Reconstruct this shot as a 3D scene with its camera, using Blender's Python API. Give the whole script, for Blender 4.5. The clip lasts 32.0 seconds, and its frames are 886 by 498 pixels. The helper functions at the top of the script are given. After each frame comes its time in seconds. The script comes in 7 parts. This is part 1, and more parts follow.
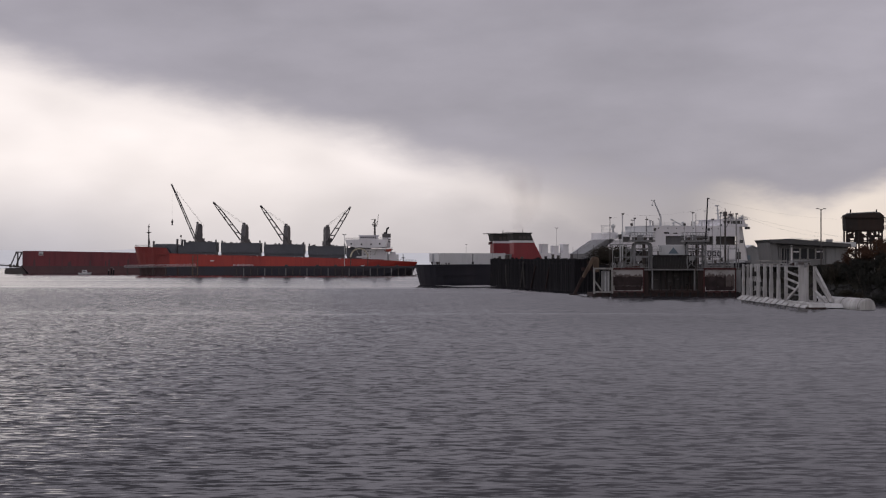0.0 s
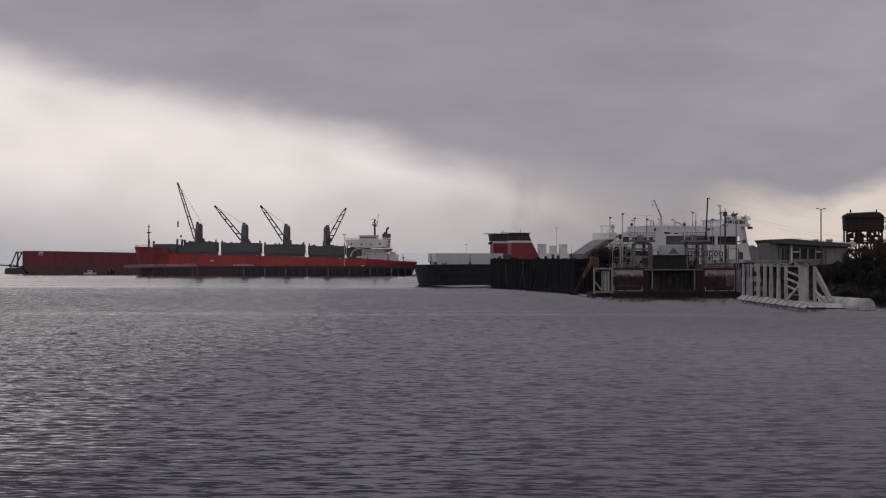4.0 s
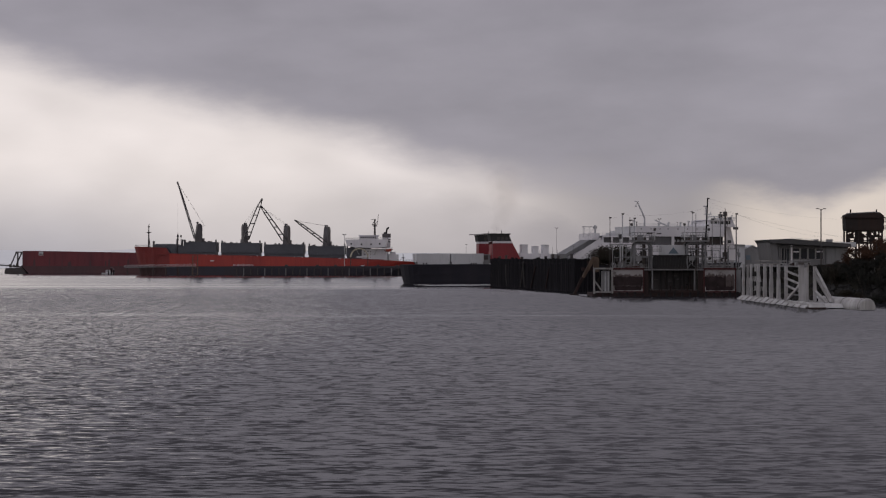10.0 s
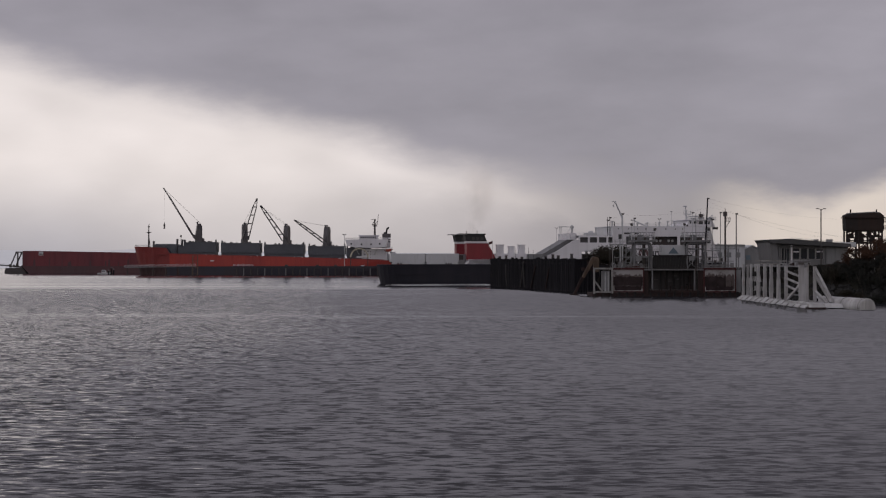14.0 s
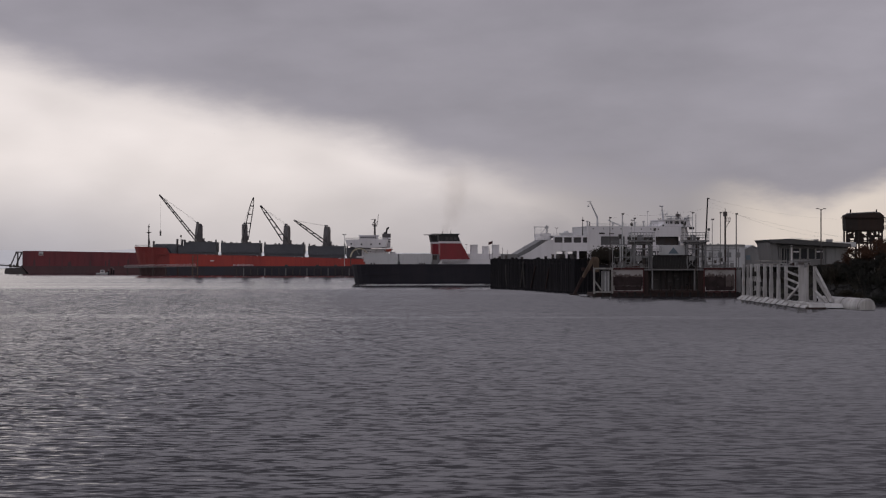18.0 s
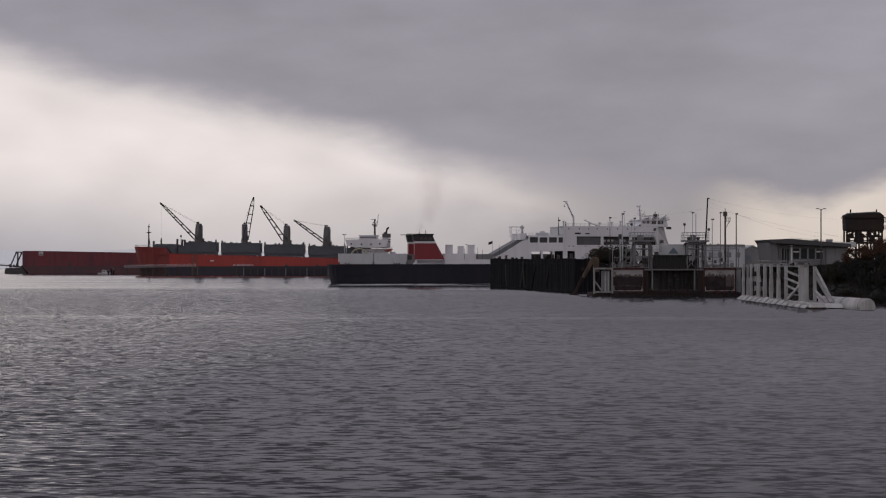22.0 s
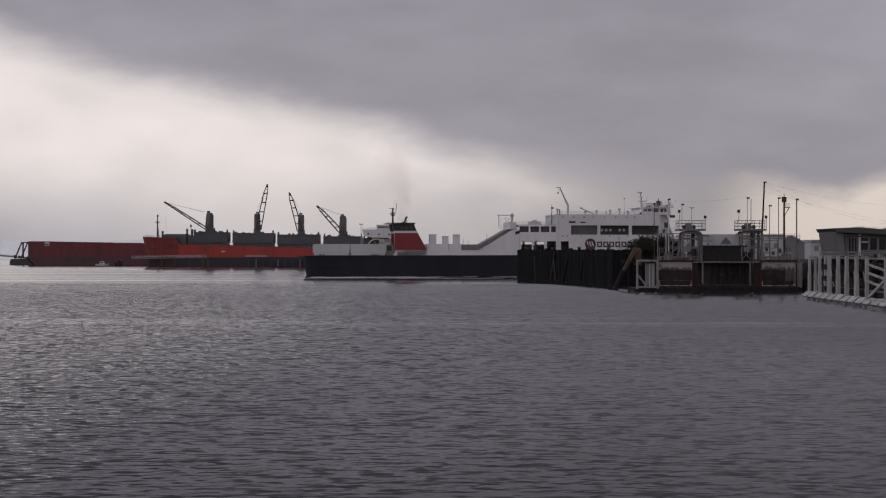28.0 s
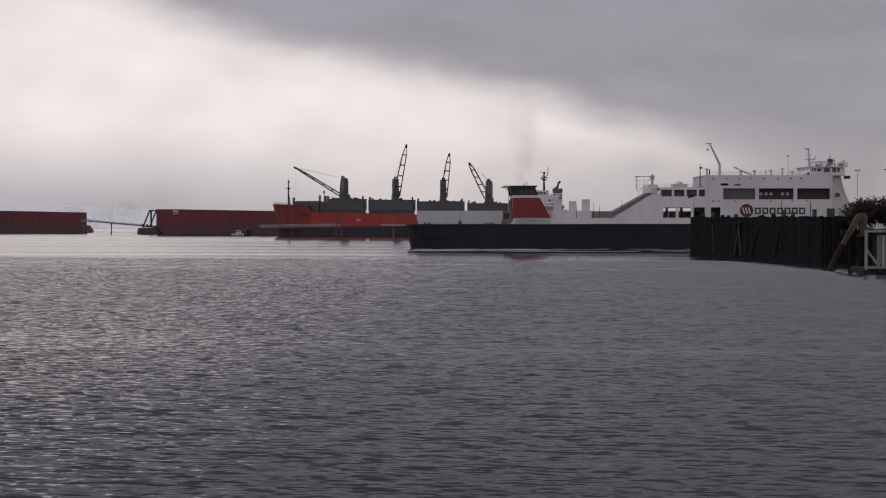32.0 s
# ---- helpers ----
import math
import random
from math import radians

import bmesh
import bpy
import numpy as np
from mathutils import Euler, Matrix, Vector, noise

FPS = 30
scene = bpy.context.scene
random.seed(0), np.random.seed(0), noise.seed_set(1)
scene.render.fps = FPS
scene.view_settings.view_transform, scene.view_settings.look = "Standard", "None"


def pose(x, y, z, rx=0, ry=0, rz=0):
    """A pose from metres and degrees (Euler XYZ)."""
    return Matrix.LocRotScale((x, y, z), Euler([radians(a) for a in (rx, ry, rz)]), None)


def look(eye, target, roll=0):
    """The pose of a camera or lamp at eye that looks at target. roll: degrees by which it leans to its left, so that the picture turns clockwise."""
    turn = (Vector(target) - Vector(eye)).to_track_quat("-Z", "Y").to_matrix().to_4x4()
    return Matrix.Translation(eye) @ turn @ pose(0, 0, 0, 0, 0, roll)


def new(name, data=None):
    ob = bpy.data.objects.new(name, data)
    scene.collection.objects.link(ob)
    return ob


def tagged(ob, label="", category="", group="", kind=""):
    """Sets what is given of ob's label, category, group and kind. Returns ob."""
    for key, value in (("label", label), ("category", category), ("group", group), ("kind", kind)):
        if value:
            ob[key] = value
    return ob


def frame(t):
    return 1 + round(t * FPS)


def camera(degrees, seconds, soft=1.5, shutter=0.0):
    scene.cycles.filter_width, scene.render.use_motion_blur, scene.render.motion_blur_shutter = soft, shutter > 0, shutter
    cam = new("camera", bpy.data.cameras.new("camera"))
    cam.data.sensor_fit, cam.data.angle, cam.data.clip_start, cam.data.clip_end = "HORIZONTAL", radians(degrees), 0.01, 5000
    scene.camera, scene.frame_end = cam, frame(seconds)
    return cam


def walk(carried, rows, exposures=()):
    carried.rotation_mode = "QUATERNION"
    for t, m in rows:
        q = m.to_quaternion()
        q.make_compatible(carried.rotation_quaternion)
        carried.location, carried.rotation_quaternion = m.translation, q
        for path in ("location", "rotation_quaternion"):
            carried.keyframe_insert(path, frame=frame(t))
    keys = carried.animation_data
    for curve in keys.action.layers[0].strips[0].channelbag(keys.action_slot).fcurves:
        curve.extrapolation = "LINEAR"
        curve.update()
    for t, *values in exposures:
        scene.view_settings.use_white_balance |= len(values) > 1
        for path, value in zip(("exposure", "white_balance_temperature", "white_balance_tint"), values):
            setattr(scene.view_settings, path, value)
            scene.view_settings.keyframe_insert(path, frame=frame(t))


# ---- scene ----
cam = camera(34.82, 32.0, soft=1.2)
walk(cam, [
    (0, pose(0, 0, 9.9, 90.458, 0, 0)),
    (26.6, pose(0, 0, 9.9, 90.458, 0, 0)),
    (27, pose(1.4, 6, 9.91, 90.42, 0, 0.22)),
    (27.5, pose(2.5, 23.6, 9.95, 90.284, 0, 0.63)),
    (28, pose(-1.5, 41.0, 10.06, 90.074, 0, 0.76)),
    (28.5, pose(-1.8, 47.5, 10.08, 89.912, 0, 2.145)),
    (29, pose(-1.65, 48.5, 10.10, 89.734, 0, 2.936)),
    (29.5, pose(-1.17, 49.5, 10.15, 89.139, 0, 3.706)),
    (30, pose(0.90, 55.5, 10.15, 88.953, 0, 5.036)),
    (30.5, pose(3.0, 73.0, 9.98, 88.937, 0, 6.17)),
    (31, pose(1.0, 91.5, 9.95, 88.911, 0, 6.65)),
    (31.5, pose(-2.0, 110.0, 9.85, 88.862, 0, 6.75)),
    (32, pose(-2.0, 128.5, 9.65, 88.821, 0, 7.14)),
], exposures=((0, 0.26), (1.0, 0.12), (2.0, 0.04), (3.0, 0.0), (28, 0.0), (29.5, 0.08), (32, 0.08)))


# ---- sky: an overcast deck whose edge lifts towards the west, with a pale band below it ----
def build_world():
    world = bpy.data.worlds.new("overcast")
    scene.world = world
    world.use_nodes = True
    nt = world.node_tree
    nt.nodes.clear()
    N, L = nt.nodes.new, nt.links.new

    def m(op, a, b=None, clamp=False):
        n = N("ShaderNodeMath")
        n.operation, n.use_clamp = op, clamp
        for i, v in enumerate((a, b)):
            if v is None:
                continue
            if isinstance(v, (int, float)):
                n.inputs[i].default_value = v
            else:
                L(v, n.inputs[i])
        return n.outputs[0]

    def smooth(v, lo, hi):
        n = N("ShaderNodeMapRange")
        n.interpolation_type = "SMOOTHSTEP"
        L(v, n.inputs[0])
        n.inputs[1].default_value, n.inputs[2].default_value = lo, hi
        return n.outputs[0]

    def blend(fac, a, b):
        n = N("ShaderNodeMix")
        n.data_type = "RGBA"
        L(fac, n.inputs[0])
        for i, v in ((6, a), (7, b)):
            if isinstance(v, tuple):
                n.inputs[i].default_value = (*v, 1)
            else:
                L(v, n.inputs[i])
        return n.outputs[2]

    def clouds(scale, stretch, detail, rough, off):
        mp = N("ShaderNodeMapping")
        mp.inputs[1].default_value = off
        mp.inputs[2].default_value = (0, 0.22, 0)
        mp.inputs[3].default_value = (1, 1, stretch)
        L(tc.outputs["Generated"], mp.inputs[0])
        n = N("ShaderNodeTexNoise")
        n.inputs["Scale"].default_value, n.inputs["Detail"].default_value = scale, detail
        n.inputs["Roughness"].default_value = rough
        L(mp.outputs[0], n.inputs["Vector"])
        return m("SUBTRACT", n.outputs[0], 0.5)

    tc = N("ShaderNodeTexCoord")
    sep = N("ShaderNodeSeparateXYZ")
    L(tc.outputs["Generated"], sep.inputs[0])
    x, y, z = sep.outputs
    az = m("ARCTAN2", x, y)
    el = m("ARCSINE", z)
    broad = clouds(5.0, 3.2, 3, 0.5, (0.3, 0.1, 0.2))
    wisps = clouds(17.0, 2.6, 5, 0.58, (1.7, 0.4, 0.9))
    soft = clouds(9.0, 1.6, 2, 0.5, (4.1, 2.4, 0.3))
    # how far a direction lies above the cloud edge
    edge = m("ADD", m("MULTIPLY", az, -0.235), 0.072)
    edge = m("MAXIMUM", edge, m("ADD", m("MULTIPLY", az, -0.10), 0.066))
    edge = m("MAXIMUM", edge, m("ADD", m("MULTIPLY", az, 0.34), -0.050))
    edge = m("MINIMUM", m("MAXIMUM", edge, 0.006), 0.30)
    above = m("SUBTRACT", el, edge)
    above = m("ADD", above, m("MULTIPLY", broad, 0.034))
    above = m("ADD", above, m("MULTIPLY", wisps, 0.026))
    crisp = m("ADD", 1.0, m("MULTIPLY", smooth(az, 0.10, 0.20), 0.9))
    deck = smooth(m("MULTIPLY", above, crisp), -0.020, 0.018)
    glow = smooth(m("MULTIPLY", above, -1.0), 0.16, 0.0)
    low = smooth(el, 0.0, 0.075)
    east = smooth(az, -0.05, 0.22)
    # the pale band: brightest just under the deck, greyer towards the haze at the horizon
    foot = blend(smooth(az, -0.28, -0.16), (0.405, 0.383, 0.412), (0.57, 0.525, 0.53))
    band = blend(low, foot, (0.85, 0.772, 0.75))
    band = blend(east, band, (0.68, 0.595, 0.535))
    veil = m("MULTIPLY", smooth(az, -0.13, 0.12), smooth(m("MULTIPLY", az, -1.0), -0.235, -0.165))
    # the veil of rain haze thins out just under the cloud edge
    veil = m("MULTIPLY", veil, m("MAXIMUM", m("ADD", 0.42, m("MULTIPLY", smooth(m("MULTIPLY", above, -1.0), 0.004, 0.05), 0.58)), smooth(az, -0.06, 0.16)))
    band = blend(m("MULTIPLY", veil, 0.93), band, (0.325, 0.300, 0.322))
    lit = m("ADD", 0.95, m("MULTIPLY", soft, 0.45))
    lit = m("ADD", lit, m("MULTIPLY", wisps, 0.12))
    grey = blend(smooth(el, 0.16, 0.6), (0.302, 0.280, 0.315), (0.275, 0.257, 0.292))
    behind = smooth(y, 0.35, -0.6)
    grey = blend(behind, grey, (0.465, 0.45, 0.50))
    shade = m("ADD", 1.0, m("MULTIPLY", broad, 0.55))
    shade = m("ADD", shade, m("MULTIPLY", wisps, 0.22))

    def times(col, v):
        n = N("ShaderNodeVectorMath")
        n.operation = "SCALE"
        L(col, n.inputs[0])
        L(v, n.inputs["Scale"])
        return n.outputs[0]

    cloud = blend(deck, times(band, lit), times(grey, shade))
    sky = N("ShaderNodeTexSky")
    sky.sky_type, sky.sun_disc = "NISHITA", False
    sky.sun_elevation, sky.sun_rotation = radians(52), radians(-112)
    thin = N("ShaderNodeBackground")
    thin.inputs[1].default_value = 0.004
    L(sky.outputs[0], thin.inputs[0])
    thick = N("ShaderNodeBackground")
    thick.inputs[1].default_value = 1.0
    L(cloud, thick.inputs[0])
    both = N("ShaderNodeAddShader")
    L(thin.outputs[0], both.inputs[0])
    L(thick.outputs[0], both.inputs[1])
    out = N("ShaderNodeOutputWorld")
    L(both.outputs[0], out.inputs[0])


build_world()
sun = new("sun", bpy.data.lights.new("sun", "SUN"))
sun.data.energy, sun.data.angle, sun.data.color = 0.5, radians(40), (1.0, 0.965, 1.0)
sun.matrix_world = look((-57, -23, 79), (0, 0, 0))


# ---- materials ----
def material(name, base, dark=None, rough=0.6, metal=0.0, scale=0.6, amount=0.5, grain=6.0, bump=0.02, streaks=False, stain=None, stain_at=0.6):
    """Paint, steel, timber or rock: a base colour that drifts to a second one at two scales, vertical streaks if asked, and a fine relief."""
    mt = bpy.data.materials.new(name)
    mt.use_nodes = True
    nt = mt.node_tree
    N, L = nt.nodes.new, nt.links.new
    bs = nt.nodes["Principled BSDF"]
    dark = dark or tuple(c * 0.6 for c in base)
    tc = N("ShaderNodeTexCoord")
    info = N("ShaderNodeObjectInfo")
    mp = N("ShaderNodeMapping")
    mp.inputs[3].default_value = (1, 1, 0.15) if streaks else (1, 1, 1)
    L(tc.outputs["Object"], mp.inputs[0])
    shift = N("ShaderNodeVectorMath")
    shift.operation = "MULTIPLY_ADD"
    L(info.outputs["Random"], shift.inputs[0])
    shift.inputs[1].default_value = (37, 53, 29)
    L(mp.outputs[0], shift.inputs[2])

    def nz(s, d):
        n = N("ShaderNodeTexNoise")
        n.inputs["Scale"].default_value, n.inputs["Detail"].default_value = s, d
        L(shift.outputs[0], n.inputs["Vector"])
        return n.outputs[0]

    def ramp(v, lo, hi, top=1.0):
        n = N("ShaderNodeMapRange")
        n.interpolation_type = "SMOOTHSTEP"
        L(v, n.inputs[0])
        n.inputs[1].default_value, n.inputs[2].default_value, n.inputs[4].default_value = lo, hi, top
        return n.outputs[0]

    def mix(fac, a, b):
        n = N("ShaderNodeMix")
        n.data_type = "RGBA"
        L(fac, n.inputs[0])
        for i, v in ((6, a), (7, b)):
            if isinstance(v, tuple):
                n.inputs[i].default_value = (*v, 1)
            else:
                L(v, n.inputs[i])
        return n.outputs[2]

    fine = nz(grain, 4)
    col = mix(ramp(nz(scale, 5), 0.35, 0.7, amount), base, dark)
    col = mix(ramp(fine, 0.45, 0.75, amount * 0.5), col, tuple(c * 0.75 for c in dark))
    col = mix(ramp(info.outputs["Random"], 0.0, 1.0, 0.18), col, tuple(min(1, c * 1.25) for c in base))
    if stain:
        col = mix(ramp(nz(scale * 2.3, 6), stain_at, stain_at + 0.12, 0.9), col, stain)
    L(col, bs.inputs["Base Color"])
    bs.inputs["Metallic"].default_value = metal
    L(ramp(fine, 0.0, 1.0, rough), bs.inputs["Roughness"])
    rg = bs.inputs["Roughness"].links[0].from_node
    rg.inputs[3].default_value, rg.inputs[4].default_value = max(0.05, rough - 0.12), min(1, rough + 0.12)
    bp = N("ShaderNodeBump")
    bp.inputs["Strength"].default_value, bp.inputs["Distance"].default_value = 0.5, bump
    L(fine, bp.inputs["Height"])
    L(bp.outputs[0], bs.inputs["Normal"])
    return mt


def water_material():
    mt = bpy.data.materials.new("harbour_water")
    mt.use_nodes = True
    nt = mt.node_tree
    N, L = nt.nodes.new, nt.links.new
    bs = nt.nodes["Principled BSDF"]
    bs.inputs["Base Color"].default_value = (0.020, 0.020, 0.024, 1)
    bs.inputs["IOR"].default_value = 1.333
    bs.inputs["Roughness"].default_value = 0.06
    tc = N("ShaderNodeTexCoord")

    def nz(sx, sy, detail, rough=0.5, rot=0.0):
        mp = N("ShaderNodeMapping")
        mp.inputs[2].default_value = (0, 0, rot)
        mp.inputs[3].default_value = (sx, sy, 1)
        L(tc.outputs["Object"], mp.inputs[0])
        n = N("ShaderNodeTexNoise")
        n.inputs["Scale"].default_value, n.inputs["Detail"].default_value = 1.0, detail
        n.inputs["Roughness"].default_value = rough
        L(mp.outputs[0], n.inputs["Vector"])
        return n.outputs[0]

    def m(op, a, b):
        n = N("ShaderNodeMath")
        n.operation = op
        for i, v in enumerate((a, b)):
            if isinstance(v, (int, float)):
                n.inputs[i].default_value = v
            else:
                L(v, n.inputs[i])
        return n.outputs[0]

    def rng(v, a, b, c, d):
        n = N("ShaderNodeMapRange")
        n.interpolation_type = "SMOOTHSTEP"
        L(v, n.inputs[0])
        for i, q in enumerate((a, b, c, d)):
            n.inputs[1 + i].default_value = q
        return n.outputs[0]

    def slopes(sx, sy, detail, rough, rot, ax, ay):
        """Wave slopes along x and y, as a vector, from one noise field."""
        mp = N("ShaderNodeMapping")
        mp.inputs[2].default_value = (0, 0, rot)
        mp.inputs[3].default_value = (sx, sy, 1)
        L(tc.outputs["Object"], mp.inputs[0])
        n = N("ShaderNodeTexNoise")
        n.inputs["Scale"].default_value, n.inputs["Detail"].default_value = 1.0, detail
        n.inputs["Roughness"].default_value = rough
        L(mp.outputs[0], n.inputs["Vector"])
        v = N("ShaderNodeVectorMath")
        v.operation = "MULTIPLY_ADD"
        L(n.outputs["Color"], v.inputs[0])
        v.inputs[1].default_value = (ax, ay, 0)
        v.inputs[2].default_value = (-0.5 * ax, -0.5 * ay, 0)
        return v.outputs[0]

    def vec(op, a, b):
        n = N("ShaderNodeVectorMath")
        n.operation = op
        L(a, n.inputs[0])
        if isinstance(b, tuple):
            n.inputs[1].default_value = b
        elif op == "SCALE":
            L(b, n.inputs["Scale"])
        elif b is not None:
            L(b, n.inputs[1])
        return n.outputs[0]

    swell = slopes(0.34, 0.18, 2, 0.6, 0.05, 0.25, 1.4)
    wave = slopes(0.46, 0.72, 1, 0.5, -0.03, 0.40, 1.0)
    chop = slopes(0.60, 1.8, 2, 0.55, 0.03, 0.40, 2.6)
    ripple = slopes(1.2, 4.0, 1, 0.5, 0.05, 0.40, 2.1)
    sep = N("ShaderNodeSeparateXYZ")
    L(tc.outputs["Object"], sep.inputs[0])
    gust = m("SUBTRACT", nz(0.0030, 0.034, 5, 0.72, 0.02), 0.5)
    gust = m("ADD", m("MULTIPLY", gust, rng(sep.outputs[1], 430.0, 570.0, 0.8, 1.9)), 0.5)
    far = m("ADD", rng(sep.outputs[1], 450.0, 600.0, 0.0, 0.34), rng(sep.outputs[1], 300.0, 480.0, 0.0, 0.06))
    # longer waves farther out
    swell = vec("SCALE", swell, rng(sep.outputs[1], 210.0, 440.0, 0.03, 1.0))
    wave = vec("SCALE", wave, rng(sep.outputs[1], 190.0, 400.0, 0.05, 1.0))
    calm = rng(m("SUBTRACT", gust, far), 0.22, 0.46, 0.09, 1.0)
    # cat's paws: fine ruffles too small to see singly, on otherwise flat water
    L(rng(m("SUBTRACT", gust, far), 0.20, 0.44, 0.115, 0.045), bs.inputs["Roughness"])
    # wind waves run at the shore: steep in front, gentle behind; farther out the backs are hidden by the next crest
    total = vec("ADD", vec("ADD", swell, wave), vec("ADD", chop, ripple))
    backs = N("ShaderNodeCombineXYZ")
    backs.inputs[0].default_value = 1.0
    L(m("ADD", rng(sep.outputs[1], 50.0, 180.0, 0.05, -0.13), rng(sep.outputs[1], 210.0, 400.0, 0.0, -0.20)), backs.inputs[1])
    total = vec("MINIMUM", total, vec("MULTIPLY", total, backs.outputs[0]))
    # crests never grow steep: they spill first
    cut = N("ShaderNodeSeparateXYZ")
    L(total, cut.inputs[0])
    kept = N("ShaderNodeCombineXYZ")
    L(cut.outputs[0], kept.inputs[0])
    L(m("DIVIDE", cut.outputs[1], m("ADD", 1.0, m("MULTIPLY", m("ABSOLUTE", cut.outputs[1], 0.0), 2.4))), kept.inputs[1])
    total = kept.outputs[0]
    # the lee of the wharf and the fenders lies smoother
    side = m("ADD", sep.outputs[0], m("MULTIPLY", sep.outputs[1], 0.12))
    side = m("SUBTRACT", side, rng(sep.outputs[1], 90.0, 210.0, 0.0, 15.0))
    total = vec("SCALE", total, m("MULTIPLY", calm, rng(side, -20.0, 50.0, 1.42, 0.42)))
    total = vec("SCALE", total, rng(sep.outputs[1], 220.0, 500.0, 1.0, 0.62))
    # at so flat an angle only the near faces of the small ripples show
    lean = N("ShaderNodeCombineXYZ")
    streak = rng(nz(0.0016, 0.045, 3, 0.6, 0.01), 0.40, 0.58, 0.72, 1.2)
    L(m("MINIMUM", m("MULTIPLY", rng(m("SUBTRACT", gust, far), 0.20, 0.46, -0.040, 0.0), streak), m("MULTIPLY", rng(side, -20.0, 60.0, -0.006, -0.072), m("MULTIPLY", calm, rng(sep.outputs[1], 120.0, 230.0, 1.0, 1.6)))), lean.inputs[1])
    total = vec("ADD", total, lean.outputs[0])
    near = N("ShaderNodeCombineXYZ")
    L(m("MULTIPLY", rng(side, 0.0, 60.0, 1.0, 0.3), rng(sep.outputs[1], 70.0, 190.0, -0.030, -0.003)), near.inputs[1])
    total = vec("ADD", total, near.outputs[0])
    normal = vec("NORMALIZE", vec("ADD", total, (0.0, 0.0, 1.0)), None)
    L(normal, bs.inputs["Normal"])
    return mt


WATER = water_material()
RED_HULL = material("red_hull_paint", (0.30, 0.028, 0.020), (0.19, 0.020, 0.019), 0.5, 0, 0.08, 0.7, 0.9, 0.01, True)
RED_BOW = material("darker_red_hull", (0.17, 0.019, 0.018), (0.11, 0.016, 0.017), 0.6, 0, 0.08, 0.6, 0.9, 0.01, True)
DARK_HULL = material("black_hull_paint", (0.040, 0.040, 0.052), (0.05, 0.038, 0.042), 0.5, 0, 0.1, 0.6, 1.2, 0.01, True)
BOOT_RED = material("antifouling_paint", (0.034, 0.012, 0.014), (0.022, 0.010, 0.011), 0.7, 0, 0.1, 0.7, 1.2, 0.01, True)
# hatch and crane colours are lifted to include the haze over the water
HATCH = material("dark_green_grey_deck_paint", (0.068, 0.072, 0.090), (0.052, 0.054, 0.067), 0.6, 0, 0.15, 0.6, 1.5, 0.01)
CRANE = material("dark_crane_paint", (0.074, 0.068, 0.076), (0.052, 0.048, 0.053), 0.55, 0, 0.3, 0.6, 2.0, 0.01)
SHIP_WHITE = material("ship_white_paint", (0.57, 0.56, 0.60), (0.45, 0.438, 0.468), 0.45, 0, 0.10, 0.5, 0.7, 0.006, True, (0.40, 0.32, 0.27), 0.655)
PALE_GREY = material("pale_grey_paint", (0.42, 0.425, 0.45), (0.32, 0.325, 0.345), 0.5, 0, 0.2, 0.5, 1.6, 0.006, True)
MID_GREY = material("grey_steel_paint", (0.17, 0.172, 0.182), (0.10, 0.10, 0.105), 0.55, 0.1, 0.3, 0.6, 2.0, 0.006, True, (0.12, 0.06, 0.035), 0.68)
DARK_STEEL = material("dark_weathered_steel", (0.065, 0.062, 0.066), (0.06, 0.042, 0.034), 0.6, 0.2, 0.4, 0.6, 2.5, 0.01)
# foam white, used also to paint the sky's reflection beside the hull
FOAM_GLINT = material("foam_and_sky_glint", (0.60, 0.595, 0.62), (0.42, 0.415, 0.43), 0.7, 0, 0.6, 0.8, 3.0, 0.02)
ORANGE = material("lifeboat_orange", (0.34, 0.05, 0.03), None, 0.45, 0, 0.5, 0.3, 3, 0.003)
FUNNEL_RED = material("funnel_red_paint", (0.165, 0.009, 0.018), (0.12, 0.008, 0.014), 0.45, 0, 0.15, 0.6, 1.6, 0.006, True)
FUNNEL_BLACK = material("soot_black_paint", (0.011, 0.011, 0.013), None, 0.6, 0, 0.3, 0.5, 2, 0.006)
FERRY_BLACK = material("ferry_black_hull", (0.018, 0.0178, 0.025), (0.027, 0.025, 0.031), 0.75, 0, 0.1, 0.7, 1.1, 0.008, True)
GLASS = material("dark_window_glass", (0.03, 0.033, 0.04), (0.02, 0.02, 0.025), 0.12, 0, 0.3, 0.4, 2, 0.0)
SHUTTER = material("grey_bay_shutter", (0.28, 0.275, 0.28), (0.20, 0.195, 0.2), 0.6, 0, 0.3, 0.6, 2, 0.006, True)
BARGE_RED = material("rusty_red_barge_wall", (0.125, 0.018, 0.026), (0.07, 0.015, 0.023), 0.65, 0, 0.05, 0.9, 0.3, 0.02, True, (0.08, 0.022, 0.026), 0.6)
BARGE_HULL = material("dark_wine_barge_hull", (0.052, 0.022, 0.028), (0.070, 0.022, 0.027), 0.6, 0, 0.08, 0.8, 0.8, 0.01, True)
TIMBER = material("tarred_timber_pile", (0.0115, 0.0110, 0.0138), (0.0078, 0.0075, 0.0092), 0.95, 0, 0.5, 0.7, 3.0, 0.02, True, (0.032, 0.029, 0.029), 0.66)
PALE_TIMBER = material("weathered_grey_pile", (0.036, 0.034, 0.034), (0.018, 0.0165, 0.0168), 0.85, 0, 0.5, 0.7, 3.0, 0.03, True)
WHITE_STEEL = material("weathered_white_steel", (0.325, 0.32, 0.33), (0.15, 0.143, 0.142), 0.5, 0, 0.5, 0.9, 2.5, 0.006, True, (0.20, 0.12, 0.075), 0.64)
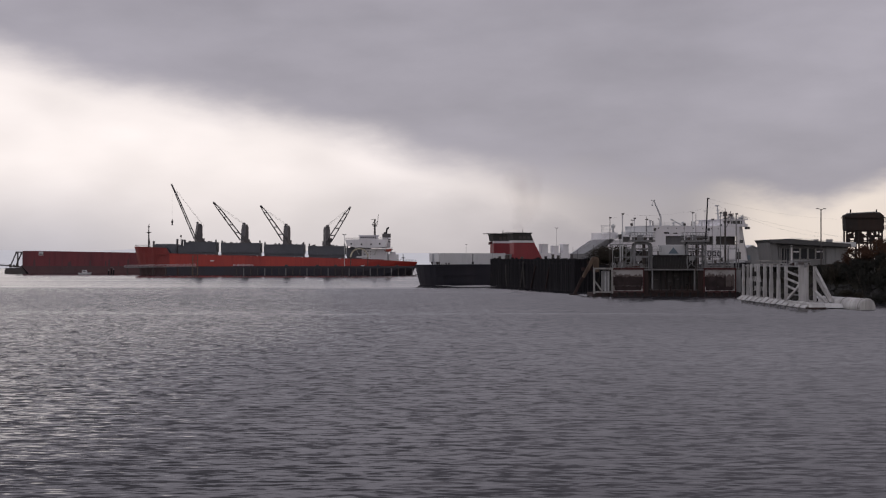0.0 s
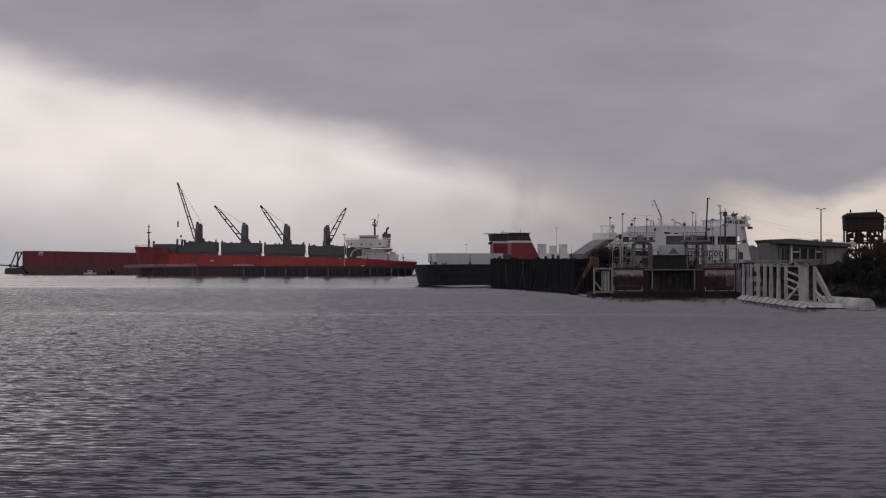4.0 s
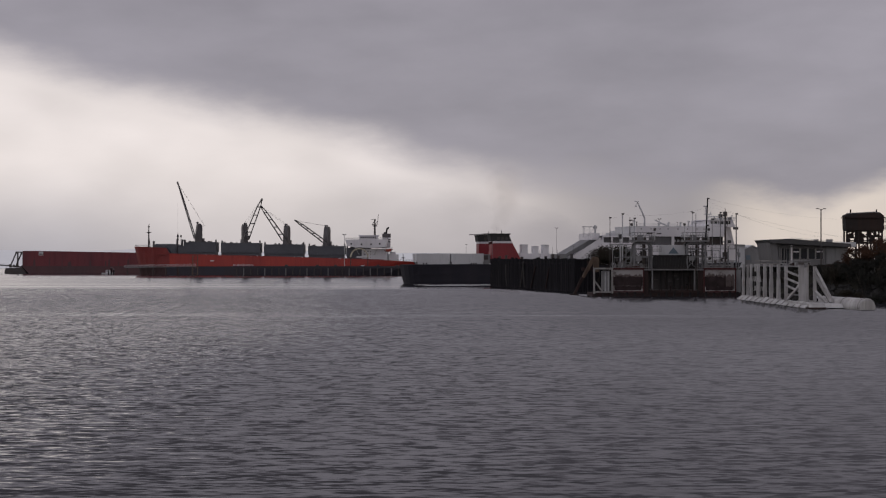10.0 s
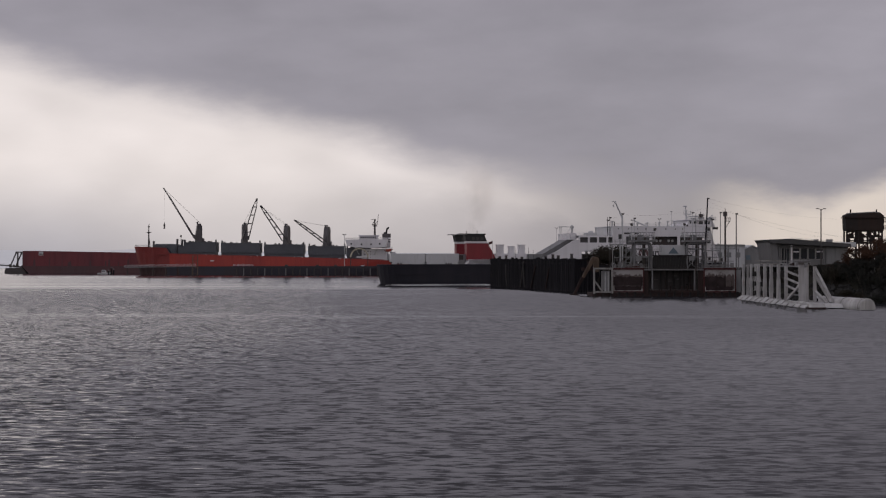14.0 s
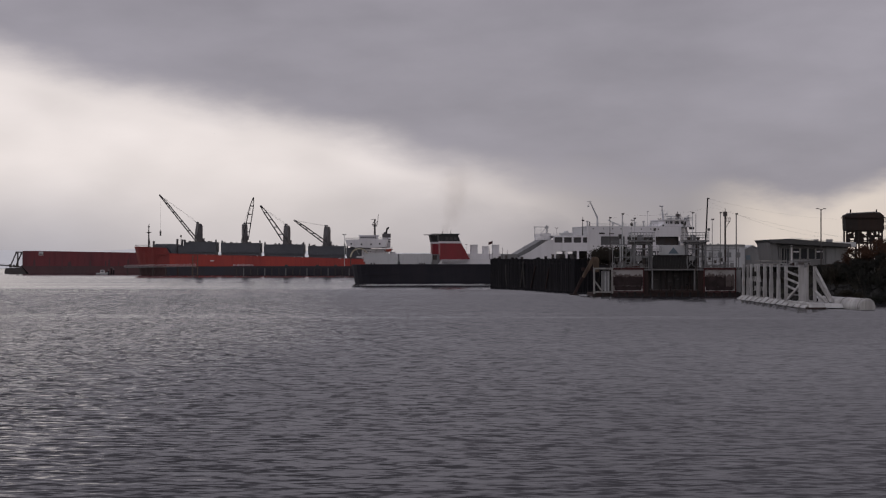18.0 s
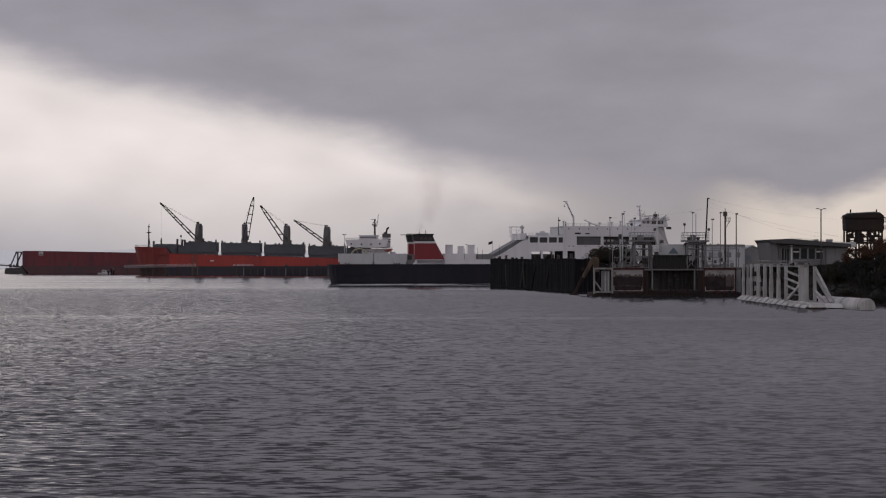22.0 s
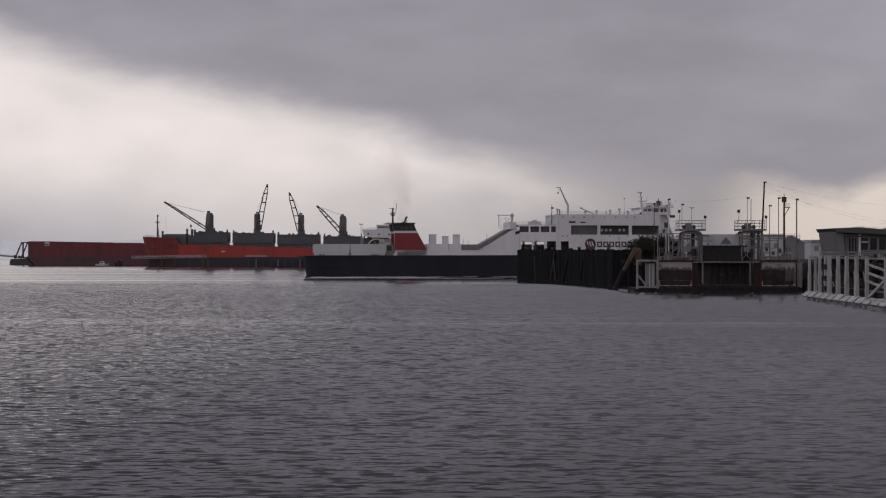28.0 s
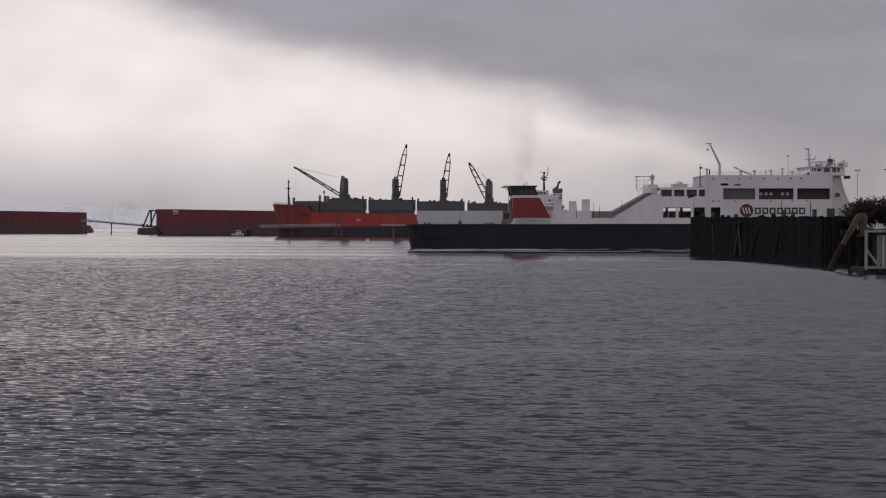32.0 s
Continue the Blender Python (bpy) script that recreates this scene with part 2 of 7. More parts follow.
OLD_WHITE = material("dull_dirty_white_steel", (0.21, 0.205, 0.205), (0.10, 0.096, 0.093), 0.55, 0, 0.4, 0.8, 2.5, 0.006, True, (0.09, 0.055, 0.04), 0.6)
RUST = material("rusted_steel", (0.037, 0.024, 0.023), (0.019, 0.014, 0.0145), 0.8, 0.1, 0.35, 0.8, 2.5, 0.02, True)
RUST_RED = material("red_oxide_paint", (0.052, 0.017, 0.018), (0.028, 0.013, 0.014), 0.65, 0, 0.5, 0.6, 2.5, 0.01)
BOARD = material("stained_white_board", (0.25, 0.24, 0.245), (0.15, 0.132, 0.13), 0.55, 0, 0.22, 0.6, 2.0, 0.004, False, (0.05, 0.033, 0.032), 0.56)
YELLOW_STEEL = material("faded_yellow_steel", (0.13, 0.096, 0.072), (0.055, 0.038, 0.031), 0.65, 0, 0.35, 0.8, 2.5, 0.01, True, (0.05, 0.03, 0.025), 0.6)
CURTAIN = material("black_rubber_curtain", (0.020, 0.019, 0.020), (0.024, 0.022, 0.021), 0.8, 0, 0.4, 0.6, 3, 0.03, True)
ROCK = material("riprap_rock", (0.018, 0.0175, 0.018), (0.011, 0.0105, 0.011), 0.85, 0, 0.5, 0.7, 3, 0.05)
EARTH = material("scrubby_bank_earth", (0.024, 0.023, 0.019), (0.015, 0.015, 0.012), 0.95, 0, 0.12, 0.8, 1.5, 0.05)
ASPHALT = material("wet_asphalt", (0.05, 0.05, 0.053), (0.035, 0.035, 0.037), 0.6, 0, 0.2, 0.6, 4, 0.01)
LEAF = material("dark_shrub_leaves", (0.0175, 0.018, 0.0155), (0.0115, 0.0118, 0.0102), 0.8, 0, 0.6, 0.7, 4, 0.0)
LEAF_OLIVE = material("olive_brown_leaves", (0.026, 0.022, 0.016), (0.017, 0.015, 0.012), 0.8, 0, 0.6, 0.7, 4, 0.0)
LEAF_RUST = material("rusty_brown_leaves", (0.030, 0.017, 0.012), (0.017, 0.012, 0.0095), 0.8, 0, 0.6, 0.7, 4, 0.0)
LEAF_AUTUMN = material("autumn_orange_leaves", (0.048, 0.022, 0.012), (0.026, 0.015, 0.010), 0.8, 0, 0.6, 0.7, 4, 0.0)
BARK = material("wet_bark", (0.045, 0.036, 0.03), None, 0.9, 0, 2, 0.6, 8, 0.02)
SHED_GREY = material("dull_shed_cladding", (0.38, 0.385, 0.41), (0.27, 0.275, 0.29), 0.6, 0, 0.2, 0.5, 1.6, 0.006, True)
APRON = material("tarred_ramp_apron", (0.010, 0.0095, 0.0105), (0.015, 0.013, 0.013), 0.85, 0, 0.5, 0.6, 3, 0.02, True)
# rust streaks on a base darkened to paint the shadow below the ramp
RECESS = material("shade_dark_rusty_recess", (0.038, 0.033, 0.034), (0.020, 0.018, 0.019), 0.85, 0, 0.45, 0.8, 2.2, 0.02, True, (0.050, 0.030, 0.022), 0.60)
STAIN_PALE = material("faded_brown_stain", (0.075, 0.056, 0.054), (0.040, 0.029, 0.029), 0.7, 0, 0.6, 0.8, 2.5, 0.004)
PLATE_WHITE = material("bright_white_plate", (0.40, 0.396, 0.404), (0.20, 0.194, 0.192), 0.5, 0, 0.4, 0.8, 2.5, 0.006, True, (0.24, 0.16, 0.11), 0.66)
# dimness inside the ferry's bays, put into the colour
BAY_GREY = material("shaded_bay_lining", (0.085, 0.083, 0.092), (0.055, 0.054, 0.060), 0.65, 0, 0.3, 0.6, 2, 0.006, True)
CREAM = material("pale_cream_paint", (0.42, 0.39, 0.31), (0.30, 0.275, 0.22), 0.55, 0, 0.3, 0.6, 2, 0.006, True)
ROOF = material("dark_metal_roof", (0.05, 0.05, 0.055), (0.032, 0.032, 0.035), 0.5, 0.2, 0.2, 0.5, 2, 0.006)
WALL_GREY = material("grey_cladding", (0.115, 0.115, 0.122), (0.080, 0.078, 0.081), 0.65, 0, 0.3, 0.5, 2, 0.006, True)
BLUE_GREY = material("blue_grey_paint", (0.10, 0.14, 0.18), (0.07, 0.1, 0.13), 0.5, 0, 0.3, 0.5, 2, 0.004)
SIGN_RED = material("dark_red_emblem_paint", (0.062, 0.014, 0.020), None, 0.5, 0, 0.5, 0.3, 3, 0.0)
SIGN_DARK = material("dark_lettering_paint", (0.03, 0.026, 0.035), None, 0.5, 0, 0.5, 0.3, 3, 0.0)
STAIN = material("brown_water_stain", (0.020, 0.014, 0.015), (0.042, 0.030, 0.031), 0.7, 0, 0.5, 0.8, 2.5, 0.004)
TOWER_GREY = material("dull_tower_paint", (0.145, 0.145, 0.156), (0.080, 0.076, 0.077), 0.6, 0.1, 0.4, 0.7, 2.5, 0.006, True, (0.05, 0.03, 0.024), 0.62)
TOWER_BLACK = material("blackened_tower_cladding", (0.020, 0.019, 0.02), (0.05, 0.028, 0.02), 0.8, 0, 0.2, 0.6, 2, 0.02, True)
# haze over the hills is put in as pale colour plus steady glow
HAZE_HILL = material("painted_mist_hillside", (0.30, 0.31, 0.34), (0.25, 0.26, 0.29), 1.0, 0, 0.004, 0.5, 0.03, 0.0)
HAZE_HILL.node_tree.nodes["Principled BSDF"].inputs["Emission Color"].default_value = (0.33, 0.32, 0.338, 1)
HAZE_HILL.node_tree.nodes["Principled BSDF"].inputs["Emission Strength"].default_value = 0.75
for matt in (FERRY_BLACK, DARK_HULL, TIMBER, CURTAIN, TOWER_BLACK, RUST, STAIN, RUST_RED, EARTH, LEAF, LEAF_OLIVE, LEAF_RUST, LEAF_AUTUMN, DARK_STEEL, YELLOW_STEEL):
    matt.node_tree.nodes["Principled BSDF"].inputs["Specular IOR Level"].default_value = 0.15
GULL_WHITE = material("gull_feathers", (0.4, 0.4, 0.42), (0.2, 0.2, 0.21), 0.8, 0, 4, 0.5, 9, 0.0)


def puff_material(name, colour, thick, wisp):
    """A soft puff of smoke: densest along its axis, thinning to nothing at its rim, torn by a noise."""
    mt = bpy.data.materials.new(name)
    mt.use_nodes = True
    nt = mt.node_tree
    nt.nodes.clear()
    N, L = nt.nodes.new, nt.links.new
    tc = N("ShaderNodeTexCoord")
    mid = N("ShaderNodeVectorMath")
    mid.operation = "MULTIPLY_ADD"
    L(tc.outputs["Generated"], mid.inputs[0])
    mid.inputs[1].default_value, mid.inputs[2].default_value = (2, 0, 2), (-1, 0, -1)
    r = N("ShaderNodeVectorMath")
    r.operation = "LENGTH"
    L(mid.outputs[0], r.inputs[0])
    fall = N("ShaderNodeMapRange")
    fall.interpolation_type = "SMOOTHERSTEP"
    L(r.outputs["Value"], fall.inputs[0])
    for i, v in enumerate((0.0, 1.0, thick, 0.0)):
        fall.inputs[1 + i].default_value = v
    nz = N("ShaderNodeTexNoise")
    nz.inputs["Scale"].default_value, nz.inputs["Detail"].default_value = wisp, 4
    L(tc.outputs["Object"], nz.inputs["Vector"])
    tear = N("ShaderNodeMapRange")
    L(nz.outputs[0], tear.inputs[0])
    for i, v in enumerate((0.3, 0.7, 0.2, 1.6)):
        tear.inputs[1 + i].default_value = v
    k = N("ShaderNodeMath")
    k.operation = "MULTIPLY"
    L(fall.outputs[0], k.inputs[0])
    L(tear.outputs[0], k.inputs[1])
    clear, soot, mix, out = N("ShaderNodeBsdfTransparent"), N("ShaderNodeBsdfDiffuse"), N("ShaderNodeMixShader"), N("ShaderNodeOutputMaterial")
    soot.inputs[0].default_value = (*colour, 1)
    back, body = N("ShaderNodeBsdfTranslucent"), N("ShaderNodeAddShader")
    back.inputs[0].default_value = (*(c * 0.6 for c in colour), 1)
    L(soot.outputs[0], body.inputs[0])
    L(back.outputs[0], body.inputs[1])
    L(k.outputs[0], mix.inputs[0])
    L(clear.outputs[0], mix.inputs[1])
    L(body.outputs[0], mix.inputs[2])
    L(mix.outputs[0], out.inputs[0])
    return mt


SMOKE = puff_material("brown_exhaust_smoke", (0.26, 0.135, 0.075), 0.046, 0.13)
STEAM = puff_material("white_steam", (0.78, 0.77, 0.77), 0.34, 0.07)


# ---- building helpers ----
def link(name, bm, mats, parent=None, label=""):
    me = bpy.data.meshes.new(name)
    bmesh.ops.recalc_face_normals(bm, faces=bm.faces[:])
    bm.to_mesh(me)
    bm.free()
    for q in mats if isinstance(mats, (list, tuple)) else (mats,):
        me.materials.append(q)
    ob = new(name, me)
    ob.parent = parent
    if label:
        ob["label"] = label
    return ob


def part(name, bm, mats, parent, label=""):
    return link(name, bm, mats, parent, label)


def thing(name, at, label, category, group="", kind=""):
    ob = new(name)
    ob.empty_display_size = 0.5
    ob.matrix_basis = at
    return tagged(ob, label, category, group, kind)


def B():
    return bmesh.new()


def box(bm, x0, x1, y0, y1, z0, z1, mi=0):
    v = [bm.verts.new(p) for p in ((x0, y0, z0), (x1, y0, z0), (x1, y1, z0), (x0, y1, z0), (x0, y0, z1), (x1, y0, z1), (x1, y1, z1), (x0, y1, z1))]
    for q in ((3, 2, 1, 0), (4, 5, 6, 7), (0, 1, 5, 4), (1, 2, 6, 5), (2, 3, 7, 6), (3, 0, 4, 7)):
        bm.faces.new([v[i] for i in q]).material_index = mi
    return v


def prism(bm, outline, y0, y1, mi=0):
    """A slab whose outline lies in the x-z plane."""
    a = [bm.verts.new((x, y0, z)) for x, z in outline]
    b = [bm.verts.new((x, y1, z)) for x, z in outline]
    n = len(outline)
    bm.faces.new(a).material_index = mi
    bm.faces.new(b[::-1]).material_index = mi
    for i in range(n):
        bm.faces.new((a[i], b[i], b[(i + 1) % n], a[(i + 1) % n])).material_index = mi


def slab(bm, outline, z0, z1, mi=0):
    """A slab whose outline lies in the x-y plane."""
    a = [bm.verts.new((x, y, z0)) for x, y in outline]
    b = [bm.verts.new((x, y, z1)) for x, y in outline]
    n = len(outline)
    bm.faces.new(a[::-1]).material_index = mi
    bm.faces.new(b).material_index = mi
    for i in range(n):
        bm.faces.new((a[i], a[(i + 1) % n], b[(i + 1) % n], b[i])).material_index = mi


def rod(bm, p, q, r0, r1=None, seg=8, mi=0):
    """A round bar from p to q."""
    p, q = Vector(p), Vector(q)
    r1 = r0 if r1 is None else r1
    d = (q - p).normalized()
    s = d.orthogonal().normalized()
    t = d.cross(s)
    rings = []
    for c, r in ((p, r0), (q, r1)):
        rings.append([bm.verts.new(c + (s * math.cos(k) + t * math.sin(k)) * r) for k in (2 * math.pi * i / seg for i in range(seg))])
    for i in range(seg):
        j = (i + 1) % seg
        bm.faces.new((rings[0][i], rings[0][j], rings[1][j], rings[1][i])).material_index = mi
    bm.faces.new(rings[0][::-1]).material_index = mi
    bm.faces.new(rings[1]).material_index = mi


def bar(bm, p, q, w, h, mi=0):
    """A square bar from p to q, w wide and h deep."""
    p, q = Vector(p), Vector(q)
    d = (q - p).normalized()
    s = d.cross(Vector((0, 1, 0)))
    s = s.normalized() if s.length > 1e-3 else Vector((1, 0, 0))
    t = d.cross(s)
    rings = [[bm.verts.new(c + s * a * w / 2 + t * b * h / 2) for a, b in ((-1, -1), (1, -1), (1, 1), (-1, 1))] for c in (p, q)]
    for i in range(4):
        j = (i + 1) % 4
        bm.faces.new((rings[0][i], rings[0][j], rings[1][j], rings[1][i])).material_index = mi
    bm.faces.new(rings[0][::-1]).material_index = mi
    bm.faces.new(rings[1]).material_index = mi


def pierced(bm, x0, x1, z0, z1, y0, y1, holes, mi=0):
    """A wall in the x-z plane with rectangular openings (x0, x1, z0, z1) that go right through it."""
    xs = sorted({x0, x1, *(h[0] for h in holes), *(h[1] for h in holes)})
    zs = sorted({z0, z1, *(h[2] for h in holes), *(h[3] for h in holes)})
    for za, zb in zip(zs, zs[1:]):
        run = None
        for xa, xb in zip(xs, xs[1:]):
            cx, cz = (xa + xb) / 2, (za + zb) / 2
            solid = not any(h[0] < cx < h[1] and h[2] < cz < h[3] for h in holes)
            if solid:
                run = (run[0] if run else xa, xb)
            if run and (not solid or xb == xs[-1]):
                box(bm, run[0], run[1], y0, y1, za, zb, mi)
                run = None


def round_edges(ob, width, segments=2):
    md = ob.modifiers.new("worn_edges", "BEVEL")
    md.width, md.segments, md.limit_method = width, segments, "ANGLE"
    return ob


def hull(bm, stations, levels=((0.0, 0.86), (0.3, 0.97), (1.0, 1.0)), bands=()):
    """A ship's shell. Stations along x: (x at waterline, x at deck, half beam at waterline, half beam at deck, deck height).
    bands: heights at which the shell is cut, with the paint used below each."""
    cuts = [0.0] + [b[0] for b in bands]
    rows = []
    for xw, xd, bw, bd, h in stations:
        zs = [-1.5] + [min(c, h) for c in cuts] + [h]
        ring = []
        for z in zs:
            k = max(0.0, z / h) ** 0.8
            ring.append((xw + (xd - xw) * k, bw + (bd - bw) * k, z))
        rows.append(ring)
    n = len(rows[0])
    grid = [[[bm.verts.new((x, s * b, z)) for x, b, z in ring] for ring in rows] for s in (-1, 1)]
    for side in grid:
        for a, b in zip(side, side[1:]):
            for k in range(n - 1):
                paint = bands[min(max(k - 1, 0), len(bands) - 1)][1] if bands and k - 1 < len(bands) else (len(bands) and bands[-1][1] + 1)
                bm.faces.new((a[k], b[k], b[k + 1], a[k + 1])).material_index = paint
    for a, b in zip(range(len(rows)), range(1, len(rows))):
        bm.faces.new((grid[0][a][-1], grid[0][b][-1], grid[1][b][-1], grid[1][a][-1]))
    for e in (0, -1):
        for k in range(n - 1):
            p = bands[min(max(k - 1, 0), len(bands) - 1)][1] if bands and k - 1 < len(bands) else (len(bands) and bands[-1][1] + 1)
            bm.faces.new((grid[0][e][k], grid[1][e][k], grid[1][e][k + 1], grid[0][e][k + 1])).material_index = p


def railing(bm, pts, h=1.1, r=0.035, step=2.0, rails=3):
    """A guard rail along a run of points."""
    for a, b in zip(pts, pts[1:]):
        a, b = Vector(a), Vector(b)
        n = max(1, round((b - a).length / step))
        for i in range(n + 1):
            p = a.lerp(b, i / n)
            rod(bm, p, p + Vector((0, 0, h)), r, seg=4)
        for k in range(1, rails + 1):
            o = Vector((0, 0, h * k / rails))
            rod(bm, a + o, b + o, r, seg=4)


def leaves(bm, centre, radii, count, size, rnd, hollow=0.35):
    """Small leaf blades strewn through an uneven rounded space."""
    cx, cy, cz = centre
    for _ in range(count):
        while True:
            d = Vector((rnd.gauss(0, 1), rnd.gauss(0, 1), rnd.gauss(0, 1)))
            if d.length > 1e-3:
                d.normalize()
                break
        k = (hollow + (1 - hollow) * rnd.random() ** 0.5) * (0.72 + 0.5 * noise.noise(d * 2.3 + Vector(centre) * 0.13))
        p = Vector((cx + d.x * radii[0] * k, cy + d.y * radii[1] * k, cz + d.z * radii[2] * k))
        a = Vector((rnd.uniform(-1, 1), rnd.uniform(-1, 1), rnd.uniform(-1, 1))).normalized() * size * rnd.uniform(0.6, 1.4)
        b = a.orthogonal().normalized() * size * rnd.uniform(0.3, 0.6)
        v = [bm.verts.new(p + o) for o in (-a, b, a, -b)]
        bm.faces.new(v)


# ---- water, far hills, land ----
def build_setting():
    bm = B()
    bmesh.ops.create_grid(bm, x_segments=8, y_segments=8, size=4600)
    w = link("water", bm, WATER)
    tagged(w, "dark rippled grey harbour water under overcast sky", "water", kind="structure")
    w.location = (0, 0, 0)
    rnd = random.Random(4)
    # far hills, their mist painted on as a pale glowing colour
    bm = B()
    n = 120
    low, high = [], []
    for i in range(n):
        x = -1900 + i * 3600 / (n - 1)
        k = i / (n - 1)
        h = 24 + 15 * noise.noise(Vector((x * 0.0016, 3.1, 0))) + 5 * noise.noise(Vector((x * 0.012, 1.3, 0)))
        h *= 1.0 if x < -150 else max(0.25, 1 - (x + 150) / 700)
        low.append(bm.verts.new((x, 1760, -2)))
        high.append(bm.verts.new((x, 1900, max(12, h))))
    for i in range(n - 1):
        bm.faces.new((low[i], low[i + 1], high[i + 1], high[i]))
    tagged(link("backdrop_hills", bm, HAZE_HILL), "far-shore hills with pale mist painted in", "hills", kind="structure")
    return w


def shore(x):
    """Where the bank meets the water, as a distance from the viewpoint, for a place x metres to the side."""
    pts = ((46, 520), (49, 440), (58, 424), (79, 402), (87, 366), (92, 335), (104, 318), (130, 306), (220, 270), (420, 230))
    for (xa, ya), (xb, yb) in zip(pts, pts[1:]):
        if x <= xb:
            return ya + (yb - ya) * max(0, (x - xa)) / (xb - xa)
    return pts[-1][1]


def ground_height(x, y):
    d = y - shore(x)
    if x < 56:
        d = min(d, (x - 45) * 2.0)
    d = min(d, (566 - y) * 1.2)
    k = min(1.0, max(0.0, (d + 1.5) / 15.0))
    return -1.4 + 8.4 * k * k * (3 - 2 * k) + 0.35 * noise.noise(Vector((x * 0.16, y * 0.16, 0))) * k


def build_land():
    bm = B()
    nx, ny = 90, 90
    xs = [38 + 360 * (i / (nx - 1)) ** 1.7 for i in range(nx)]
    ys = [230 + 340 * j / (ny - 1) for j in range(ny)]
    vs = [[bm.verts.new((x, y, ground_height(x, y))) for y in ys] for x in xs]
    for i in range(nx - 1):
        for j in range(ny - 1):
            q = (vs[i][j], vs[i + 1][j], vs[i + 1][j + 1], vs[i][j + 1])
            if max(v.co.z for v in q) > -1.2:
                bm.faces.new(q)
    for v in [v for v in bm.verts if not v.link_faces]:
        bm.verts.remove(v)
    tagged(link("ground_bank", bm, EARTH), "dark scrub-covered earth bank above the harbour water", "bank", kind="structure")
    bm = B()
    slab(bm, [(105, 730), (1200, 730), (1200, 1600), (105, 1600)], -1.5, 3.2)
    tagged(link("ground_far_quay", bm, ASPHALT), "flat asphalt quay behind the ferry berth", "quay", kind="structure")


# ---- the bulk carrier at its berth ----
KB = 0.384  # metres to a drawing unit


def build_bulk_carrier():
    ship = thing("bulk_carrier", pose(-114.8, 967, 0), "red-hulled bulk carrier with four dark deck cranes, moored", "ship")
    X = lambda u: (u - 485) * KB
    Z = lambda v: (487.2 - v) * KB
    bm = B()
    st = []
    for u0, u1, b0, b1, v in ((247, 234.5, 0.2, 0.8, 437), (252, 243, 2.5, 6.0, 437.2), (262, 257, 6.5, 10.5, 437.6), (276, 274, 10.5, 13.5, 438.4), (298, 298, 13.6, 15.0, 439.5),
                              (304, 304, 14.2, 15.2, 448.5), (322, 322, 15, 15.4, 450.5), (400, 400, 15.4, 15.4, 453), (500, 500, 15.4, 15.4, 455.5), (620, 620, 15.2, 15.4, 459), (680, 680, 12.5, 14.6, 461), (712, 716, 7.5, 12.5, 463), (728, 738, 3.0, 11.0, 464)):
        st.append((X(u0), X(u1), b0, b1, Z(v)))
    hull(bm, st, bands=((Z(472), 0),))
    # the upper hull forward of this station takes the darker red
    for f in bm.faces:
        if f.material_index == 1 and f.calc_center_median().x < X(312):
            f.material_index = 2
    part("hull", bm, (DARK_HULL, RED_HULL, RED_BOW), ship, "red hull sides above a black lower hull")
    bm = B()
    fore = [(X(u0), X(u1), b0 + 0.06, b1 + 0.06, Z(472)) for u0, u1, b0, b1 in ((247.2, 241, 0.2, 0.5), (252, 247.5, 2.5, 4.2), (262, 259.5, 6.5, 8.3), (276, 275, 10.5, 11.7), (298, 298, 13.6, 14.1), (320, 320, 14.9, 15.1))]
    hull(bm, fore)
    part("bow_paint", bm, BOOT_RED, ship, "dull dark red antifouling below the bow")
    # rubbing line and bulwark along the forecastle
    bm = B()
    for s in (-1, 1):
        bar(bm, (X(300), s * 15.25, Z(449)), (X(322), s * 15.5, Z(450)), 0.3, 0.2)
        bar(bm, (X(322), s * 15.5, Z(450)), (X(680), s * 14.8, Z(460.4)), 0.35, 0.2)
    part("sheer_strake", bm, RED_BOW, ship)
    # name bars, unreadable
    for i in range(11):
        if i in (5,):
            continue
        bm = B()
        x = X(283 + i * 3.1)
        box(bm, x, x + 0.75, -15.02 - 0.05 * (i > 5), -14.3, Z(453.0), Z(450.6))
        part("name_bar", bm, RED_BOW, ship, "faint bar of an unreadable ship name")
    # draught and fleet marks
    for u, v in ((376, 463), (640, 471.5)):
        bm = B()
        box(bm, X(u), X(u + 6), -15.62, -15.4, Z(v), Z(v - 1.4))
        part("hull_mark", bm, SHIP_WHITE, ship)
    # hatches
    for u0, u1, v0, v1 in ((328, 384.5, 428.5, 452.5), (393.5, 462, 430, 453.5), (469, 539, 432.5, 455.5), (547, 611, 435.5, 457.5), (614, 656, 438.5, 459)):
        bm = B()
        box(bm, X(u0) + 0.5, X(u1) - 0.5, -12, 0, Z(v1) - 0.6, Z(v1) + 2.2)
        hatch = part("hatch_coaming", bm, HATCH, ship)
        bm = B()
        box(bm, X(u0), X(u1), -12.6, 0.5, Z(v1) + 2.2, Z(v0) - 0.6)
        n = 8
        for i in range(n + 1):
            x = X(u0) + (X(u1) - X(u0)) * i / n
            box(bm, x - 0.1, x + 0.1, -12.72, -12.55, Z(v1) + 2.0, Z(v0) - 0.7)
        box(bm, X(u0) - 0.1, X(u1) + 0.1, -12.8, 0.7, Z(v0) - 0.75, Z(v0) - 0.35)
        part("hatch_cover", bm, HATCH, hatch)
        rnd = random.Random(int(u0))
        for k in range(9):
            bm = B()
            x = X(u0) + (X(u1) - X(u0)) * (0.04 + 0.92 * rnd.random())
            box(bm, x, x + rnd.uniform(0.4, 1.6), -12.3, -10.8, Z(v0) - 0.5, Z(v0) + rnd.uniform(0.1, 0.7))
            part("cover_fitting", bm, CRANE, hatch)
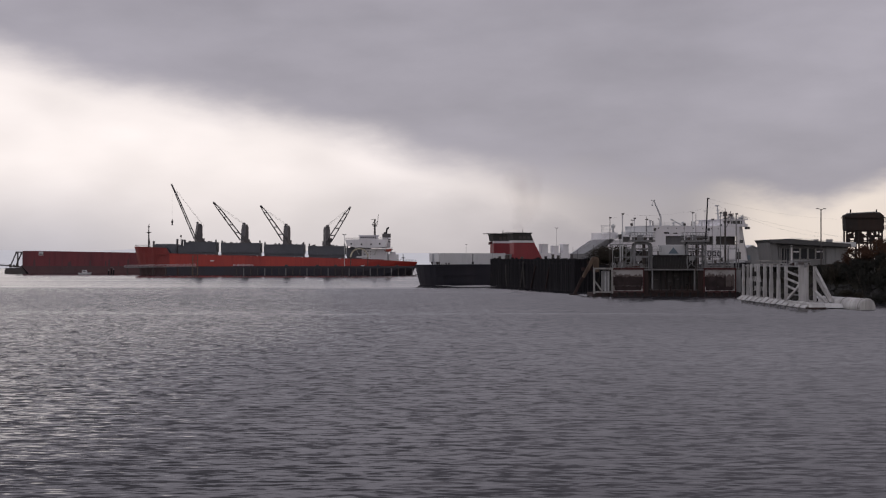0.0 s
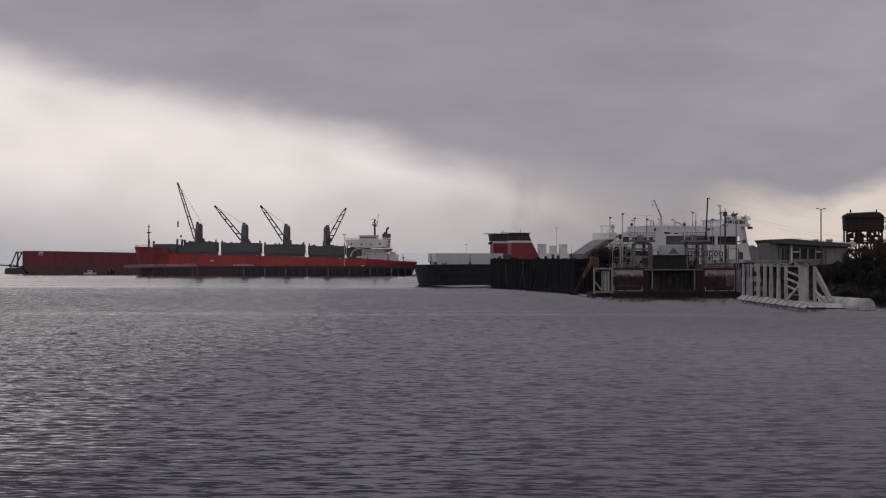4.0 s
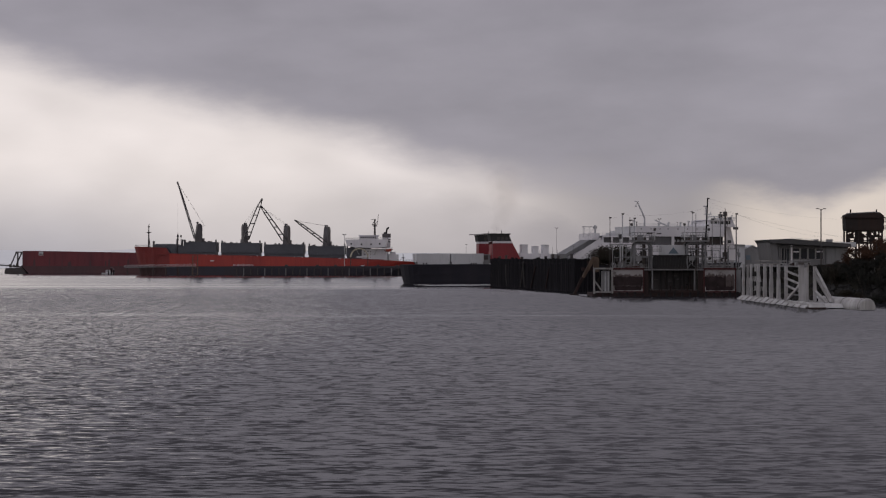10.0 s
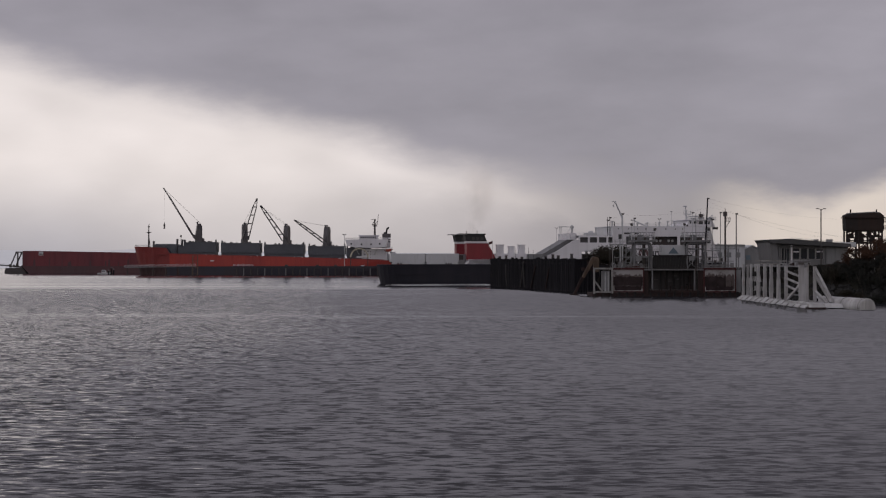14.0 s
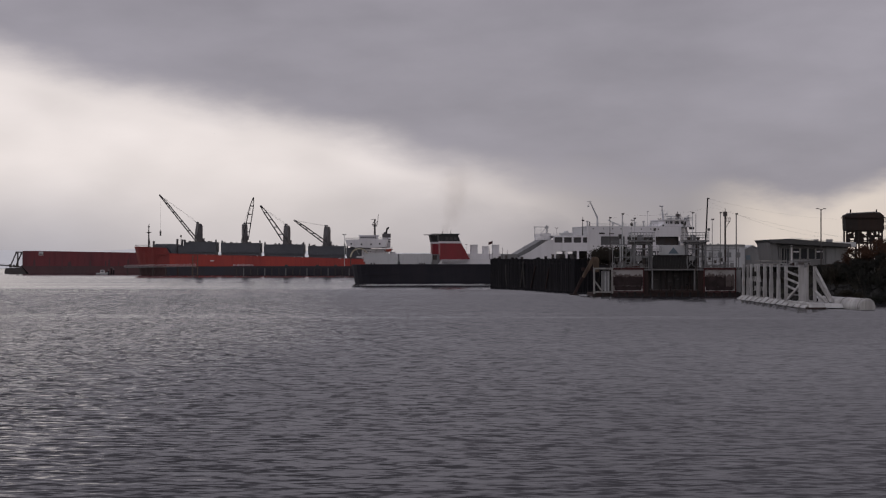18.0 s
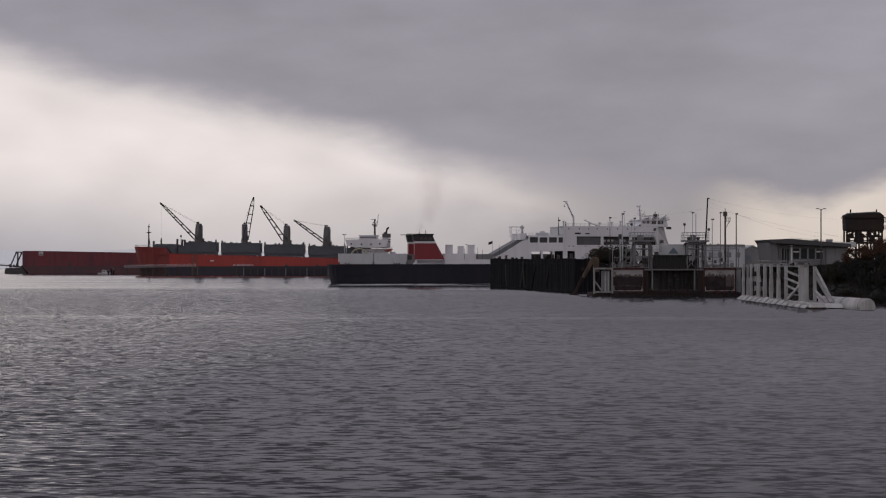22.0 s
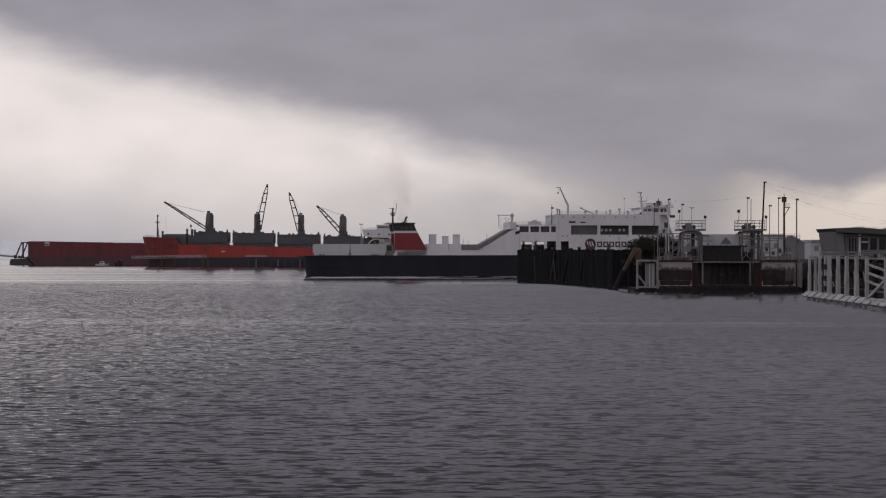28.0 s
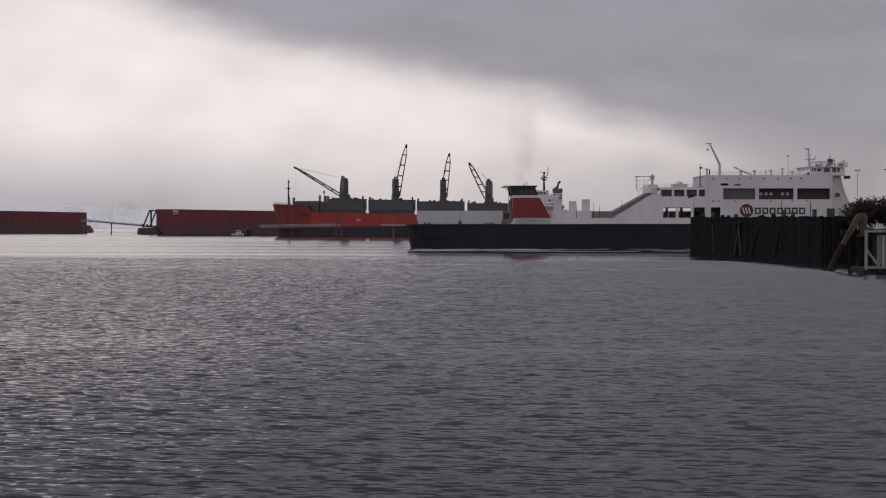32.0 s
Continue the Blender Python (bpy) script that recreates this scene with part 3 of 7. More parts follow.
        for u in (u0 + 0.5, u1 - 1.5):
            bm = B()
            box(bm, X(u), X(u) + 0.9, -12.4, -11.0, Z(v1), Z(v0) + 1.3)
            part("hatch_post", bm, CRANE, hatch)
    # forecastle house, stores and masts
    bm = B()
    box(bm, X(273), X(313), -8, 8, Z(450), Z(434.5))
    prism(bm, [(X(273), Z(434.6)), (X(313), Z(434.6)), (X(311), Z(432.5)), (X(276), Z(432.5))], -7, 7)
    box(bm, X(316), X(327), -9, 9, Z(450), Z(435.5))
    part("forecastle_house", bm, HATCH, ship)
    for u, top in ((313.2, 425.5), (322, 426), (326.3, 427), (271.5, 429)):
        bm = B()
        rod(bm, (X(u), -6, Z(447)), (X(u), -6, Z(top)), 0.75, 0.7, 8)
        rod(bm, (X(u), -6, Z(top)), (X(u) + 0.3, -6, Z(top - 1.6)), 0.9, 0.8, 8)
        part("vent_post", bm, CRANE, ship)
    bm = B()
    rod(bm, (X(259.5), 0, Z(438)), (X(259.5), 0, Z(399)), 0.62, 0.28, 8)
    rod(bm, (X(260.2), 0, Z(400)), (X(260.2), 0, Z(396.5)), 0.12, 0.1, 5)
    bar(bm, (X(255), 0, Z(411.6)), (X(264), 0, Z(411.6)), 0.35, 0.35)
    box(bm, X(257.4), X(261.8), -1, 1, Z(413.2), Z(412))
    box(bm, X(258.4), X(260.9), -0.8, 0.8, Z(402.6), Z(400.4))
    rod(bm, (X(262.5), 0, Z(438)), (X(260), 0, Z(420)), 0.2, 0.2, 5)
    part("foremast", bm, DARK_STEEL, ship)
    bm = B()
    rod(bm, (X(318.3), -3, Z(436)), (X(318.3), -3, Z(416)), 0.2, 0.12, 5)
    box(bm, X(317), X(319.6), -3.4, -2.6, Z(420.5), Z(416.5))
    part("lamp_mast", bm, DARK_STEEL, ship)
    bm = B()
    railing(bm, [(X(236), -1.5, Z(437)), (X(262), -10.4, Z(437.6)), (X(298), -14.8, Z(439.5))], 1.1, 0.06, 2.4)
    part("bow_rail", bm, DARK_STEEL, ship)
    # accommodation and bridge
    bm = B()
    pierced(bm, X(641), X(686), Z(462), Z(441), -13, -12.4, [(X(645 + 5.6 * i), X(647.3 + 5.6 * i), Z(q + 2.1), Z(q)) for i in range(7) for q in (444.5, 450, 455.5)])
    box(bm, X(641.1), X(685.9), -12.3, 13, Z(462), Z(441))
    house = part("accommodation", bm, SHIP_WHITE, ship)
    bm = B()
    prism(bm, [(X(612.5), Z(425.2)), (X(688), Z(424.5)), (X(684), Z(437.5)), (X(668), Z(439.5)), (X(628), Z(438.6)), (X(616), Z(436))], -17.5, 17.5)
    part("bridge_wing", bm, SHIP_WHITE, house, "white bridge with wide wings")
    bm = B()
    pierced(bm, X(636), X(668), Z(425.4), Z(417.8), -9, -8.5, [(X(638 + 3.6 * i), X(640.8 + 3.6 * i), Z(422.2), Z(419.4)) for i in range(8)])
    box(bm, X(636.1), X(667.9), -8.4, 9, Z(425.4), Z(418))
    box(bm, X(634.8), X(669), -9.5, 9.5, Z(418), Z(417))
    part("wheelhouse", bm, SHIP_WHITE, house)
    bm = B()
    box(bm, X(638), X(667), -8.48, -8.42, Z(422.4), Z(419.2))
    part("bridge_glazing", bm, GLASS, house, "dark bridge glazing")
    for u, v in ((622, 431), (640, 432), (657, 432), (672, 431)):
        bm = B()
        box(bm, X(u), X(u + 2.6), -17.62, -17.4, Z(v + 3), Z(v))
        part("wing_window", bm, GLASS, house)
    for u in (630, 650, 670):
        bm = B()
        bar(bm, (X(u), -17.0, Z(439)), (X(u + (7 if u < 650 else -7)), -12.8, Z(452)), 0.3, 0.3)
        part("wing_strut", bm, PALE_GREY, house)
    bm = B()
    railing(bm, [(X(613), -17.2, Z(425)), (X(687), -17.2, Z(424.5))], 1.1, 0.06, 2.0)
    part("wing_rail", bm, DARK_STEEL, house)
    bm = B()
    rod(bm, (X(662.3), 0, Z(420)), (X(662.3), 0, Z(388)), 0.75, 0.4, 8)
    rod(bm, (X(667.5), 0, Z(394)), (X(668.8), 0, Z(379.5)), 0.22, 0.12, 6)
    bar(bm, (X(655), 0, Z(388.5)), (X(665), 0, Z(388.5)), 0.25, 0.25)
    bar(bm, (X(657), 0, Z(398)), (X(668), 0, Z(396.5)), 0.5, 0.5)
    bar(bm, (X(657.5), 0, Z(398)), (X(661), 0, Z(393)), 0.3, 0.3)
    bar(bm, (X(663), 0, Z(397)), (X(668), 0, Z(392)), 0.3, 0.3)
    box(bm, X(659), X(666.5), -1.4, 1.4, Z(401), Z(399))
    box(bm, X(661), X(664), -0.8, 0.8, Z(391.5), Z(388.8))
    part("radar_mast", bm, DARK_STEEL, ship)
    bm = B()
    box(bm, X(676.5), X(690), -5, 5, Z(440), Z(429.6), 1)
    for k, mi in enumerate((0, 1, 0, 1, 0)):
        box(bm, X(676.5), X(690), -5, 5, Z(429.6 - k * 2.1), Z(431.7 - (k + 2) * 2.1), mi)
    box(bm, X(676), X(690.5), -5.2, 5.2, Z(419.2), Z(414), 0)
    funnel = part("funnel", bm, (CRANE, SHIP_WHITE), ship, "dark grey funnel with white bands")
    for u, v0, u1, v1 in ((680, 414.5, 680, 411.5), (682.5, 414.5, 684, 406), (684, 406, 687.5, 402.5)):
        bm = B()
        rod(bm, (X(u), 0, Z(v0)), (X(u1), 0, Z(v1)), 0.7, 0.55, 8)
        part("exhaust_pipe", bm, FUNNEL_BLACK, funnel)
    bm = B()
    prism(bm, [(X(680), Z(443)), (X(694), Z(440.5)), (X(696), Z(442.5)), (X(692), Z(446.5)), (X(682), Z(446.5))], -13.8, -10.8)
    round_edges(part("lifeboat", bm, ORANGE, ship, "bright orange enclosed lifeboat"), 0.5)
    bm = B()
    for u in (682, 692):
        bar(bm, (X(u), -13.9, Z(452)), (X(u) + 1, -13.9, Z(438)), 0.4, 0.4)
    part("davit", bm, PALE_GREY, ship)
    bm = B()
    box(bm, X(688), X(704), -11, 11, Z(464), Z(451))
    box(bm, X(690), X(699), -9, 9, Z(451), Z(446.5))
    part("stern_house", bm, SHIP_WHITE, ship)
    bm = B()
    railing(bm, [(X(704), -11.5, Z(462)), (X(736), -10.5, Z(463.6))], 1.1, 0.06, 2.0)
    part("stern_rail", bm, DARK_STEEL, ship)
    bm = B()
    rod(bm, (X(713), 0, Z(463)), (X(713), 0, Z(450)), 0.25, 0.2, 6)
    box(bm, X(710), X(716), -1, 1, Z(458), Z(456.4))
    part("ensign_staff", bm, DARK_STEEL, ship)
    # small gear on the weather deck
    rnd = random.Random(8)
    for u, v in ((360, 452), (366, 452), (379, 452.5), (446, 454.5), (456, 454.5), (522, 456.4), (529, 456.4), (535, 456.6), (601, 458.6)):
        bm = B()
        box(bm, X(u), X(u + 3.2), -15.1, -14.2, Z(v + 0.6), Z(v - 1.3))
        part("deck_locker", bm, SHIP_WHITE, ship)
    cranes = []
    for u, v, usual in ((348.5, 430.5, 45), (430.5, 432, 41), (505.5, 434, 35), (577, 436, 23)):
        cranes.append(deck_crane(ship, X(u), Z(v), usual))
    bm = B()
    rod(bm, (0, 0, 0), (0, 0, 1.2), 0.35, 0.2, 8)
    box(bm, -0.55, 0.55, -0.4, 0.4, -1.6, 0)
    rod(bm, (0, 0, -1.6), (0, 0, -3.0), 0.3, 0.7, 8)
    rod(bm, (0, 0, 1.2), (0, 0, 22.0), 0.035, 0.035, 4)
    hook = part("crane_hook", bm, DARK_STEEL, ship, "dark hook block on its wires")
    return ship, cranes, hook


def deck_crane(ship, x, z, usual):
    """A slewing crane house with a luffing jib of two parallel chords, usually raised so many degrees. The jib points along +x of the house."""
    bm = B()
    rod(bm, (x, 0, z - 8.5), (x, 0, z + 0.4), 2.1, 1.9, 16)
    rod(bm, (x, 0, z - 0.2), (x, 0, z + 0.6), 2.9, 2.9, 16)
    part("crane_pedestal", bm, CRANE, ship)
    bm = B()
    prism(bm, [(-2.1, 0.5), (2.5, 0.5), (2.4, 2.2), (1.9, 7.5), (1.3, 11.2), (1.0, 13.0), (-0.5, 13.3), (-1.5, 12.5), (-2.1, 11.4)], -1.7, 1.7)
    box(bm, -2.7, 2.9, -2.3, 2.3, 0.3, 0.9)
    box(bm, 0.5, 1.3, -0.9, -0.5, 13.0, 14.2)
    box(bm, 0.5, 1.3, 0.5, 0.9, 13.0, 14.2)
    rod(bm, (0.9, -1.0, 13.9), (0.9, 1.0, 13.9), 0.55, 0.55, 10)
    box(bm, -3.6, -2.4, -1.8, 1.8, 0.5, 3.2)
    box(bm, 2.2, 3.6, 0.6, 2.3, 3.2, 5.6)
    for k in range(5):
        box(bm, -2.35, -1.9, -1.3, 1.3, 2.4 + k * 1.7, 2.7 + k * 1.7)
    house = part("crane_house", bm, CRANE, ship, "dark slewing crane house")
    house.location = (x, 0, z)
    bm = B()
    L = 39.5
    for s in (-1, 1):
        bar(bm, (0, s * 2.0, 0), (L - 6, s * 1.15, 0.2), 0.62, 0.5)
        bar(bm, (L - 6, s * 1.15, 0.2), (L + 1.2, s * 0.25, 0), 0.5, 0.4)
    for d, w in ((8, 1.78), (16.5, 1.58), (25, 1.38), (33, 1.2)):
        bar(bm, (d, -w, 0.05), (d, w, 0.05), 0.6, 0.4)
    box(bm, L - 0.9, L + 1.5, -0.45, 0.45, -0.4, 0.4)
    rod(bm, (L, -0.6, 0.1), (L, 0.6, 0.1), 0.5, 0.5, 10)
    jib = part("jib", bm, CRANE, house, "dark twin-chord crane jib")
    jib.location = (2.4, 0, 2.6)
    # luffing wires from the house top, as they hang at the usual angle
    e = radians(usual)
    head = Vector((-1.9 * math.cos(e) + 11.0 * math.sin(e), 0, 1.9 * math.sin(e) + 11.0 * math.cos(e)))
    for s in (-1, 1):
        bm = B()
        rod(bm, head + Vector((0, s * 0.8, 0)), (L - 0.5, s * 0.5, 0.4), 0.055, 0.055, 4)
        part("luffing_wire", bm, CRANE, jib)
    return house, jib


# ---- barges ----
def build_barge(at, length, label, gantry):
    """A box barge with high rusty bin walls. The near side lies along x, its left end at 0."""
    b = thing("chip_barge", at, label, "barge", "chip barges")
    bm = B()
    if gantry:
        prism(bm, [(7.5, -1), (length - 3, -1), (length, 2.6), (length, 5.6), (0.4, 5.6), (0.9, 4.4), (4.6, 0.6)], 0, 18)
    else:
        prism(bm, [(4.0, -1), (length + 4.6, -1), (length + 4.4, 1.6), (length + 3.2, 3.6), (length + 1.6, 5.6), (1.5, 5.6), (1.0, 3.0)], 0, 18)
    part("hull", bm, BARGE_HULL, b, "dark wine-coloured barge hull")
    n = int(length / 4.2)
    ribs = []
    for y0, y1, nm in ((0.3, 0.6, "side_wall"), (17.4, 17.7, "side_wall")):
        bm = B()
        prism(bm, [(0.4, 5.6), (length - 1, 5.6), (length - 1, 15.4), (12, 16.9), (0.6, 16.9)], y0, y1)
        for i in range(n + 1):
            x = 0.6 + (length - 1.9) * i / n
            h = 16.6 if x < 12 else 16.6 - 1.4 * (x - 12) / (length - 13)
            ribs.append((x, h))
        part(nm, bm, BARGE_RED, b)
    for x, h in ribs[: n + 1]:
        bm = B()
        box(bm, x - 0.1, x + 0.1, 0.22, 0.3, 5.6, h)
        part("wall_rib", bm, BARGE_RED, b)
    for x in (0.6, length - 1.4):
        bm = B()
        box(bm, x, x + 0.4, 0.62, 17.38, 5.6, 16.5 if x < 5 else 15.2)
        part("end_wall", bm, BARGE_RED, b)
    bm = B()
    box(bm, 1, length - 1.5, 0.6, 17.4, 5.62, 12.5)
    part("cargo", bm, EARTH, b, "dark heap of wood chips inside")
    bm = B()
    box(bm, 12.5, 15.8, 0.08, 0.22, 13.6, 16.4)
    mark = part("draught_board", bm, PALE_GREY, b, "pale square marking board")
    bm = B()
    box(bm, 12.9, 15.4, 0.03, 0.08, 14.1, 14.9)
    part("board_bar", bm, DARK_STEEL, mark, "dark bar in place of a mark")
    rnd = random.Random(int(length))
    for i in range(9):
        bm = B()
        x = rnd.uniform(3, length - 8)
        w, h = rnd.uniform(0.6, 3.5), rnd.uniform(2.0, 6.5)
        prism(bm, [(x, 5.7), (x + w, 5.7), (x + w * 0.8, 5.7 + h), (x + w * 0.2, 5.7 + h * 0.8)], 0.262, 0.3)
        part("rust_run", bm, BARGE_HULL, b, "dark weathered run on the bin wall")
    if gantry:
        bm = B()
        prism(bm, [(-13.5, -0.6), (3.5, -0.6), (1.5, 2.2), (-0.6, 4.6), (-12.6, 4.2), (-13.5, 2)], 1.5, 16.5)
        part("ramp_float", bm, DARK_STEEL, b, "dark steel end float")
        bm = B()
        for y in (2.5, 15.5):
            bar(bm, (-9.8, y, 4.6), (-5.0, y, 16.0), 0.8, 0.8)
            bar(bm, (-4.0, y, 4.6), (-4.0, y, 16.2), 1.0, 0.8)
            bar(bm, (-5.4, y, 16.0), (1.5, y, 16.0), 0.9, 0.7)
        bar(bm, (-4.6, 2.5, 16.0), (-4.6, 15.5, 16.0), 0.7, 0.7)
        part("gantry", bm, DARK_STEEL, b, "dark A-frame gantry at the barge end")
        bm = B()
        rnd = random.Random(2)
        for i in range(8):
            x = -10.5 + i * 1.5
            box(bm, x, x + rnd.uniform(0.5, 1.2), 2.2, 4.0, 4.6, 4.6 + rnd.uniform(0.6, 2.6))
        part("winch_gear", bm, DARK_STEEL, b)
    return b


# ---- the ferry ----
KF = 0.236  # metres to a drawing unit
# where along the hull the drawing's stern, funnels, ramp, superstructure and bow stand, in metres
FERRY_AT = ((547, 685, 751.5, 790, 838, 965, 1018, 1110, 1190), (-76.7, -42.1, -28.6, -19.0, -6.8, 23.9, 35.9, 57.8, 76.7))


def build_ferry():
    fe = thing("car_ferry", pose(21.5, 602, 0), "white and black cargo ferry with a red funnel, under way", "ferry")
    X = lambda u: float(np.interp(u, *FERRY_AT))
    Z = lambda v: (503.0 - v) * KF
    bm = B()
    st = [(X(u0), X(u1), b0, b1, Z(v)) for u0, u1, b0, b1, v in ((553, 547, 1.8, 3.6, 468.6), (556, 550, 6.0, 8.2, 468.6), (561, 555.5, 9.4, 10.8, 468.5), (569, 565, 11.4, 12.0, 468.4), (640, 640, 12, 12, 468), (860, 860, 12, 12, 467.6), (1060, 1060, 12, 12, 467.4), (1120, 1122, 8.8, 11.5, 467), (1150, 1160, 4.5, 9.5, 466), (1166, 1184, 0.6, 4.2, 465))]
    hull(bm, st, bands=((Z(498.5), 0),))
    part("hull", bm, (FERRY_BLACK, FERRY_BLACK), fe, "black ferry hull")
    bm = B()
    for s in (-1, 1):
        bar(bm, (X(556), s * 12.05, Z(471.5)), (X(1060), s * 12.05, Z(470.5)), 0.35, 0.3)
        bar(bm, (X(556), s * 12.0, Z(486)), (X(1060), s * 12.0, Z(486)), 0.25, 0.25)
    part("rubbing_strake", bm, FERRY_BLACK, fe)
    for s in (-1, 1):
        bm = B()
        y0, y1 = (-11.9, -11.6) if s < 0 else (11.6, 11.9)
        prism(bm, [(X(693), Z(468.2)), (X(1064), Z(467.6)), (X(1064), Z(459.4)), (X(693), Z(459.4))], y0, y1)
        part("bulwark", bm, SHIP_WHITE, fe, "white deck bulwark")
    # a broken line of foam along the waterline
    rnd = random.Random(63)
    x = X(556)
    while x < X(1050):
        w = rnd.uniform(3.0, 11.0)
        bm = B()
        k = rnd.uniform(0.25, 0.7)
        slab(bm, [(x, -12.15), (x + w * 0.4, -12.3 - k), (x + w * 0.8, -12.2 - k * 0.6), (x + w, -12.15)], -0.2, 0.06)
        part("waterline_foam", bm, FOAM_GLINT, fe, "thin line of pale foam")
        x += w + rnd.uniform(0.5, 9.0)
    # streaks of wash alongside and astern, painted pale as bright sky mirrored there
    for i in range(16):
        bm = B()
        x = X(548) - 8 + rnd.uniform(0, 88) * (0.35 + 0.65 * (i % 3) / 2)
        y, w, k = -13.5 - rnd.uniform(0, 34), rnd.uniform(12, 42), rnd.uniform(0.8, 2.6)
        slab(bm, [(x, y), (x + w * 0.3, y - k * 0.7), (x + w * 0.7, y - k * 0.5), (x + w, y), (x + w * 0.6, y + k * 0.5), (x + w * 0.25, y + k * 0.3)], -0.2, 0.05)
        part("wash_streak", bm, FOAM_GLINT, fe, "thin pale streak of wash and mirrored sky")
    # trailers lashed on the after deck
    for u0, u1, y0 in ((562, 619, -10.8), (619.6, 676, -10.8), (566, 608, -6.2), (610, 652, -6.2), (570, 640, 2.0)):
        trailer(fe, X(u0), X(u1), y0, Z(468.2), Z(449.2))
    for u in (572, 577, 653, 657, 661):
        bm = B()
        box(bm, X(u), X(u + 2.2), -11.4, -11.0, Z(468.2), Z(465.4))
        part("lashing_post", bm, DARK_STEEL, fe)
    bm = B()
    box(bm, X(676), X(690), -9.8, -6.5, Z(468), Z(450.5), 0)
    box(bm, X(677), X(684), -10.0, -6.3, Z(460), Z(452), 1)
    part("stair_house", bm, (MID_GREY, DARK_STEEL), fe)
    # two funnels, one at each side
    for y in (-11.8, 7.8):
        bm = B()
        y1 = y + 4.0
        prism(bm, [(X(686), Z(468)), (X(752), Z(468)), (X(751.5), Z(459.6)), (X(693), Z(459.6))], y - 0.1, y1 + 0.1, 1)
        prism(bm, [(X(689), Z(459.6)), (X(751.5), Z(459.6)), (X(748), Z(454)), (X(733.5), Z(431)), (X(689), Z(431))], y, y1, 0)
        prism(bm, [(X(688.6), Z(431)), (X(734), Z(431)), (X(731.2), Z(427.4)), (X(688.6), Z(427.4))], y - 0.05, y1 + 0.05, 1)
        prism(bm, [(X(687.5), Z(427.4)), (X(731), Z(427.4)), (X(726.2), Z(417)), (X(728.5), Z(416.2)), (X(728.5), Z(415)), (X(684.5), Z(415.5)), (X(685.5), Z(417.4))], y - 0.15, y1 + 0.15, 2)
        box(bm, X(676), X(729), y - 0.6, y1 + 0.6, Z(415), Z(414), 2)
        fn = part("funnel", bm, (FUNNEL_RED, SHIP_WHITE, FUNNEL_BLACK), fe, "red funnel casing with a white band and black top")
        for u, v, r0 in ((713, 408, 0.14), (695, 414.2, 0.4), (703, 414.2, 0.4), (718, 414.2, 0.4)):
            bm = B()
            rod(bm, (X(u), y + 2, Z(416)), (X(u), y + 2, Z(v)), r0, r0 * 0.8, 8)
            part("exhaust_pipe", bm, FUNNEL_BLACK, fn)
        for q in range(3):
            bm = B()
            box(bm, X(700 + q * 9), X(706 + q * 9), y - 0.2, y + 0.1, Z(425.5), Z(420))
            part("louvre", bm, DARK_STEEL, fn)
    # deckhouse and vents amidships
    for y0, y1 in ((-9.5, -5.5), (5.5, 9.5)):
        bm = B()
        box(bm, X(752), X(806), y0, y1, Z(468), Z(449))
        dh = part("vent_house", bm, SHIP_WHITE, fe, "white vent house with yellowed streaks")
        for u0, u1, v in ((756, 767, 433), (777, 786, 435.8), (794, 804, 433.2)) if y0 < 0 else ():
            bm = B()
            box(bm, X(u0), X(u1), y0 + 0.6, y1 - 0.6, Z(450), Z(v))
            box(bm, X(u0) - 0.15, X(u1) + 0.15, y0 + 0.45, y1 - 0.45, Z(v + 1), Z(v))
            part("vent_trunk", bm, SHIP_WHITE, dh)
    bm = B()
    box(bm, X(807), X(834), -9, 9, Z(468), Z(449.8))
    part("machinery_casing", bm, MID_GREY, fe)
    # ramp to the upper deck
    bm = B()
    prism(bm, [(X(826), Z(452.5)), (X(836), Z(450.5)), (X(882), Z(424)), (X(896), Z(424)), (X(896), Z(428)), (X(840), Z(455))], -6.0, 6.0)
    part("ramp", bm, MID_GREY, fe, "grey vehicle ramp")
    for y0, y1 in ((-11.9, -11.5), (11.5, 11.9)):
        bm = B()
        prism(bm, [(X(838), Z(459.3)), (X(896), Z(459.3)), (X(896), Z(424.5)), (X(886), Z(425.5)), (X(846), Z(451)), (X(838), Z(455))], y0, y1)
        part("ramp_side", bm, SHIP_WHITE, fe)
    for u, v in ((786, 440), (808, 438), (816, 443), (845, 434)):
        bm = B()
        rod(bm, (X(u), -10.8, Z(460)), (X(u), -10.8, Z(v)), 0.1, 0.06, 5)
        part("deck_mast", bm, DARK_STEEL, fe)
    # the after block of the superstructure, open through its window rows
    low = [(X(a), X(b), Z(459.0), Z(444.5)) for a, b in ((901, 918.5), (922, 939), (943, 959), (966, 980))]
    up = [(X(a), X(b), Z(429.3), Z(419.8)) for a, b in ((898.5, 913), (916, 930), (933, 947), (950, 964))]
    for y0, y1 in ((-11.9, -11.5), (11.5, 11.9)):
        bm = B()
        pierced(bm, X(896), X(984), Z(459.3), Z(416.8), y0, y1, low + up)
        part("side_wall", bm, SHIP_WHITE, fe, "white side wall with open window bays")
    bm = B()
    box(bm, X(896), X(984), -11.5, 11.5, Z(441), Z(438.5))
    box(bm, X(894), X(984), -11.6, 11.6, Z(417.8), Z(416.4))
    part("deck", bm, PALE_GREY, fe)
    # wall set close behind the windows, its dark grey painted as interior shade
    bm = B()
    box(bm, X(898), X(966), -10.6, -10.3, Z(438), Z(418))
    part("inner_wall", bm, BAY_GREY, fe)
    for u0, u1 in ((899, 918), (920, 940), (942, 958)):
        bm = B()
        box(bm, X(u0), X(u1), 4.0, 7.0, Z(467), Z(449.5))
        part("stowed_trailer", bm, SHUTTER, fe, "beige trailer on the car deck")
    bm = B()
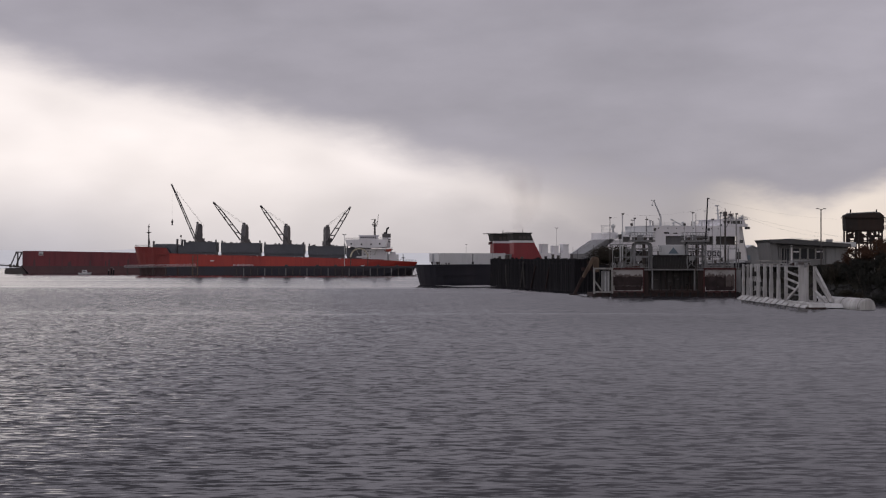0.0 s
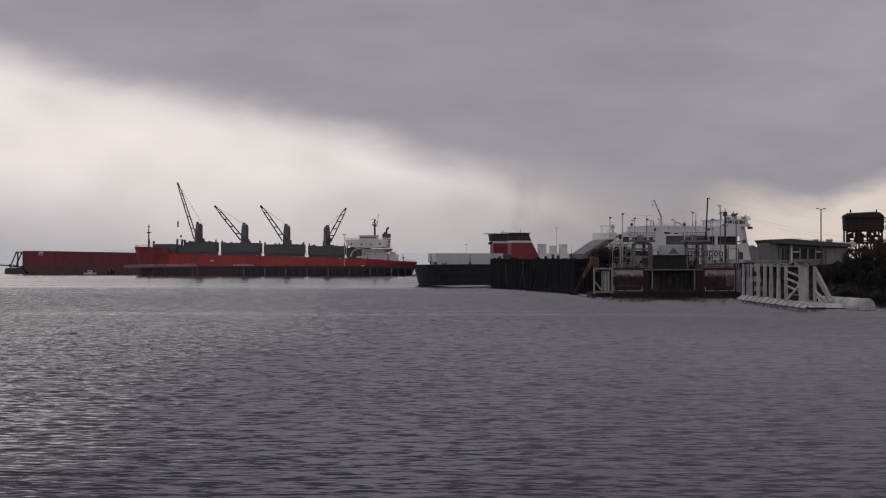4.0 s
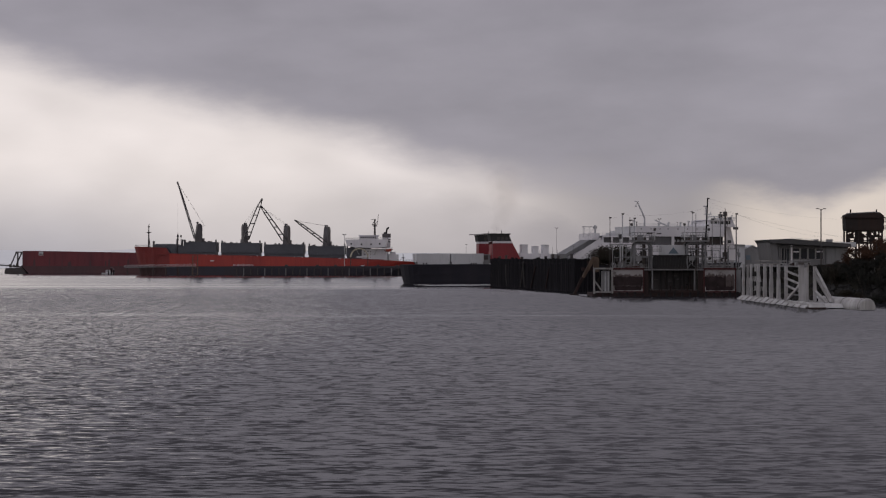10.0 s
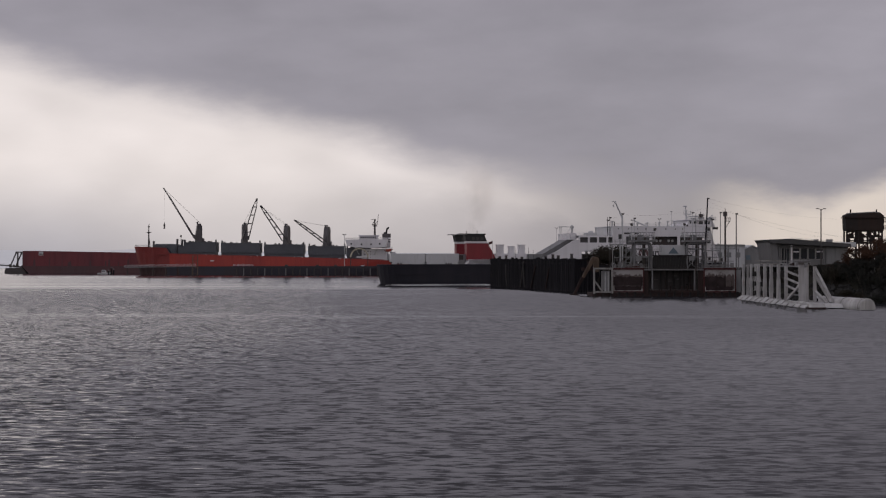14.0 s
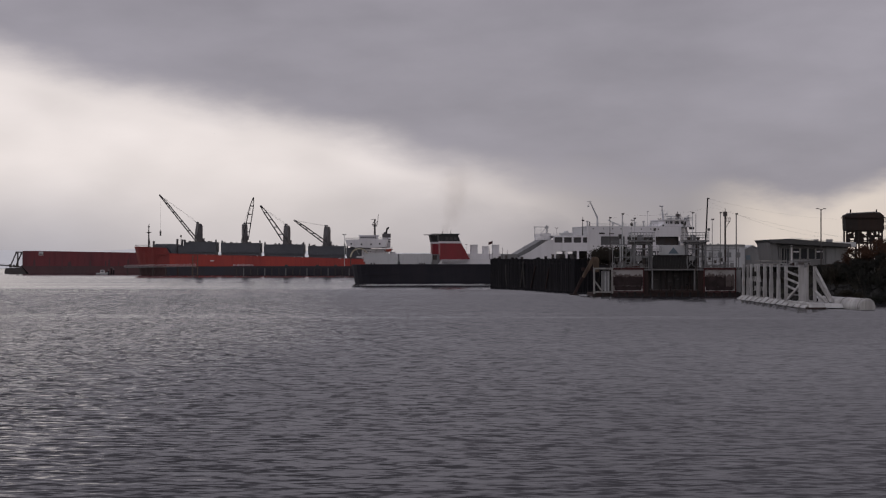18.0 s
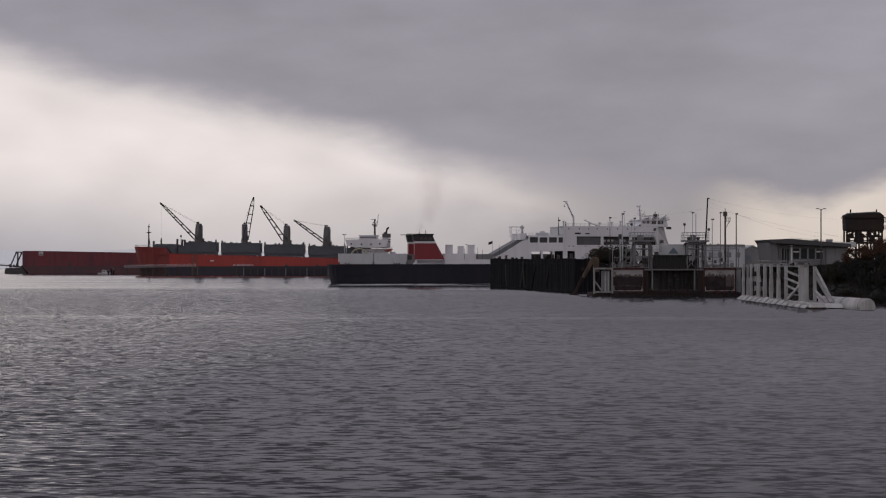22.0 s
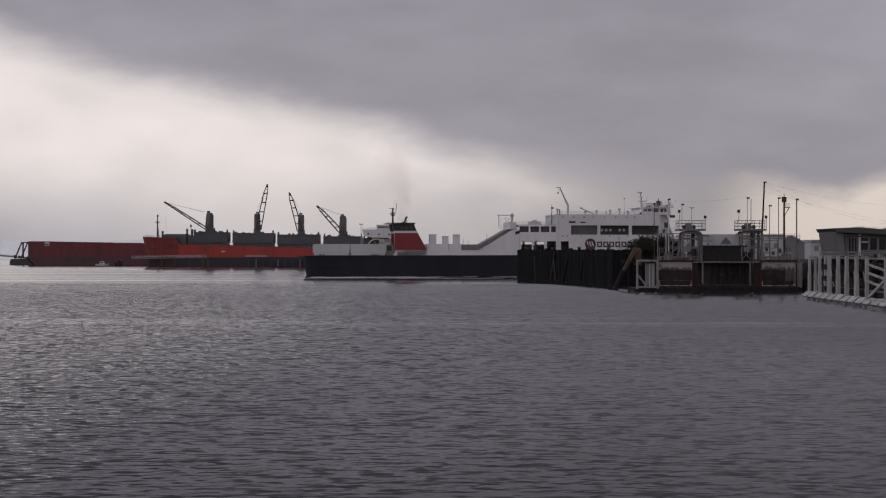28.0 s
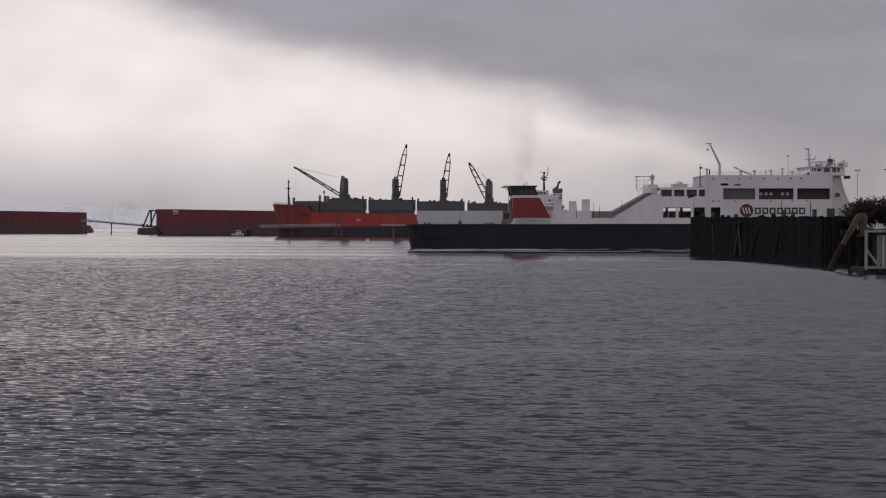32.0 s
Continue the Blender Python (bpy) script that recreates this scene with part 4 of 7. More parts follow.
    box(bm, X(959.5), X(990), -8, 9, Z(467), Z(441))
    part("car_deck_bulkhead", bm, DARK_STEEL, fe)
    bm = B()
    box(bm, X(884), X(895.7), -9, 9, Z(424.2), Z(412.5))
    part("winch_house", bm, SHIP_WHITE, fe)
    bm = B()
    for u in (868, 877, 886):
        bar(bm, (X(u), -8.9, Z(424)), (X(u), -8.9, Z(402)), 0.12, 0.12)
    for v in (407, 412, 417):
        bar(bm, (X(867), -8.9, Z(v)), (X(893), -8.9, Z(v)), 0.1, 0.1)
    bar(bm, (X(868), -8.9, Z(424)), (X(886), -8.9, Z(403)), 0.16, 0.16)
    part("ramp_gantry", bm, SHIP_WHITE, fe, "white open ramp gantry frame")
    bm = B()
    rod(bm, (X(888), -8.5, Z(420)), (X(888), -8.5, Z(398)), 0.5, 0.4, 8)
    bar(bm, (X(864), -8.5, Z(401)), (X(890), -8.5, Z(401)), 0.3, 0.3)
    rod(bm, (X(866), -8.5, Z(420)), (X(866), -8.5, Z(401)), 0.14, 0.14, 5)
    box(bm, X(885), X(891), -9, -8, Z(404), Z(400))
    part("gantry_post", bm, PALE_GREY, fe)
    bm = B()
    box(bm, X(918), X(938), -6, -2, Z(416.4), Z(411))
    rod(bm, (X(928), -4, Z(411)), (X(928), -4, Z(408)), 1.2, 1.0, 10)
    part("roof_plant", bm, PALE_GREY, fe)
    # the main block
    bays = [(X(984), X(1030), Z(433.4), Z(418)), (X(1035), X(1083), Z(433.4), Z(418)), (X(1088), X(1134), Z(433.4), Z(418))]
    ports = [(X(u), X(u + 2.4), Z(405.4), Z(403.2)) for u in (968, 988, 1006, 1022, 1041, 1060, 1078, 1092)]
    for y0, y1 in ((-11.95, -11.5), (11.5, 11.95)):
        bm = B()
        pierced(bm, X(958), X(1136), Z(459.3), Z(400), y0, y1, bays + ports + [(X(980), X(992), Z(414), Z(411)), (X(1000), X(1010), Z(414), Z(412))] + low[3:] + [h for h in up if h[0] > X(955)])
        part("side_wall", bm, SHIP_WHITE, fe)
    bm = B()
    box(bm, X(958), X(1136), -11.45, 11.45, Z(441), Z(436))
    box(bm, X(957), X(1137), -11.6, 11.6, Z(401), Z(399.4))
    box(bm, X(958.2), X(960), -11.4, 11.4, Z(418), Z(401))
    part("deck", bm, PALE_GREY, fe)
    # shutter coloured as dark as a shaded opening
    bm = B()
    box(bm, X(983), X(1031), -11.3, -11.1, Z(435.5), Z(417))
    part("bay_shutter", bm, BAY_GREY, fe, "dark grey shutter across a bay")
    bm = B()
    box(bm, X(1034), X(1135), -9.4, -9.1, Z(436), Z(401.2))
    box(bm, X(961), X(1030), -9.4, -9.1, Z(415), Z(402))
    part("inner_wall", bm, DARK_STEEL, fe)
    for u in (1040, 1047, 1054, 1070, 1077):
        bm = B()
        rod(bm, (X(u), -9.6, Z(425.5)), (X(u), -9.4, Z(425.5)), 0.55, 0.55, 12)
        part("porthole", bm, PALE_GREY, fe)
    # emblem and lettering bars on the side
    bm = B()
    rod(bm, (X(1018), -12.08, Z(449)), (X(1018), -11.98, Z(449)), 2.2, 2.2, 24)
    part("emblem", bm, SIGN_RED, fe, "round dark red emblem")
    for k in (-1.35, -0.4, 0.55):
        bm = B()
        bar(bm, (X(1018) + k, -12.12, Z(449) + 1.0), (X(1018) + k + 0.7, -12.12, Z(449) - 1.0), 0.42, 0.06)
        part("emblem_bar", bm, SHIP_WHITE, fe, "slanted white bar on the emblem")
    for i in range(7):
        bm = B()
        x, w, z0, z1 = X(1029.5 + i * 10.2), 1.95, Z(454.0), Z(444.9)
        box(bm, x, x + w, -12.05, -11.96, z1 - 0.5, z1)
        box(bm, x, x + w, -12.05, -11.96, z0, z0 + 0.5)
        box(bm, x, x + 0.5, -12.05, -11.96, z0 + 0.5, z1 - 0.5)
        box(bm, x + w - 0.5, x + w, -12.05, -11.96, z0 + 0.5, z1 - 0.5)
        part("lettering_bar", bm, SIGN_DARK, fe, "broad dark bars in place of a letter")
    # doors, fittings and rust-edged details along the side
    for u0, u1, v0, v1 in ((1106, 1107.2, 459, 436), (1066, 1066.8, 459, 436), (1129, 1140, 459, 446)):
        bm = B()
        box(bm, X(u0), X(u1), -12.02, -11.9, Z(v0), Z(v1))
        part("side_door", bm, DARK_STEEL, fe, "dark doorway in the side")
    for u in (968, 976, 1000, 1050, 1080, 1100):
        bm = B()
        box(bm, X(u), X(u + 2.6), -12.06, -11.95, Z(436.5), Z(434.6))
        part("side_fitting", bm, MID_GREY, fe)
    for u, h in ((964, 3.2), (1014, 1.8), (1033, 2.2), (1056, 2.6), (1072, 3.4), (1086, 2.0)):
        bm = B()
        rod(bm, (X(u), -7, Z(399.4)), (X(u), -7, Z(399.4) + h * 0.6), 0.35, 0.3, 7)
        box(bm, X(u) - 0.5, X(u) + 0.5, -7.5, -6.5, Z(399.4) + h * 0.6, Z(399.4) + h * 0.6 + 0.4)
        part("roof_vent", bm, PALE_GREY, fe)
    for u in (1094, 1112, 1126, 1144):
        bm = B()
        bar(bm, (X(u), -10.5, Z(400)), (X(u), -10.5, Z(388.5)), 0.18, 0.18)
        part("bridge_stanchion", bm, SHIP_WHITE, fe)
    # bridge: a two-storey house with a windowed wheelhouse, wings, radar and signal masts
    bm = B()
    prism(bm, [(X(1096), Z(400)), (X(1155), Z(400)), (X(1157), Z(394)), (X(1155), Z(387.6)), (X(1109), Z(387.6)), (X(1107), Z(394))], -9.5, 9.5)
    bridge = part("bridge", bm, SHIP_WHITE, fe, "white two-storey bridge house")
    for u0, u1, v0, v1 in ((1110.5, 1116, 394, 389.6), (1118, 1123.5, 394, 389.6), (1126, 1136, 395, 389.2), (1139, 1149.5, 395, 389.2)):
        bm = B()
        box(bm, X(u0), X(u1), -9.58, -9.3, Z(v0), Z(v1))
        part("bridge_window", bm, GLASS, bridge, "dark bridge window")
    for u0, u1, v0, v1 in ((1104, 1107, 399, 396), (1128, 1131, 404, 399.4), (1148, 1154.5, 399.6, 396.2)):
        bm = B()
        box(bm, X(u0), X(u1), -9.58, -9.3, Z(min(v0, 399.8)), Z(v1))
        part("bridge_window", bm, GLASS, bridge, "small dark side window")
    for k in range(7):
        bm = B()
        box(bm, X(1156.2), X(1157.4), -8.6 + k * 2.5, -6.6 + k * 2.5, Z(394.6), Z(389.4))
        part("bridge_window", bm, GLASS, bridge, "dark forward window")
    bm = B()
    box(bm, X(1105), X(1161), -10.2, 10.2, Z(387.6), Z(386.4))
    part("bridge_roof", bm, SHIP_WHITE, bridge)
    for s in (-1, 1):
        bm = B()
        y0, y1 = sorted((s * 9.5, s * 12.2))
        box(bm, X(1138), X(1154), y0, y1, Z(400.4), Z(399.6))
        box(bm, X(1138), X(1154), s * 12.2 - 0.1, s * 12.2 + 0.1, Z(399.6), Z(395.4))
        part("bridge_wing", bm, SHIP_WHITE, bridge, "white bridge wing")
        bm = B()
        box(bm, X(1155), X(1163), s * 10.2 - 0.6, s * 10.2 + 0.6, Z(404.5), Z(400.2))
        part("wing_locker", bm, DARK_STEEL, fe)
    bm = B()
    railing(bm, [(X(1106), -10.0, Z(386.4)), (X(1160), -10.0, Z(386.4)), (X(1160), 10, Z(386.4))], 1.1, 0.06, 1.4)
    railing(bm, [(X(960), -11.4, Z(399.4)), (X(1092), -11.4, Z(399.4))], 1.1, 0.045, 1.8)
    railing(bm, [(X(897), -11.4, Z(416.4)), (X(956), -11.4, Z(416.4))], 1.1, 0.045, 1.8)
    part("guard_rail", bm, PALE_GREY, fe)
    bm = B()
    rod(bm, (X(1112), -5, Z(387)), (X(1110), -5, Z(362)), 0.5, 0.22, 7)
    bar(bm, (X(1106), -5, Z(376)), (X(1121), -5, Z(376)), 0.35, 0.35)
    bar(bm, (X(1107), -5, Z(370)), (X(1115), -5, Z(370)), 0.22, 0.22)
    box(bm, X(1105.5), X(1112), -5.5, -4.5, Z(362.8), Z(360.6))
    bar(bm, (X(1119), -5, Z(376)), (X(1120), -5, Z(370)), 0.16, 0.16)
    bar(bm, (X(1112), -5, Z(386)), (X(1118), -5, Z(376)), 0.2, 0.2)
    part("radar_mast", bm, PALE_GREY, fe)
    bm = B()
    bar(bm, (X(1121), -3, Z(379.8)), (X(1140), -3, Z(379.4)), 0.42, 0.3)
    rod(bm, (X(1131), -3, Z(386.4)), (X(1131), -3, Z(380)), 0.35, 0.3, 7)
    part("radar_scanner", bm, PALE_GREY, fe)
    bm = B()
    box(bm, X(1140), X(1146.5), -3.6, -2.4, Z(384), Z(375.4))
    rod(bm, (X(1143), -3, Z(386.4)), (X(1143), -3, Z(371)), 0.25, 0.12, 6)
    bar(bm, (X(1139), -3, Z(377.5)), (X(1150), -3, Z(377.5)), 0.22, 0.22)
    rod(bm, (X(1149), -3, Z(386.4)), (X(1149), -3, Z(374)), 0.12, 0.08, 5)
    part("signal_mast", bm, DARK_STEEL, fe)
    for u, v, y in ((1117, 380, -8), (1126, 383.4, -9), (1154, 380.6, -8), (1158, 378, -7), (1081, 371, -6)):
        bm = B()
        rod(bm, (X(u), y, Z(387 if u > 1100 else 399.4)), (X(u), y, Z(v)), 0.12, 0.06, 5)
        box(bm, X(u) - 0.4, X(u) + 0.4, y - 0.2, y + 0.2, Z(v + 1.6), Z(v))
        part("aerial", bm, PALE_GREY, fe)
    for u0, u1, v in ((1118, 1124, 383.6), (1132.5, 1136.5, 383), (1150, 1156, 382.6)):
        bm = B()
        box(bm, X(u0), X(u1), -8.2, -6.6, Z(386.4), Z(v))
        part("roof_locker", bm, MID_GREY, fe)
    # sloping white prow above the bow
    for s in (-1, 1):
        bm = B()
        pr = [(1134, 11.9, 459.3), (1134, 11.9, 400), (1150, 9.4, 398), (1160, 7.6, 425), (1172, 5.2, 446), (1180, 3.0, 462)]
        outer = [bm.verts.new((X(u), s * b, Z(v))) for u, b, v in pr]
        inner = [bm.verts.new((X(u), s * (b - 0.4), Z(v))) for u, b, v in pr]
        bm.faces.new(outer)
        bm.faces.new(inner[::-1])
        for i in range(len(pr)):
            j = (i + 1) % len(pr)
            bm.faces.new((outer[i], inner[i], inner[j], outer[j]))
        part("prow_side", bm, SHIP_WHITE, fe)
        bm = B()
        box(bm, X(1142), X(1148), s * 10.9 - 0.25, s * 10.9 + 0.25, Z(430), Z(424))
        part("prow_window", bm, GLASS, fe)
    bm = B()
    slab(bm, [(X(1134), -11.4), (X(1150), -9), (X(1158), -7), (X(1158), 7), (X(1150), 9), (X(1134), 11.4)], Z(428), Z(426))
    part("prow_deck", bm, PALE_GREY, fe)
    # lamp davits and masts on the roof
    bm = B()
    rod(bm, (X(981), -9, Z(400)), (X(981), -9, Z(384)), 0.45, 0.4, 8)
    rod(bm, (X(981), -9, Z(384)), (X(967), -9, Z(356)), 0.4, 0.25, 8)
    bar(bm, (X(961), -9, Z(354.6)), (X(969), -9, Z(354.6)), 0.3, 0.3)
    rod(bm, (X(963.5), -9, Z(364.5)), (X(963.5), -9, Z(362)), 0.4, 0.4, 8)
    rod(bm, (X(966), -9, Z(356)), (X(963.5), -9, Z(362)), 0.08, 0.08, 4)
    part("boat_davit", bm, PALE_GREY, fe, "pale boom davit with a hanging block")
    bm = B()
    rod(bm, (X(1028), -9, Z(399)), (X(1004), -9, Z(389)), 0.3, 0.2, 8)
    box(bm, X(1002), X(1006), -9.3, -8.7, Z(389.6), Z(387.4))
    part("boat_davit", bm, PALE_GREY, fe)
    bm = B()
    rod(bm, (X(954), -8, Z(416)), (X(954), -8, Z(383)), 0.22, 0.1, 6)
    box(bm, X(953), X(957), -8.3, -7.7, Z(390), Z(387.6))
    part("roof_mast", bm, DARK_STEEL, fe)
    for u, r in ((967, 0.25), (1048, 0.12)):
        bm = B()
        rod(bm, (X(u), -8, Z(399.4)), (X(u), -8, Z(391)), r, r * 0.8, 6)
        part("roof_mast", bm, DARK_STEEL, fe)
    bm = B()
    box(bm, X(1056), X(1068), -11.6, -9.8, Z(411.5), Z(404.4))
    part("life_raft_rack", bm, DARK_STEEL, fe)
    return fe


def trailer(fe, x0, x1, y0, z0, z1):
    bm = B()
    box(bm, x0, x1 - 0.1, y0, y0 + 3.0, z0 + 1.1, z1)
    box(bm, x0 + 0.4, x1 - 0.5, y0 + 0.02, y0 + 0.12, z0 + 0.12, z1 - 1.0)
    n = max(2, int((x1 - x0) / 1.3))
    for i in range(n + 1):
        x = x0 + 0.05 + (x1 - x0 - 0.25) * i / n
        box(bm, x - 0.05, x + 0.05, y0 - 0.05, y0, z0 + 1.15, z1 - 0.06)
    tr = part("trailer", bm, PALE_GREY, fe, "pale grey box trailer")
    bm = B()
    for x in (x0 + 1.2, x1 - 2.4, x1 - 1.2):
        for y in (y0 + 0.3, y0 + 2.7):
            rod(bm, (x, y - 0.15, z0 + 0.5), (x, y + 0.15, z0 + 0.5), 0.5, 0.5, 10)
    box(bm, x0 + 0.3, x1 - 0.4, y0 + 0.9, y0 + 2.1, z0 + 0.6, z0 + 1.12)
    part("running_gear", bm, DARK_STEEL, tr)


# ---- timber wharf that hides the ferry's bow ----
def build_wharf():
    a, b = Vector((18.5, 538, 0)), Vector((41.2, 443, 0))
    d = (b - a).normalized()
    n = Vector((-d.y, d.x, 0)) if d.x * 1 > 0 else Vector((d.y, -d.x, 0))
    if n.x < 0:
        n = -n
    wharf = thing("timber_wharf", pose(0, 0, 0), "tall black timber wharf face of rough driven piles", "wharf")
    length = (b - a).length
    rnd = random.Random(11)
    bm = B()
    p, q = a + n * 0.9, b + n * 0.9
    slab(bm, [(p.x, p.y), (q.x, q.y), (q.x + n.x * 7, q.y + n.y * 7), (p.x + n.x * 7, p.y + n.y * 7)], -1, 9.6)
    part("deck_backing", bm, TIMBER, wharf)
    meshes = []
    for k in range(5):
        bm = B()
        r = 0.53
        h = (10.35, 10.45, 10.55, 10.3, 10.9)[k]
        seg, rings = 7, []
        for j in range(5):
            z = -1.5 + (h + 1.5) * j / 4
            ox, oy = rnd.uniform(-0.06, 0.06), rnd.uniform(-0.06, 0.06)
            rr = r * (1.08 - 0.12 * j / 4) * rnd.uniform(0.95, 1.05)
            rings.append([bm.verts.new((ox + rr * math.cos(6.283 * i / seg), oy + rr * math.sin(6.283 * i / seg), z)) for i in range(seg)])
        for r0, r1 in zip(rings, rings[1:]):
            for i in range(seg):
                bm.faces.new((r0[i], r0[(i + 1) % seg], r1[(i + 1) % seg], r1[i]))
        bm.faces.new(rings[-1])
        meshes.append(link("post", bm, TIMBER, wharf))
        meshes[-1].location = a + d * (1.2 * k)
    steps = int(length / 0.98)
    ends = [(a + d * (length * i / steps) + n * rnd.uniform(-0.15, 0.2), rnd) for i in range(5, steps + 1)]
    side = [(b + n * (0.95 * i), rnd) for i in range(1, 9)]
    for i, (p, _) in enumerate(ends + side):
        src = meshes[rnd.choice((0, 0, 0, 1, 1, 1, 2, 3, 3, 3, 0, 4))]
        ob = new("post", src.data)
        ob.parent = wharf
        ob.matrix_basis = Matrix.LocRotScale(p, Euler((rnd.gauss(0, 0.012), rnd.gauss(0, 0.012), rnd.uniform(0, 6))), Vector((1, 1, 1 + rnd.uniform(-0.015, 0.01))))
    # pale replaced piles and slanting braces on the face
    for s, lean, h, r in ((0.42, 0.10, 9.4, 0.36), (0.47, -0.06, 8.6, 0.3), (0.55, 0.16, 8.0, 0.28), (0.24, -0.05, 8.4, 0.28), (0.72, 0.12, 7.4, 0.25)):
        bm = B()
        p = a + d * length * s - n * 0.75
        rod(bm, p + Vector((0, 0, 0.6)), p + d * h * lean * 4 + Vector((0, 0, h)), r, r * 0.85, 7)
        part("brace_pile", bm, PALE_TIMBER if s < 0.5 else RUST, wharf, "weathered paler pile leaning on the wharf face")
    bm = B()
    bar(bm, a - n * 0.10 + Vector((0, 0, 8.9)), b - n * 0.15 + Vector((0, 0, 8.9)), 0.45, 0.4)
    part("waler", bm, TIMBER, wharf)
    bm = B()
    bar(bm, a + n * 1.2 + Vector((0, 0, 9.85)), b + n * 1.2 + Vector((0, 0, 9.85)), 0.5, 0.5)
    part("kerb_timber", bm, TIMBER, wharf)
    for s, h in ((0.03, 0.9), (0.12, 1.3), (0.33, 0.7), (0.62, 0.8), (0.70, 1.4), (0.76, 1.0), (0.90, 1.5)):
        bm = B()
        p = a + d * length * s + n * 2.4
        rod(bm, p + Vector((0, 0, 9.5)), p + Vector((0, 0, 10.2 + h)), 0.55, 0.45, 9)
        rod(bm, p + Vector((0, 0, 10.2 + h)), p + Vector((0, 0, 10.5 + h)), 0.62, 0.5, 9)
        part("bollard", bm, DARK_STEEL, wharf)


def build_flag():
    f = thing("flagpole", pose(18.8, 536, 9.6), "slim flagpole with a small faded red flag on the wharf", "flagpole")
    bm = B()
    rod(bm, (0, 0, 0), (0, 0, 7.8), 0.07, 0.04, 6)
    part("pole", bm, MID_GREY, f)
    bm = B()
    n = 8
    for i in range(n):
        x0, x1 = -0.05 - 1.5 * i / n, -0.05 - 1.5 * (i + 1) / n
        y0, y1 = 0.12 * math.sin(i * 1.1), 0.12 * math.sin((i + 1) * 1.1)
        z = 0.06 * i
        v = [bm.verts.new(p) for p in ((x0, y0, 6.6 - z), (x1, y1, 6.54 - z), (x1, y1, 7.54 - z), (x0, y0, 7.6 - z))]
        bm.faces.new(v)
    part("flag", bm, RUST_RED, f, "small faded red flag")


# ---- the vehicle linkspan ----
KL = 0.1544  # metres to a drawing unit
LX0, LY0 = 61.14, 386.0  # where the linkspan stands


def LX(u):
    return (u - 1180) * KL


def LZ(v):
    return (525.1 - v) * KL


def ragged(u0, u1, v0, v1, seed, rough=4.0):
    """An uneven patch outline between two heights."""
    rnd = random.Random(seed)
    n = 22
    top = [(LX(u0 + (u1 - u0) * i / n), LZ(v0 + rough * (noise.noise(Vector((i * 0.45, seed, 0))) + 0.35 * rnd.uniform(-1, 1)))) for i in range(n + 1)]
    low = [(LX(u1 - (u1 - u0) * i / n), LZ(v1 + rough * 0.35 * noise.noise(Vector((i * 0.5, seed + 9, 0))))) for i in range(n + 1)]
    return top + low


def build_linkspan():
    ls = thing("ferry_linkspan", pose(LX0, LY0, 0), "rust-stained steel ferry ramp end with white boards", "linkspan")
    bm = B()
    box(bm, LX(1049), LX(1312), 0.5, 15, -1.2, LZ(519))
    pon = part("pontoon", bm, RUST, ls, "rusted steel pontoon base")
    for u in range(1052, 1310, 14):
        bm = B()
        box(bm, LX(u), LX(u + 3.4), -0.05, 0.6, -1.2, LZ(517) + random.Random(u).uniform(-0.3, 0.5))
        part("fender", bm, CURTAIN, pon, "black rubber fender")
    # open white frame at the outer end
    for u in (1051.5, 1083.5):
        bm = B()
        box(bm, LX(u - 1.5), LX(u + 1.5), -0.1, 0.4, LZ(520), LZ(475))
        part("frame_post", bm, OLD_WHITE, ls)
    for v in (475.5, 517):
        bm = B()
        box(bm, LX(1049.8), LX(1085.2), -0.12, 0.42, LZ(v + 1.3), LZ(v - 1.3))
        part("frame_rail", bm, OLD_WHITE, ls)
    bm = B()
    bar(bm, (LX(1053), 0.1, LZ(498)), (LX(1066), 0.1, LZ(516)), 0.4, 0.3)
    part("frame_brace", bm, OLD_WHITE, ls)
    bm = B()
    box(bm, LX(1065), LX(1080), 1.0, 1.5, LZ(517), LZ(480))
    part("grey_panel", bm, MID_GREY, ls, "grey steel plate")
    for u in (1071, 1076.5):
        bm = B()
        box(bm, LX(u), LX(u + 1.2), 0.8, 1.0, LZ(516), LZ(481))
        part("panel_rib", bm, PALE_GREY, ls)
    # stained boards with red borders
    for u0, u1, seed in ((1085, 1139, 3), (1247, 1302, 7)):
        bm = B()
        box(bm, LX(u0), LX(u1), 0.55, 0.85, LZ(516.5), LZ(476))
        bd = part("board", bm, BOARD, ls, "white board stained dark brown across its middle")
        bm = B()
        for x0, x1, v0, v1 in ((u0 - 1.4, u1 + 1.4, 477.6, 474.6), (u0 - 1.4, u1 + 1.4, 518, 515.6), (u0 - 1.4, u0 + 0.8, 515.6, 477.6), (u1 - 0.8, u1 + 1.4, 515.6, 477.6)):
            box(bm, LX(x0), LX(x1), 0.35, 0.9, LZ(v0), LZ(v1))
        part("board_border", bm, RUST_RED, bd, "dull red border")
        bm = B()
        if seed == 3:
            prism(bm, ragged(u0 + 1, u1 - 1, 490, 506, seed, 3.0), 0.50, 0.55)
        else:
            prism(bm, ragged(u0 + 1, u0 + 38, 490, 508, seed, 4.0), 0.50, 0.55)
        part("dark_stain", bm, STAIN, bd, "dark brown ragged stain")
        for q, (a0, a1, v0, v1) in enumerate(((0.06, 0.62, 486.5, 492), (0.30, 0.96, 487.5, 496), (0.05, 0.45, 504, 511), (0.55, 0.97, 495, 511))):
            bm = B()
            w = u1 - u0
            prism(bm, ragged(u0 + a0 * w, u0 + a1 * w, v0, v1, seed + 40 + q, 4.5), 0.525 + 0.004 * q, 0.55)
            part("faint_stain", bm, STAIN_PALE, bd, "faded brown stain edge")
        bm = B()
        prism(bm, ragged(u0 + 3, u1 - 4, 507, 514, seed + 20, 2.0), 0.51, 0.55)
        part("rust_stain", bm, STAIN, bd, "pinkish rust stain")
